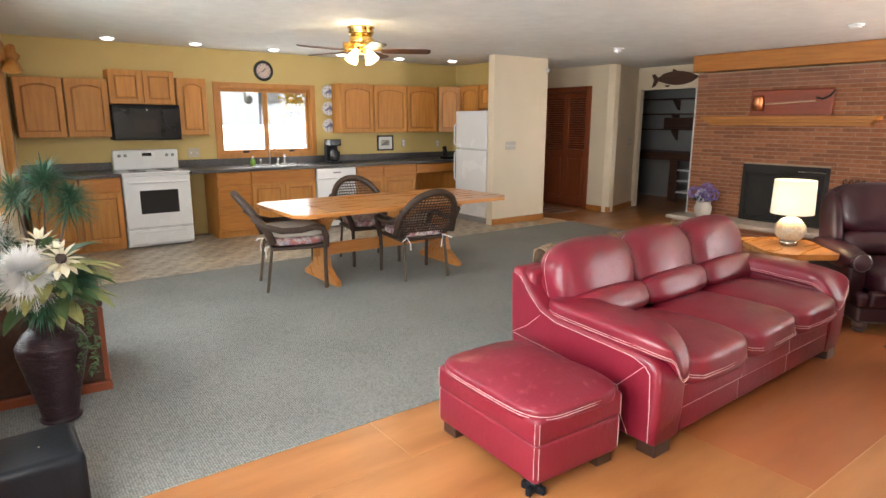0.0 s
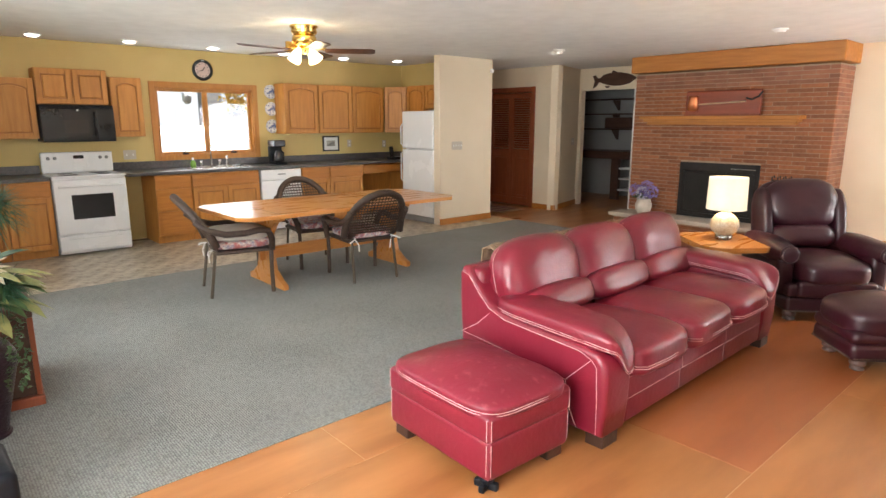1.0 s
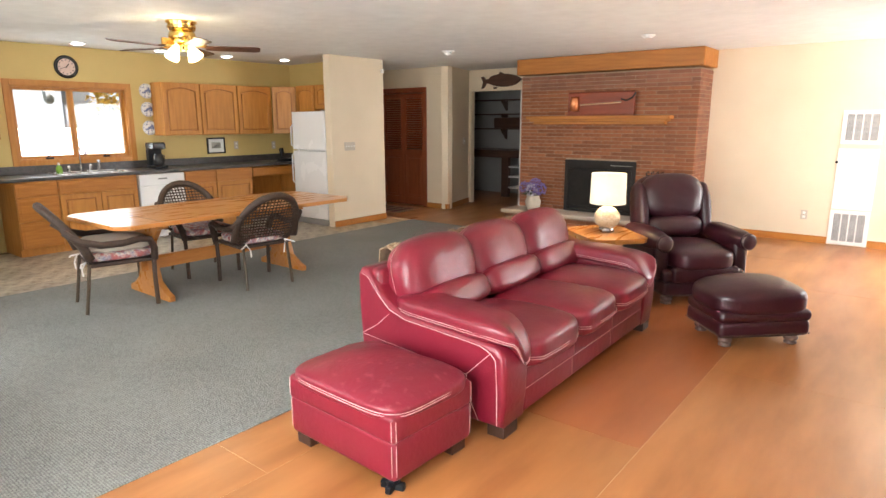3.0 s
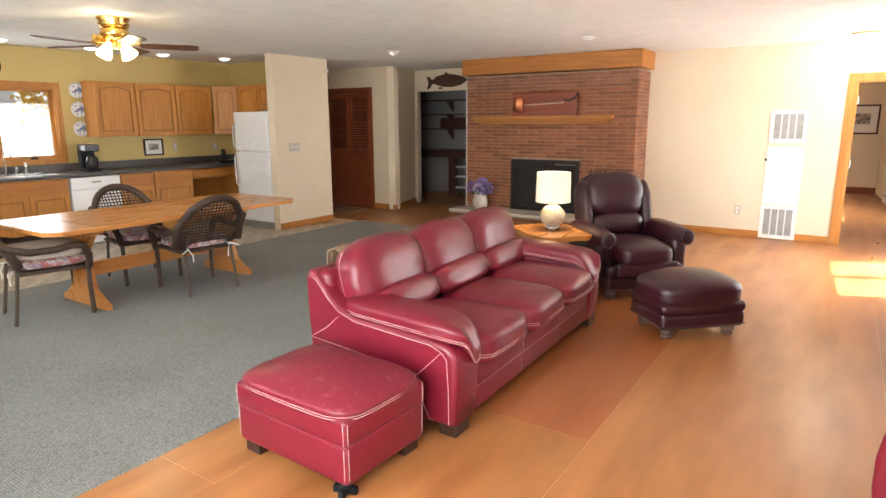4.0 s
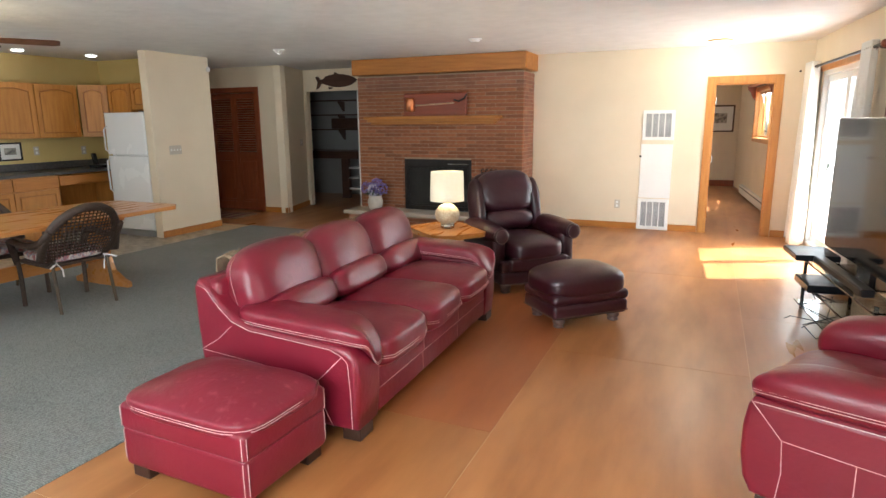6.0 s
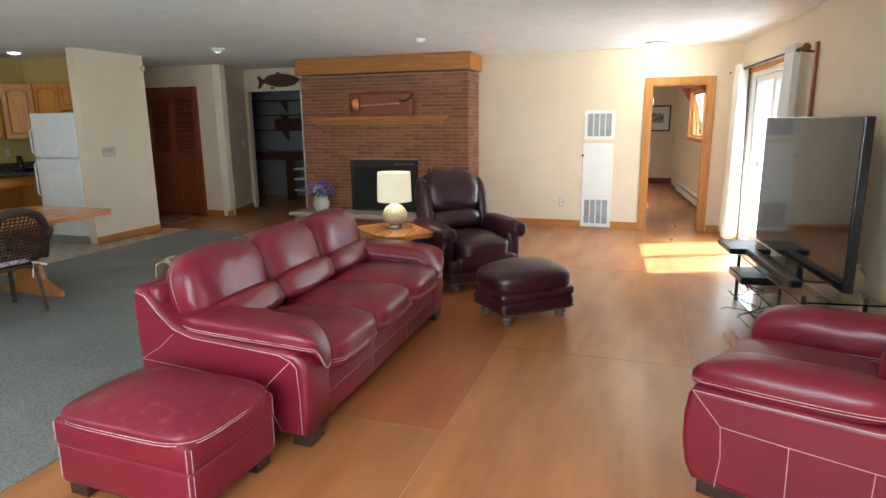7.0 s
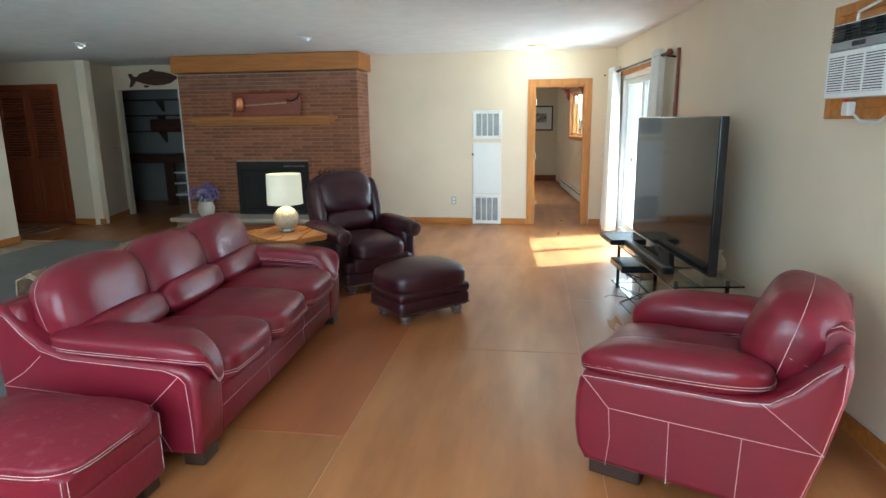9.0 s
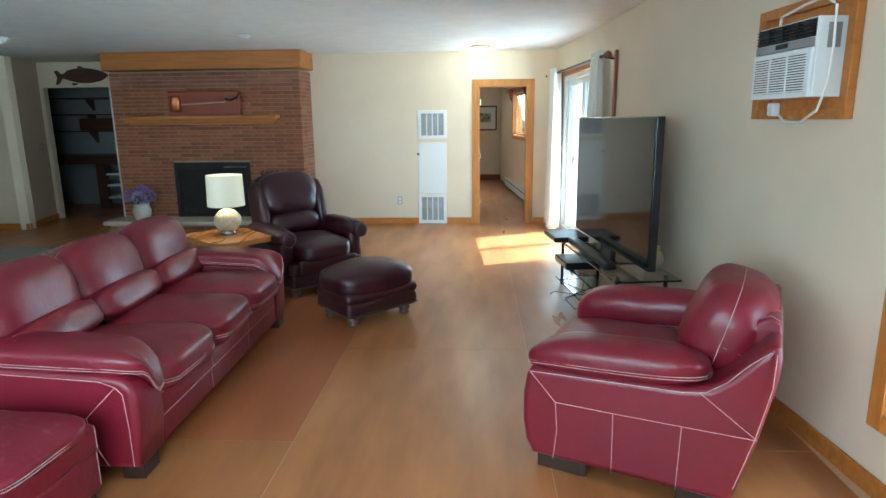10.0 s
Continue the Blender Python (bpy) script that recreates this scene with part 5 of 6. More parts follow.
leather_sofa(pose(-1.445, 2.255, 0, 0, 0, 1.3), 2.13, 3)
CL, ca = 0.98, 155.1
leather_armchair(pose(0.238 - CL * math.cos(radians(ca + 90)), 2.454 - CL * math.sin(radians(ca + 90)), 0, 0, 0, ca), CL)
bk = thing("throw_blanket", pose(-2.385, 2.50, 0.735, 0, 0, 1.3), "frayed tan woven throw along the sofa's back edge", "blanket")
bm = bmesh.new()
rows = []
for i in range(66):
    y = i * 0.0245
    f = 0.006 * math.sin(i * 2.1) + 0.008 * noise.noise(Vector((i * 0.9, 0, 0)))
    rows.append([bm.verts.new(p) for p in ((0.06, y, 0.0), (0.01, y, 0.055 + f), (-0.03, y, 0.075 + f), (-0.09, y, 0.05 + f), (-0.105, y, -0.10 + 2 * f))])
for a, b in zip(rows, rows[1:]):
    for k in range(4):
        bm.faces.new((a[k], a[k + 1], b[k + 1], b[k]))
cl = part("cloth", bm, mat("tan_burlap", (0.34, 0.25, 0.15), (0.22, 0.15, 0.09), 30, 0.95, 0.6, fine=140), bk)
cl.modifiers.new("thickness", 'SOLIDIFY').thickness = 0.008
rnd = random.Random(14)
fr = bmesh.new()
for i in range(90):
    y = rnd.uniform(0, 1.68)
    tube([(-0.03, y, 0.075), (-0.02 + rnd.uniform(-0.02, 0.02), y + rnd.uniform(-0.01, 0.01), 0.092)], 0.002, 4, fr)
tagged(part("fringe", fr, bpy.data.materials["tan_burlap"], bk), kind="stuff")

ot = thing("ottoman", pose(-1.892, 1.888, 0, 0, 0, -2), "cherry red leather ottoman with a scuffed top", "ottoman")
part("body", boxes((-0.352, -0.258, 0.055, 0.352, 0.258, 0.245), bevel=0.026, seg=4), "red", ot, smooth=True)
part("upper_band", boxes((-0.355, -0.261, 0.226, 0.355, 0.261, 0.352), bevel=0.026, seg=4), "red", ot, smooth=True)
top = part("top_cushion", moved(pillow(0.735, 0.545, 0.085, 5.0, 0.070, 0.008, 28, 4.0, 5), Matrix.Translation((0, 0, 0.348))), "worn", ot, "scuffed red leather cushion", smooth=True)
for dz in (0.343, 0.354):
    part("stitching", tube([(x, y, dz) for x, y in squircle(0.3695, 0.2745, 5.0, 60)], 0.0018, 5, closed=True), "thread", top)
for sx in (-1, 1):
    for sy in (-1, 1):
        for d in (0.006, -0.008):
            stitch([[(sx * (0.3455 - d), sy * (0.2515 + d), 0.085), (sx * (0.3455 - d), sy * (0.2515 + d), 0.225)],
                    [(sx * (0.3485 - d), sy * (0.2545 + d), 0.245), (sx * (0.3485 - d), sy * (0.2545 + d), 0.335)]], ot)
for x, y in ((-0.33, -0.24), (0.23, 0.14), (-0.33, 0.14)):
    part("foot", boxes((x, y, 0, x + 0.10, y + 0.10, 0.065), bevel=0.006), "foot", ot)
cst = part("claw_foot", joined(lathe([(0.03, 0.03), (0.035, 0.05), (0.025, 0.065)], 10), *[moved(boxes((0.0, -0.014, 0.0, 0.055, 0.014, 0.035), bevel=0.007), Matrix.Rotation(radians(a), 4, 'Z'))
           for a in (200, 290, 20, 110)]), "blackmat", ot, "black four-toed caster base")
cst.location = (0.30, -0.215, 0)


def nail_row(pts, parent, r=0.0075):
    """Upholstery nails along a path, touching one another."""
    bm = bmesh.new()
    P = [Vector(p) for p in pts]
    for a, b in zip(P, P[1:]):
        n = max(int((b - a).length / 0.017), 1)
        for i in range(n):
            c = a.lerp(b, i / n)
            bmesh.ops.create_icosphere(bm, subdivisions=1, radius=r, matrix=Matrix.Translation(c))
    return part("nail_trim", bm, "nail", parent)


def bun_foot(parent, x, y, h=0.095, r=0.05):
    part("bun_foot", moved(lathe([(r * 0.55, 0), (r * 0.85, h * 0.08), (r * 0.9, h * 0.2), (r * 0.55, h * 0.32), (r * 0.95, h * 0.45), (r, h * 0.65), (r * 0.8, h * 0.85), (r * 0.9, h)], 20),
                           Matrix.Translation((x, y, 0))), "bun", parent, smooth=True)


rc = thing("wing_recliner", pose(-1.613, 5.478, 0, 0, 0, -46) @ Matrix.Diagonal((1.07, 0.97, 1.0, 1)), "oxblood leather recliner with rolled arms and bun feet", "armchair")
part("base", joined(boxes((-0.40, -0.36, 0.072, 0.36, 0.36, 0.20), bevel=0.03, seg=3), boxes((-0.40, -0.365, 0.195, 0.37, 0.365, 0.30), bevel=0.03, seg=3)), "oxblood", rc, smooth=True)
nail_row([(0.362, -0.35, 0.088), (0.364, 0.35, 0.088)], rc)
nail_row([(0.36, 0.362, 0.088), (-0.38, 0.362, 0.088)], rc)
nail_row([(0.36, -0.362, 0.088), (-0.38, -0.362, 0.088)], rc)
part("seat_cushion", moved(pillow(0.66, 0.56, 0.19, 4.5, 0.03, 0.012, 16, 2.2, 6), Matrix.Translation((0.09, 0, 0.385))), "oxblood", rc, smooth=True)
part("footrest_panel", boxes((0.33, -0.30, 0.20, 0.40, 0.30, 0.33), bevel=0.03, seg=3), "oxblood", rc, smooth=True)
for s in (-1, 1):
    arm = part("arm", boxes((-0.36, s * 0.36 - 0.07, 0.19, 0.30, s * 0.36 + 0.07, 0.52), bevel=0.04, seg=3), "oxblood", rc, smooth=True)
    part("arm_roll", moved(pillow(0.74, 0.20, 0.18, 2.6, 0, 0.008, 14, s * 3.0, 9), Matrix.Translation((0.0, s * 0.375, 0.53))), "oxblood", arm, smooth=True)
    ring = [(0.372, s * 0.375 + 0.062 * math.cos(a), 0.53 + 0.062 * math.sin(a)) for a in [i * math.pi / 10 for i in range(21)]]
    nail_row(ring, arm, 0.005)
    part("scroll_face", moved(lathe([(0.07, 0.0), (0.072, 0.02), (0.05, 0.032), (0.01, 0.034)], 20), Matrix.Translation((0.342, s * 0.375, 0.53)) @ Matrix.Rotation(radians(90), 4, 'Y')), "oxblood", arm, smooth=True)
    part("wing", moved(pillow(0.22, 0.12, 0.50, 2.8, 0, 0.008, 12, s * 1.4, 7), Matrix.Translation((-0.28, s * 0.315, 0.72)) @ Matrix.Rotation(radians(-14), 4, 'Y') @ Matrix.Rotation(radians(s * -8), 4, 'Z')), "oxblood", rc, smooth=True)
part("back_frame", moved(pillow(0.16, 0.66, 0.66, 4, 0, 0.0, 10), Matrix.Translation((-0.36, 0, 0.70)) @ Matrix.Rotation(radians(-14), 4, 'Y')), "oxblood", rc, smooth=True)
part("head_cushion", moved(pillow(0.24, 0.60, 0.40, 3.2, 0.02, 0.016, 18, 7.7, 7), Matrix.Translation((-0.29, 0, 0.83)) @ Matrix.Rotation(radians(-14), 4, 'Y')), "oxblood", rc, smooth=True)
part("lumbar_cushion", moved(pillow(0.20, 0.54, 0.22, 2.8, 0.0, 0.012, 14, 3.3, 7), Matrix.Translation((-0.21, 0, 0.575)) @ Matrix.Rotation(radians(-14), 4, 'Y')), "oxblood", rc, smooth=True)
for x, y in ((0.30, -0.30), (0.30, 0.30), (-0.33, -0.30), (-0.33, 0.30)):
    bun_foot(rc, x, y, 0.085, 0.052)

o2 = thing("ottoman", pose(-0.88, 4.58, 0, 0, 0, 44), "oxblood leather ottoman with nail trim and bun feet", "ottoman")
part("base", joined(boxes((-0.330, -0.240, 0.072, 0.330, 0.240, 0.195), bevel=0.042, seg=4), boxes((-0.333, -0.243, 0.18, 0.333, 0.243, 0.265), bevel=0.038, seg=3)), "oxblood", o2, smooth=True)
part("top_cushion", moved(pillow(0.70, 0.515, 0.20, 3.6, 0.045, 0.006, 20, 9.0, 5), Matrix.Translation((0, 0, 0.312))), "oxblood", o2, smooth=True)
nail_row([(-0.31, -0.241, 0.098), (0.31, -0.241, 0.098), (0.33, -0.22, 0.098), (0.33, 0.22, 0.098), (0.31, 0.241, 0.098), (-0.31, 0.241, 0.098), (-0.33, 0.22, 0.098), (-0.33, -0.22, 0.098),
          (-0.31, -0.241, 0.098)], o2, 0.006)
for x, y in ((-0.24, -0.16), (0.24, -0.16), (-0.24, 0.16), (0.24, 0.16)):
    bun_foot(o2, x, y, 0.082, 0.048)

# side table and lamp
et = thing("side_table", pose(-2.16, 5.02, 0), "live-edge golden wood side table between the seats", "table")
slab = bmesh.new()
rnd = random.Random(3)
ring = []
for i in range(40):
    a = 2 * math.pi * i / 40
    k = (abs(math.cos(a)) ** 4 + abs(math.sin(a)) ** 4) ** (-1 / 4)
    r = 1 + 0.06 * noise.noise(Vector((math.cos(a) * 2.5, math.sin(a) * 2.5, 1.0)))
    ring.append((0.36 * math.cos(a) * k * r, 0.28 * math.sin(a) * k * r))
lo = [slab.verts.new((x * 0.97, y * 0.97, 0.515)) for x, y in ring]
hi = [slab.verts.new((x, y, 0.56)) for x, y in ring]
slab.faces.new(lo)
slab.faces.new(hi)
for i in range(40):
    slab.faces.new((lo[i], lo[(i + 1) % 40], hi[(i + 1) % 40], hi[i]))
part("slab", moved(slab, Matrix.Rotation(radians(-40), 4, 'Z')), "pine_top", et)
part("pedestal", lathe([(0.17, 0), (0.16, 0.05), (0.07, 0.12), (0.06, 0.35), (0.11, 0.515)], 14), "pine_top", et)
lp = thing("table_lamp", pose(-2.17, 5.06, 0.561), "table lamp with ceramic ball base and lit cream shade", "lamp")
part("foot", lathe([(0.065, 0), (0.065, 0.03), (0.055, 0.035)], 28), "steel", lp, smooth=True)
part("ball", lathe([(0.055, 0.035), (0.095, 0.065), (0.115, 0.115), (0.108, 0.16), (0.07, 0.205), (0.03, 0.225)], 32), "ceramic", lp, smooth=True)
part("neck", lathe([(0.022, 0.22), (0.018, 0.28)], 14), "brass", lp, smooth=True)
part("shade", lathe([(0.155, 0.250), (0.156, 0.252), (0.149, 0.515), (0.1475, 0.515), (0.1535, 0.250)], 40, False), "shade", lp, smooth=True)
lamp("lamp_bulb", 'POINT', Matrix.Translation((-2.17, 5.06, 0.96)), 2.3, (1.0, 0.78, 0.48), radius=0.04)

# ---- dining table and wicker chairs ----
tb = thing("trestle_table", pose(-5.30, 3.22, 0), "varnished pine trestle dining table", "table")
TW, TL, TH = 0.54, 1.22, 0.735
out = [(-TW, -TL + 0.16), (-TW + 0.16, -TL), (TW - 0.10, -TL), (TW, -TL + 0.10), (TW, TL - 0.10), (TW - 0.10, TL), (-TW + 0.10, TL), (-TW, TL - 0.10)]
bm = extrude(out, -0.018, 0.018, bevel=0.006)
part("tabletop", moved(bm, Matrix.Translation((0, 0, TH - 0.018)) @ Matrix.Rotation(radians(90), 4, 'X')), "pine_top", tb)
for yy in (-0.86, 0.30):
    part("leaf_seam", boxes((-TW + 0.01, yy, TH, TW - 0.01, yy + 0.005, TH + 0.0015)), "foot", tb)
for yy in (-0.76, 0.66):
    prof = [(-0.36, 0.0), (-0.36, 0.055), (-0.28, 0.085), (-0.17, 0.16), (-0.12, 0.32), (-0.13, 0.50), (-0.24, 0.62), (-0.36, 0.65), (-0.36, 0.695),
            (0.36, 0.695), (0.36, 0.65), (0.24, 0.62), (0.13, 0.50), (0.12, 0.32), (0.17, 0.16), (0.28, 0.085), (0.36, 0.055), (0.36, 0.0)]
    part("trestle", extrude(prof, yy - 0.025, yy + 0.025, bevel=0.006), "pine_top", tb)
part("stretcher", boxes((-0.02, -0.84, 0.24, 0.02, 0.74, 0.36), bevel=0.006), "pine_top", tb)


def wicker_chair():
    """Faces +x: an arched woven back that runs into the arms, a cushion, thin legs."""
    t = thing("wicker_chair", pose(0, 0, 0), "dark brown wicker armchair with a floral tied cushion", "chair", "chairs round the dining table")

    def hoop(f):
        # the arch of the back: from one arm round the top to the other
        a = math.pi * f
        y = -0.30 * math.cos(a)
        z = 0.46 + 0.42 * math.sin(a) ** 0.75
        return Vector((-0.22 - 0.27 * math.sin(a), y, z))
    arch = [hoop(i / 24) for i in range(25)]
    part("back_rim", tube(arch, 0.034, 8), "wicker", t, smooth=True)
    weave = bmesh.new()
    for i in range(1, 28):
        top = hoop(i / 28)
        tube([(-0.20, top.y * 0.80, 0.43), ((-0.20 + top.x) / 2 - 0.01, top.y * 0.95, (0.43 + top.z) / 2), top], 0.006, 4, weave)
    for k in range(15):
        z = 0.452 + k * 0.028
        pts = []
        for j in range(9):
            g = -1 + j / 4
            half = 0.30 * max(1 - ((z - 0.46) / 0.43) ** 2, 0.02) ** 0.55
            pts.append((-0.21 - 0.27 * (z - 0.46) / 0.42 - 0.012 * (1 - g * g) + (0.006 if j % 2 else -0.006), g * half, z))
        tube(pts, 0.006, 4, weave)
    part("back_weave", weave, "wicker", t)
    for s in (-1, 1):
        part("arm", tube([(-0.38, s * 0.285, 0.70), (-0.28, s * 0.31, 0.615), (-0.14, s * 0.325, 0.575), (0.02, s * 0.33, 0.575), (0.14, s * 0.33, 0.595), (0.22, s * 0.315, 0.58), (0.255, s * 0.29, 0.50), (0.255, s * 0.27, 0.40)], 0.028, 8), "wicker", t, smooth=True)
        part("front_leg", tube([(0.25, s * 0.27, 0.50), (0.245, s * 0.26, 0.25), (0.25, s * 0.26, 0.0)], 0.019, 8), "wicker", t)
        part("back_leg", tube([(-0.22, s * 0.22, 0.42), (-0.25, s * 0.225, 0.2), (-0.28, s * 0.23, 0.0)], 0.014, 8), mat("brown_metal_leg", (0.10, 0.075, 0.05), None, 9, 0.4, metal=0.5) if s < 0 and "brown_metal_leg" not in bpy.data.materials else bpy.data.materials["brown_metal_leg"], t)
        part("cushion_tie", joined(tube([(-0.23, s * 0.19, 0.43), (-0.28, s * 0.23, 0.42), (-0.29, s * 0.27, 0.40)], 0.007, 5), tube([(-0.24, s * 0.20, 0.43), (-0.27, s * 0.17, 0.37), (-0.265, s * 0.165, 0.31)], 0.006, 5)), "whitepaint", t)
    part("seat", boxes((-0.22, -0.26, 0.385, 0.26, 0.26, 0.415), bevel=0.012), "wicker", t)
    part("seat_cushion", moved(pillow(0.50, 0.50, 0.08, 4.5, 0.01, 0.005, 10), Matrix.Translation((0.02, 0, 0.455))), "floral", t, smooth=True)
    return t


ch = wicker_chair()
ch.matrix_world = pose(-4.98, 3.33, 0, 0, 0, 172)
c2 = copy_thing(ch, pose(-5.30, 2.17, 0, 0, 0, 78))
pad = part("top_pad", moved(pillow(0.50, 0.50, 0.10, 4, 0.01, 0.006, 10), Matrix.Translation((0.02, 0, 0.535))), "cushion", c2, "oatmeal padded cushion", smooth=True)
tagged(c2, "dark brown wicker armchair with two stacked cushions")
c3 = copy_thing(ch, pose(-5.78, 3.25, 0, 0, 0, -8))
# ---- television corner ----
TA = math.degrees(math.atan2(5.65 - 3.94, 0.93 - 1.14)) - 90      # turn of the screen's long side from y
tvm = pose(1.035, 4.80, 0, 0, 0, TA)
ts_ = thing("tv_stand", tvm, "black glass television stand with three shelves", "tv stand")
GL = "smoked"
for zz, x0, l in ((0.44, -0.24, 0.86), (0.24, -0.21, 0.80), (0.05, -0.21, 0.80)):
    part("glass_shelf", boxes((x0, -l, zz, 0.22, l, zz + 0.012), bevel=0.003), GL, ts_, "smoked glass shelf")
for yy in (-0.72, 0.72):
    for xx in (-0.17, 0.17):
        part("leg", tube([(xx, yy, 0.0), (xx, yy, 0.44)], 0.014, 12), "black", ts_)
tv = thing("television", pose(1.035, 4.80, 0.452, 0, 0, TA), "large flat television, switched off, on the glass stand", "television")
part("panel", boxes((-0.02, -0.86, 0.06, 0.035, 0.86, 1.07), bevel=0.006), "black", tv)
part("screen", boxes((-0.0225, -0.848, 0.085, -0.0195, 0.848, 1.058)), "tvglass", tv)
part("rear_housing", boxes((0.035, -0.55, 0.15, 0.075, 0.55, 0.75), bevel=0.02), "blackmat", tv)
part("neck", boxes((-0.015, -0.12, 0.01, 0.025, 0.12, 0.08)), "black", tv)
part("pedestal", boxes((-0.11, -0.38, 0.0, 0.12, 0.38, 0.010), bevel=0.005), "black", tv)
sbm = tvm @ Matrix.Translation((-0.16, 0.0, 0.452))
sb = thing("sound_bar", sbm, "black sound bar lying before the television", "speaker")
part("case", boxes((-0.04, -0.55, 0, 0.04, 0.45, 0.05), bevel=0.012), "blackmat", sb)
part("grille", boxes((-0.043, -0.53, 0.008, -0.039, 0.43, 0.042)), "blackmat", sb)
dv = thing("disc_player", tvm @ Matrix.Translation((-0.16, 0.66, 0.452)), "black disc player on the stand's end", "disc player")
part("case", boxes((-0.15, -0.20, 0, 0.15, 0.20, 0.045), bevel=0.005), "blackmat", dv)
part("front", boxes((-0.155, -0.195, 0.006, -0.149, 0.195, 0.04)), "black", dv)
dv = thing("cable_box", tvm @ Matrix.Translation((-0.12, 0.45, 0.253)), "black cable box on the middle shelf", "cable box")
part("case", boxes((-0.14, -0.19, 0, 0.14, 0.19, 0.06), bevel=0.006), "blackmat", dv)
part("front", boxes((-0.145, -0.185, 0.008, -0.139, 0.185, 0.052)), "black", dv)
cb = thing("cable_tangle", tvm @ Matrix.Translation((-0.2, 0.2, 0.0)), "loose black cables around the television stand", "cable")
rnd = random.Random(11)
for k in range(4):
    y0 = rnd.uniform(-0.3, 0.5)
    pts = [(rnd.uniform(-0.16, 0.18) if i else -0.05, y0 + (rnd.uniform(-0.18, 0.18)), max(0.006, 0.25 - i * 0.06 + rnd.uniform(-0.03, 0.05))) for i in range(5)]
    pts.append((pts[-1][0] - 0.05, pts[-1][1], 0.006))
    fine = []
    for a, b in zip(pts, pts[1:]):
        for i in range(5):
            fine.append(Vector(a).lerp(Vector(b), i / 5))
    part("cable", tube(fine, 0.0035, 5), "blackmat", cb)
vs = thing("small_vase", tvm @ Matrix.Translation((0.17, -0.50, 0.452)) @ Matrix.Diagonal((1, 1, 0.8, 1)), "beige frosted glass vase behind the television", "vase")
part("body", lathe([(0.04, 0), (0.065, 0.04), (0.07, 0.10), (0.05, 0.15), (0.035, 0.18), (0.045, 0.20)], 22), "ceramic", vs, smooth=True)
part("ring", moved(lathe([(0.038, 0.168), (0.04, 0.172), (0.038, 0.176)], 20), Matrix()), "brass", vs)


# patio door, curtains
def on_east(y, off=0.0, z=0.0):
    """A pose on the east wall: local x runs along the wall towards +y, local -y... faces the room by +y."""
    a = math.atan2(1.0, -0.0765)
    return Matrix.Translation((east_x(y) - off, y, z)) @ Matrix.Rotation(a, 4, 'Z')


DL = 1.755
pdr = structure("door_1", boxes((0, -0.14, 0.04, 0.05, -0.01, 2.05), (DL - 0.05, -0.14, 0.04, DL, -0.01, 2.05), (0.05, -0.14, 2.0, DL - 0.05, -0.01, 2.05), (0.05, -0.14, 0.04, DL - 0.05, -0.01, 0.07)),
                "whitepaint", "white patio door with two glazed leaves")
pdr.matrix_world = on_east(6.66)
for a, b in ((0.055, DL / 2 - 0.003), (DL / 2 + 0.003, DL - 0.055)):
    lf = part("leaf", boxes((a, -0.10, 0.075, a + 0.06, -0.055, 1.995), (b - 0.06, -0.10, 0.075, b, -0.055, 1.995), (a + 0.06, -0.10, 0.075, b - 0.06, -0.055, 0.16), (a + 0.06, -0.10, 1.93, b - 0.06, -0.055, 1.995)),
              "whitepaint", pdr)
    pn = part("pane", boxes((a + 0.06, -0.08, 0.16, b - 0.06, -0.075, 1.93)), "glass", lf)
    pn.visible_shadow = False
tr = structure("door_head_trim", boxes((-0.08, 0.002, 2.05, DL + 0.08, 0.02, 2.13), bevel=0.003), "oak", "oak trim over the patio door")
tr.matrix_world = on_east(6.66)

rod = thing("curtain_rod", on_east(6.05, 0.0, 2.10), "bronze curtain rod with a wooden end bracket", "curtain rod")
part("pole", tube([(0, 0.10, 0), (2.55, 0.10, 0)], 0.014, 10), "iron", rod)
for xx in (0.10, 2.45):
    part("bracket", tube([(xx, 0.0, -0.03), (xx, 0.10, -0.015)], 0.010, 6), "iron", rod)
for xx in (-0.02, 2.57):
    part("finial", moved(lathe([(0.012, -0.03), (0.03, -0.015), (0.034, 0.0), (0.025, 0.022), (0.004, 0.03)], 16), Matrix.Translation((xx, 0.10, 0)) @ Matrix.Rotation(radians(90), 4, 'Y')), "cedar", rod, smooth=True)
part("wall_post", boxes((-0.03, 0.003, -0.9, 0.015, 0.03, 0.04), bevel=0.004), "cedar", rod)


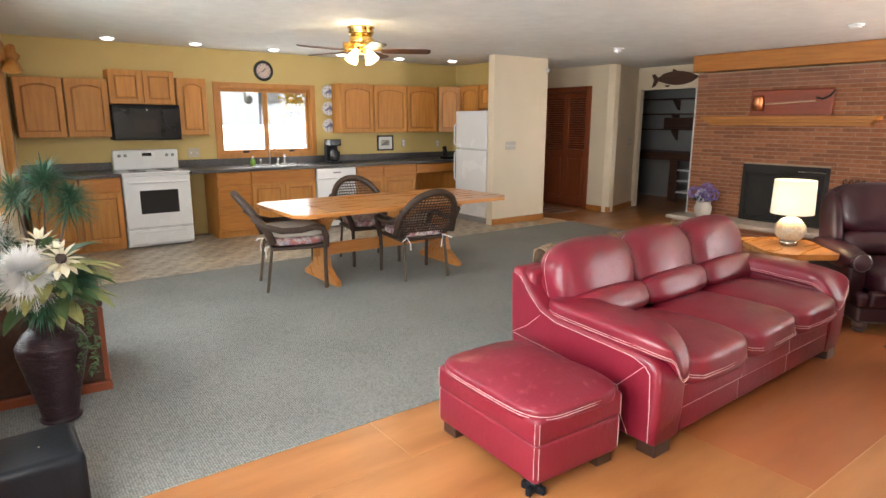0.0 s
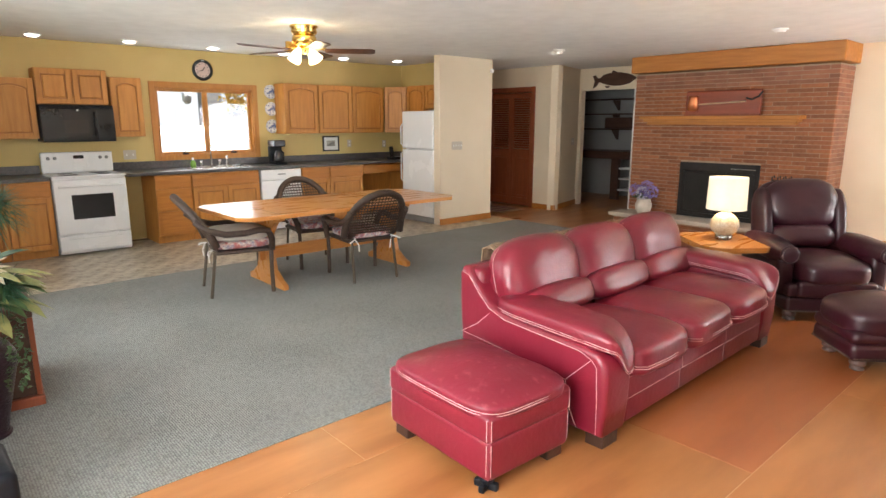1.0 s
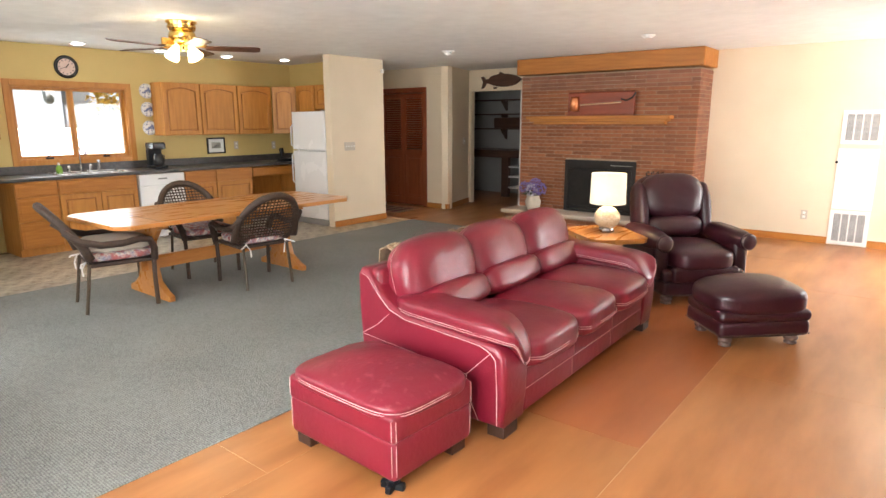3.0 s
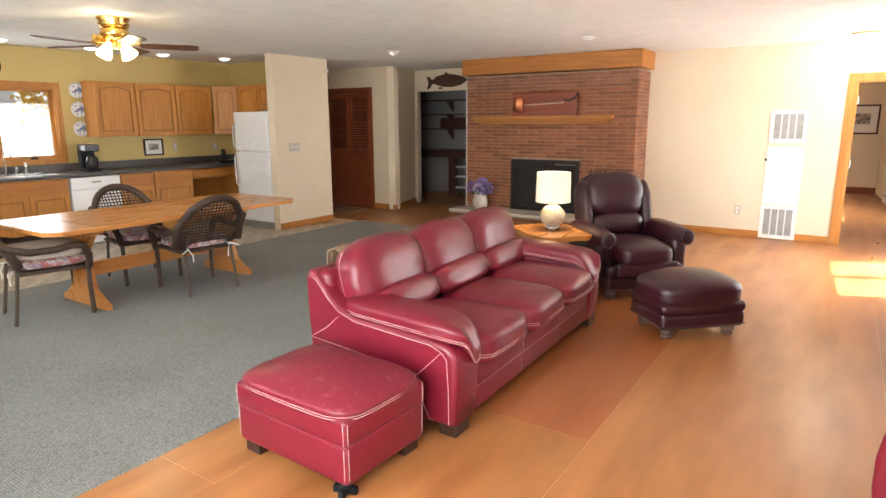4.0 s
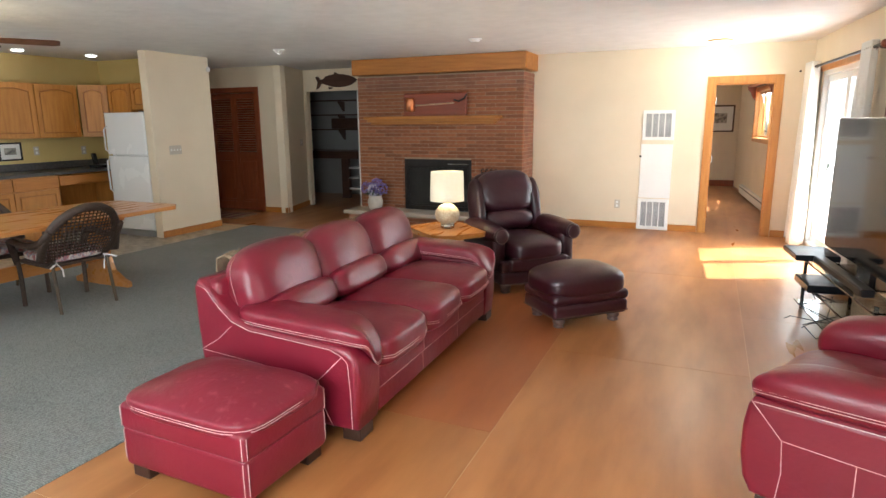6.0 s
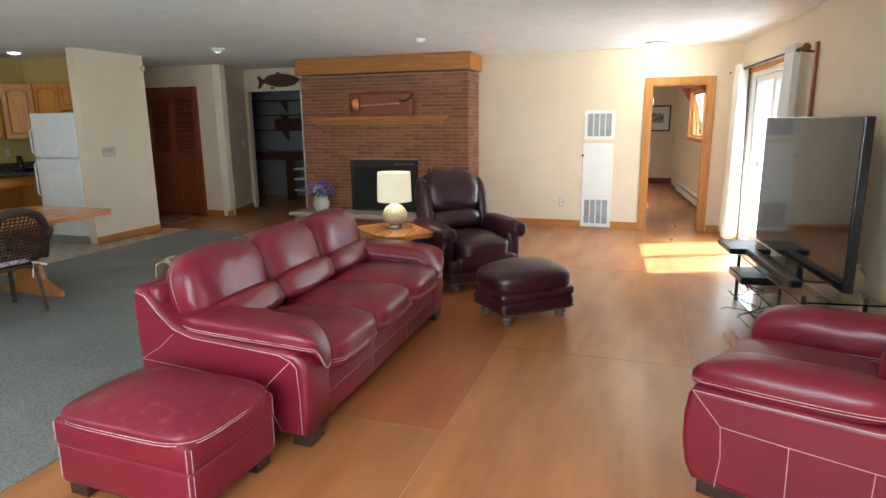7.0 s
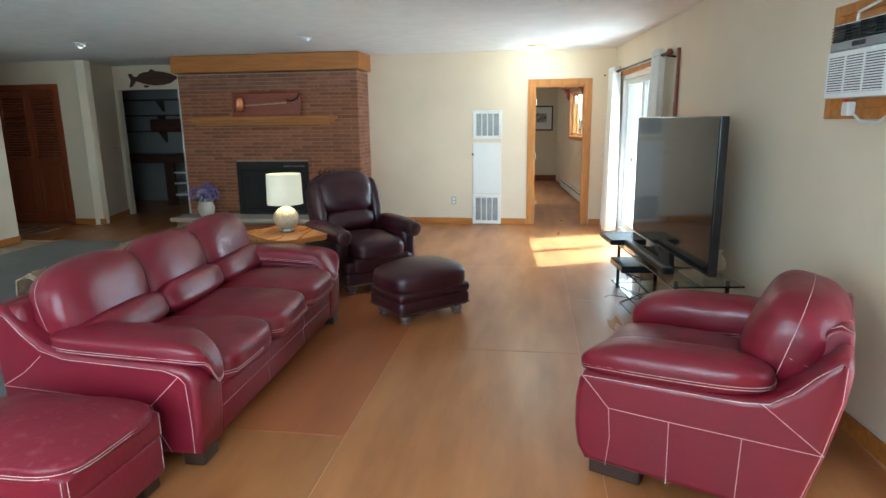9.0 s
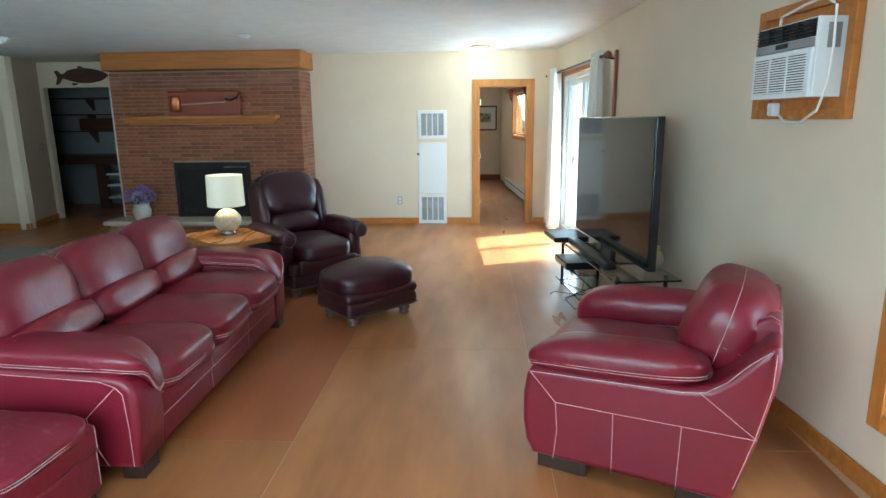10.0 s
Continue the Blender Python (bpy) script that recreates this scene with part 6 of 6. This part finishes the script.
def curtain(y, w_top, w_low, label, folds=7, depth=0.045, seed=0.0):
    t = thing("curtain", on_east(y, 0.0, 0.0), label, "curtain", "patio door curtains")
    bm = bmesh.new()
    nx, nz = 60, 24
    g = []
    for j in range(nz + 1):
        f = j / nz
        z = 2.16 - 2.12 * f
        w = w_top + (w_low - w_top) * f ** 1.3
        row = []
        for i in range(nx + 1):
            u = i / nx
            x = (u - 0.5) * w + 0.02 * f * math.sin(5 * u + seed)
            row.append(bm.verts.new((x, 0.10 + depth * (0.7 + 0.5 * f) * math.sin(2 * math.pi * folds * u + 0.8 * math.sin(3 * f + seed)) + 0.03 * f * math.sin(6 * u + seed), z)))
        g.append(row)
    for a, b in zip(g, g[1:]):
        for i in range(nx):
            bm.faces.new((a[i], a[i + 1], b[i + 1], b[i]))
    cl = part("cloth", bm, "linen", t, smooth=True)
    so = cl.modifiers.new("thickness", 'SOLIDIFY')
    so.thickness = 0.004
    for k in range(folds):
        x = (k + 0.5) / folds * w_top - w_top / 2
        part("grommet", moved(lathe([(0.024, -0.006), (0.03, -0.006), (0.03, 0.006), (0.024, 0.006)], 14), Matrix.Translation((x, 0.10, 2.10)) @ Matrix.Rotation(radians(90), 4, 'Y')), "steel", t)
    return t


curtain(8.46, 0.34, 0.60, "cream linen curtain gathered at the door's far side", 6, 0.075, seed=0.4)
curtain(6.42, 0.30, 0.42, "cream linen curtain gathered at the door's near side", 6, seed=2.0)
out_plug = thing("door_stop", pose(0.955, 8.868, 2.09), "small dark peg high on the wall", "peg")
part("peg", moved(lathe([(0.012, 0), (0.012, 0.02), (0.005, 0.025)], 10), RX), "iron", out_plug)

# air conditioner on its plywood panel
acm = on_east(2.69)
acp = thing("plywood_panel", acm @ Matrix.Translation((0, 0, 1.50)), "stained plywood panel with a raised frame", "panel")
part("board", boxes((0.02, 0.002, 0.02, 0.74, 0.018, 0.525)), "oak_y", acp)
part("frame", boxes((0, 0.002, 0, 0.05, 0.04, 0.54), (0.705, 0.002, 0, 0.757, 0.04, 0.54), (0.05, 0.002, 0, 0.705, 0.04, 0.05), (0.05, 0.002, 0.49, 0.705, 0.04, 0.54), bevel=0.004), "oak_y", acp)
ac = thing("air_conditioner", acm @ Matrix.Translation((0.07, 0.018, 1.595)) @ Matrix.Diagonal((0.97, 1, 0.92, 1)), "white window air conditioner set in the panel", "air conditioner")
part("case", boxes((0, 0, 0, 0.48, 0.13, 0.36), bevel=0.006), "white", ac)
face = part("front_panel", boxes((0, 0.13, 0, 0.48, 0.150, 0.225), bevel=0.006), "white", ac)
part("control_strip", boxes((0.01, 0.13, 0.228, 0.47, 0.146, 0.268), bevel=0.003), "grey", ac)
part("label_plate", boxes((0.19, 0.146, 0.24, 0.29, 0.148, 0.262)), "black", ac)
part("outlet_recess", boxes((0.01, 0.13, 0.272, 0.47, 0.136, 0.352)), "black", ac)
for k in range(5):
    part("slat", boxes((0.012, 0.134, 0.278 + k * 0.015, 0.468, 0.147, 0.283 + k * 0.015)), "blackmat", ac)
for k in range(3):
    part("divider", boxes((0.12 + k * 0.115, 0.134, 0.275, 0.128 + k * 0.115, 0.149, 0.35)), "blackmat", ac)
part("intake", boxes((0.03, 0.149, 0.025, 0.45, 0.1515, 0.205)), "blackmat", face)
for k in range(15):
    part("slat", boxes((0.028, 0.150, 0.026 + k * 0.0122, 0.452, 0.156, 0.0335 + k * 0.0122)), "white", face)
for k in (0.165, 0.31):
    part("rib", boxes((k, 0.150, 0.025, k + 0.008, 0.1565, 0.205)), "white", face)
part("side_plate", boxes((-0.003, 0.03, 0.22, 0.001, 0.085, 0.33)), "grey", ac)
cord = thing("power_cord", acm @ Matrix.Translation((0.06, 0.05, 1.60)), "white power cord looped round the air conditioner", "cord")
cpts = []
CORD = [(0.45, 0.02, 0.30), (0.40, 0.04, 0.375), (0.20, 0.05, 0.40), (0.04, 0.06, 0.405), (-0.035, 0.06, 0.36), (-0.045, 0.06, 0.20), (-0.03, 0.06, 0.04), (0.05, 0.04, -0.06), (0.20, 0.02, -0.115),
        (0.36, 0.0, -0.11), (0.45, 0.0, -0.06)]
for a, b in zip(CORD, CORD[1:]):
    for i in range(4):
        cpts.append(Vector(a).lerp(Vector(b), i / 4))
part("cable", tube(cpts, 0.006, 6), "whitepaint", cord)
part("plug", boxes((0.42, -0.01, -0.085, 0.475, 0.03, -0.02), bevel=0.008), "whitepaint", cord)
part("tag", boxes((0.482, 0.0, -0.05, 0.505, 0.004, -0.005)), mat("red_tag", (0.6, 0.03, 0.03), None, 5, 0.5), cord)

window_unit("window_3", Matrix.Translation((east_x(1.337), 1.337, 0.36)) @ Matrix.Rotation(math.atan2(1.0, -0.0765), 4, 'Z') @ Matrix.Diagonal((1, -1, 1, 1)), 0.95, 0.94, 0.075, 1,
            "oak-trimmed picture window beside the armchair")
# windows of the front wall
SA = math.atan2(-0.079, 1.0)
for i, (u, w, z, h, n) in enumerate(((0.75, 1.25, 0.85, 1.2, 1), (2.8, 2.3, 0.45, 1.65, 2), (6.3, 2.3, 0.45, 1.65, 2))):
    m = Matrix.Translation((SX, SY, 0)) @ Matrix.Rotation(SA, 4, 'Z') @ Matrix.Translation((u, 0, z)) @ Matrix.Diagonal((1, -1, 1, 1))
    window_unit("window_%d" % (i + 4), m, w, h, 0.07, n, "oak-trimmed window in the front wall")
vl = thing("window_valance", Matrix.Translation((SX, SY, 0)) @ Matrix.Rotation(SA, 4, 'Z') @ Matrix.Translation((0.62, 0.0, 2.08)), "carved golden wooden window valance", "valance")
part("board", boxes((0, 0.002, 0.02, 1.5, 0.05, 0.20), bevel=0.01), "oak_x", vl)
part("scroll", moved(pillow(0.10, 0.14, 0.26, 2.4, 0, 0.03, 10, 2.0, 18), Matrix.Translation((0.05, 0.09, 0.06))), "oak", vl, smooth=True)
part("bell", moved(lathe([(0.03, 0), (0.09, 0.02), (0.07, 0.10), (0.03, 0.16)], 16), Matrix.Translation((0.20, 0.10, -0.10))), "oak", vl, smooth=True)

# ---- plant corner ----
trk = thing("wooden_chest", pose(-4.08, 0.14, 0, 0, 0, -4.5), "dark brown wooden chest on a plinth", "chest")
part("plinth", boxes((-0.33, -0.29, 0, 0.33, 0.29, 0.06), bevel=0.008), "cedar", trk)
part("body", boxes((-0.31, -0.27, 0.06, 0.31, 0.27, 0.50), bevel=0.01), "darkwood", trk)
part("lid", boxes((-0.325, -0.285, 0.50, 0.325, 0.285, 0.56), bevel=0.012), "darkwood", trk)
for x in (-0.29, 0.29):
    part("corner_post", boxes((x - 0.025, 0.255, 0.06, x + 0.025, 0.282, 0.50), bevel=0.004), "cedar", trk)
VX, VY = -3.50, 0.13
vase = thing("floor_vase", pose(VX, VY, 0.008), "tall ribbed purple-brown floor vase", "vase")
vmat = mat("purple_brown_glaze", (0.018, 0.008, 0.014), (0.036, 0.018, 0.021), 9, 0.30, 0.5, fine=45, stretch=(1, 1, 4), spec=0.3, worn=((0.07, 0.045, 0.05), 14, 0.66))
prof = [(0.085, 0), (0.092, 0.012), (0.085, 0.03), (0.095, 0.10), (0.13, 0.25), (0.155, 0.36), (0.158, 0.41), (0.13, 0.46), (0.085, 0.50), (0.078, 0.54), (0.095, 0.58), (0.105, 0.59)]
fp = []
for (r0, z0), (r1, z1) in zip(prof, prof[1:]):
    n = max(int((z1 - z0) / 0.008), 1)
    for i in range(n):
        f = i / n
        fp.append((r0 + (r1 - r0) * f + 0.0018 * (i % 2), z0 + (z1 - z0) * f))
part("body", lathe(fp, 36), vmat, vase, smooth=True)
part("rim", lathe([(0.098, 0.578), (0.108, 0.588), (0.108, 0.598), (0.09, 0.60), (0.08, 0.575)], 36), vmat, vase, smooth=True)
part("foot_ring", lathe([(0.09, 0), (0.097, 0.006), (0.097, 0.016), (0.088, 0.022)], 36), vmat, vase, smooth=True)

arr = thing("flower_arrangement", pose(VX, VY, 0.57), "artificial white and cream flowers with pine sprigs", "flowers")
rnd = random.Random(21)
green = mat("deep_green_leaf", (0.05, 0.10, 0.035), (0.09, 0.14, 0.05), 10, 0.45)
needle = mat("blue_green_needles", (0.030, 0.105, 0.055), (0.060, 0.15, 0.075), 10, 0.5)
olive = mat("yellow_green_leaf_big", (0.30, 0.29, 0.10), (0.18, 0.20, 0.07), 12, 0.5)
fluff = mat("white_fluff", (0.95, 0.95, 0.94), (0.92, 0.91, 0.89), 30, 0.9)
creamp = mat("cream_petal", (0.84, 0.80, 0.66), (0.76, 0.68, 0.46), 12, 0.6)
twig = mat("twig_bark", (0.12, 0.07, 0.05), None, 20, 0.8)
RIGHT = Vector((0.595, 0.804, 0))       # along the room, away from the window wall
NEAR = Vector((0.96, -0.27, 0))


def sprig(base, tip, spread, n=70, length=0.14):
    """A pine sprig: a twig that ends in a burst of needles."""
    n = int(n * 4.2)
    mid = Vector(base).lerp(Vector(tip), 0.55) + Vector((0, 0, 0.03))
    part("twig", tube([base, mid, tip], 0.006, 5), twig, arr)
    bm = bmesh.new()
    ax = (Vector(tip) - mid).normalized()
    for i in range(n):
        c = Vector(tip) - ax * rnd.uniform(0, 0.10)
        d = (ax * 0.55 + rdir(rnd, 0.0) * spread).normalized()
        blade(bm, c, d, 1.05 * length * rnd.uniform(0.7, 1.2), 0.0050, 0.30, n=2)
    part("pine_needles", bm, needle, arr)


def at(r, n, z):
    return RIGHT * r + NEAR * n + Vector((0, 0, z))


sprig((0, 0, 0), at(0.05, -0.10, 0.68), 0.9, 120, 0.17)
sprig((0, 0, 0), at(0.16, -0.16, 0.58), 0.9, 110, 0.17)
sprig((0, 0, 0), at(-0.12, -0.10, 0.62), 0.9, 90, 0.15)
sprig((0, 0, 0), at(0.20, 0.02, 0.22), 0.9, 90, 0.14)
sprig((0, 0, 0), at(0.02, 0.13, 0.10), 0.9, 110, 0.13)
sprig((0, 0, 0), at(-0.20, 0.0, 0.40), 0.9, 70, 0.13)
for cx, cn, cz, r, k in ((-0.03, 0.14, 0.24, 0.155, 2600), (-0.24, 0.0, 0.42, 0.12, 1200)):
    bm = bmesh.new()
    c = at(cx, cn, cz)
    for i in range(k):
        d = rdir(rnd, 0.1)
        blade(bm, c + d * r * 0.25, d + rdir(rnd, 0) * 0.5, r * rnd.uniform(0.5, 1.0), 0.006, 0.15, n=2)
    part("fluffy_bloom", bm, fluff, arr, "white fluffy bloom")
for cx, cn, cz, s in ((0.13, 0.10, 0.30, 1.0), (0.02, 0.02, 0.36, 0.9), (-0.12, 0.12, 0.12, 0.8)):
    bm = bmesh.new()
    c = at(cx, cn, cz)
    ax = (NEAR * 0.8 + Vector((0, 0, 0.45)) + RIGHT * 0.1).normalized()
    u = ax.cross(Vector((0, 0, 1))).normalized()
    w = ax.cross(u)
    for i in range(14):
        a = 2 * math.pi * i / 14
        blade(bm, c, u * math.cos(a) + w * math.sin(a) + ax * (0.15 if i % 2 else 0.35), 0.105 * s, 0.045 * s, 0.05)
    fl = part("sunflower", bm, creamp, arr, "cream sunflower with a dark eye")
    eye = pillow(0.05 * s, 0.05 * s, 0.03 * s, 2.2, 0, 0.004, 6, 1.0, 60)
    part("flower_eye", moved(eye, Matrix.Translation(c + ax * 0.02) @ ax.to_track_quat('Z', 'Y').to_matrix().to_4x4()), "foot", fl, smooth=True)
for k, mt in ((50, green), (40, olive)):
    bm = bmesh.new()
    for i in range(k):
        d = (RIGHT * rnd.uniform(-1, 1) + NEAR * rnd.uniform(-0.7, 1.0) + Vector((0, 0, rnd.uniform(-0.1, 0.8)))).normalized()
        blade(bm, d * 0.08 + Vector((0, 0, 0.08 + 0.12 * rnd.random())), d, rnd.uniform(0.16, 0.30), rnd.uniform(0.07, 0.11), 0.35, n=6)
    part("leaves", bm, mt, arr)
bm = bmesh.new()
for i in range(3):
    blade(bm, at(0.06, 0.05, 0.25), RIGHT * (0.8 + 0.3 * i) + NEAR * (0.5 - 0.4 * i) + Vector((0, 0, 0.35)), 0.34, 0.06, 0.3, n=7)
part("long_leaves", bm, olive, arr)
bm = bmesh.new()
for s in range(3):
    p = at(0.17 + 0.02 * s, 0.04 - 0.02 * s, 0.06)
    for i in range(40):
        p = p + Vector((rnd.uniform(-0.008, 0.008), rnd.uniform(-0.008, 0.008), -0.0095))
        blade(bm, p, rdir(rnd, 0.1), 0.030, 0.022, 0.3, n=2)
part("trailing_ivy", bm, green, arr)
part("stems", joined(*[tube([(0, 0, -0.12), at(rnd.uniform(-0.04, 0.04), rnd.uniform(-0.04, 0.04), 0.02), at(rnd.uniform(-0.12, 0.14), rnd.uniform(-0.02, 0.1), 0.26)], 0.005, 5) for i in range(7)]), twig, arr)

sub = thing("subwoofer", pose(-2.59, -0.01, 0.008, 0, 0, 2), "black subwoofer box with rounded edges on the carpet", "speaker")
part("cabinet", boxes((-0.17, -0.155, 0.015, 0.17, 0.155, 0.305), bevel=0.035, seg=4), "blackmat", sub, smooth=True)
part("indicator", moved(lathe([(0.006, 0), (0.005, 0.003)], 10), Matrix.Translation((0.02, 0.02, 0.3045))), "steel", sub)
for x in (-0.12, 0.12):
    for y in (-0.11, 0.11):
        part("foot", moved(lathe([(0.02, 0), (0.02, 0.02)], 12), Matrix.Translation((x, y, 0))), "black", sub)

# ---- pieces of the floors and the brickwork ----
def sheet_piece(x0, y0, x1, y1):
    ob = part("plywood_sheet", boxes((x0 + 0.0014, y0 + 0.0014, -0.015, x1 - 0.0014, y1 - 0.0014, 0.0)), "ply_dark" if -2.2 < x0 < -1.0 and 2.0 < y0 < 3.0 else "ply", floor)
    return ob


for i in range(4):
    for j in range(8):
        x0, y0 = -3.335 + i * 1.22, -2.26 + j * 2.44 - (1.22 if i % 2 == 0 else 0)
        xa, xb, ya, yb = max(x0, -2.522), min(x0 + 1.22, 1.95), max(y0, -1.0), min(y0 + 2.44, 15.45)
        if xb - xa > 0.05 and yb - ya > 0.05:
            sheet_piece(xa, ya, xb, yb)
for i in range(7):
    for j in range(2):
        x0, y0 = -9.9 + i * 1.22, 7.13 + j * 2.44
        xb = min(x0 + 1.22, -2.525)
        if xb - x0 > 0.05:
            sheet_piece(x0, y0, xb, min(y0 + 2.44, 11.2))

vin = structure("vinyl_floor", boxes((SX, 0.0, -0.022, -6.305, 6.62, -0.008)), mat("vinyl_joint", (0.20, 0.16, 0.12), None, 8, 0.7), "mottled stone-pattern vinyl kitchen floor")
tile_me = None
for i in range(8):
    for j in range(22):
        x0, y0 = -8.705 + i * 0.30, 0.0 + j * 0.30
        if x0 < SX - 0.02:
            continue
        if tile_me is None:
            t0 = part("tile", boxes((0.001, 0.001, -0.006, 0.299, 0.299, 0.0)), "vinyl", vin)
            tile_me = t0.data
            t0.location = (x0, y0, 0)
        else:
            t1 = new("tile", tile_me)
            t1.parent = vin
            t1.location = (x0, y0, 0)

BH, BG = 0.0445, 0.0075
brick_me, rest = None, []
rnd = random.Random(4)
z, row, count = 0.003, 0, 0
while z + BH < 2.20:
    x = CX0 - (0.15 if row % 2 else 0.0)
    while x < CX1 - 0.01:
        w = 0.292
        a, b = max(x, CX0), min(x + w, CX1)
        x += w + BG
        segs = [(a, b)]
        if FZ0 - BH < z < FZ1:
            segs = [(a, min(b, FX0)), (max(a, FX1), b)]
        if z < 0.19:
            continue
        for a2, b2 in segs:
            if b2 - a2 < 0.02:
                continue
            if 0.2 < z < 1.95 and count < 300:
                if brick_me is None:
                    ob = part("brick", boxes((0, 0, 0, 1, 0.05, BH)), "brick", chim)
                    brick_me = ob.data
                else:
                    ob = new("brick", brick_me)
                    ob.parent = chim
                ob.location = (a2, CY + rnd.uniform(-0.002, 0.002), z)
                ob.scale = (b2 - a2, 1, 1)
                count += 1
            else:
                rest.append((a2, CY + rnd.uniform(-0.002, 0.002), z, b2, CY + 0.05, z + BH))
    # the side towards the room
    for y0, y1 in (((CY + 0.05, CY + 0.262), (CY + 0.27, 8.869)) if row % 2 else ((CY + 0.05, CY + 0.11), (CY + 0.118, CY + 0.41), (CY + 0.418, 8.869))):
        rest.append((CX1 - 0.03, y0, z, CX1 + rnd.uniform(-0.001, 0.002), y1, z + BH))
    z += BH + BG
    row += 1
bm_mat = mat("brown_red_brick_rest", (0.30, 0.125, 0.065), (0.20, 0.08, 0.045), 7.0, 0.75, 0.5, fine=70)
nt = bm_mat.node_tree
geo = nt.nodes.new("ShaderNodeNewGeometry")
vr = nt.nodes.new("ShaderNodeMapRange")
vr.inputs[3].default_value, vr.inputs[4].default_value = 0.75, 1.25
hsv = nt.nodes.new("ShaderNodeHueSaturation")
src = nt.nodes["Principled BSDF"].inputs["Base Color"].links[0].from_socket
nt.links.new(geo.outputs["Random Per Island"], vr.inputs[0])
nt.links.new(vr.outputs[0], hsv.inputs["Value"])
nt.links.new(src, hsv.inputs["Color"])
nt.links.new(hsv.outputs[0], nt.nodes["Principled BSDF"].inputs["Base Color"])
tagged(part("brickwork", boxes(*rest), bm_mat, chim), kind="stuff")
hb_rest = []
for k in range(2):
    z = 0.02 + k * 0.055
    x = CX0 + 0.01 - (0.15 if k else 0)
    while x < CX1 - 0.04:
        a, b = max(x, CX0 + 0.01), min(x + 0.29, CX1 - 0.02)
        ob = part("brick", boxes((a, 7.908, z, b, 7.95, z + 0.047)), "brick", hearth)
        x += 0.298
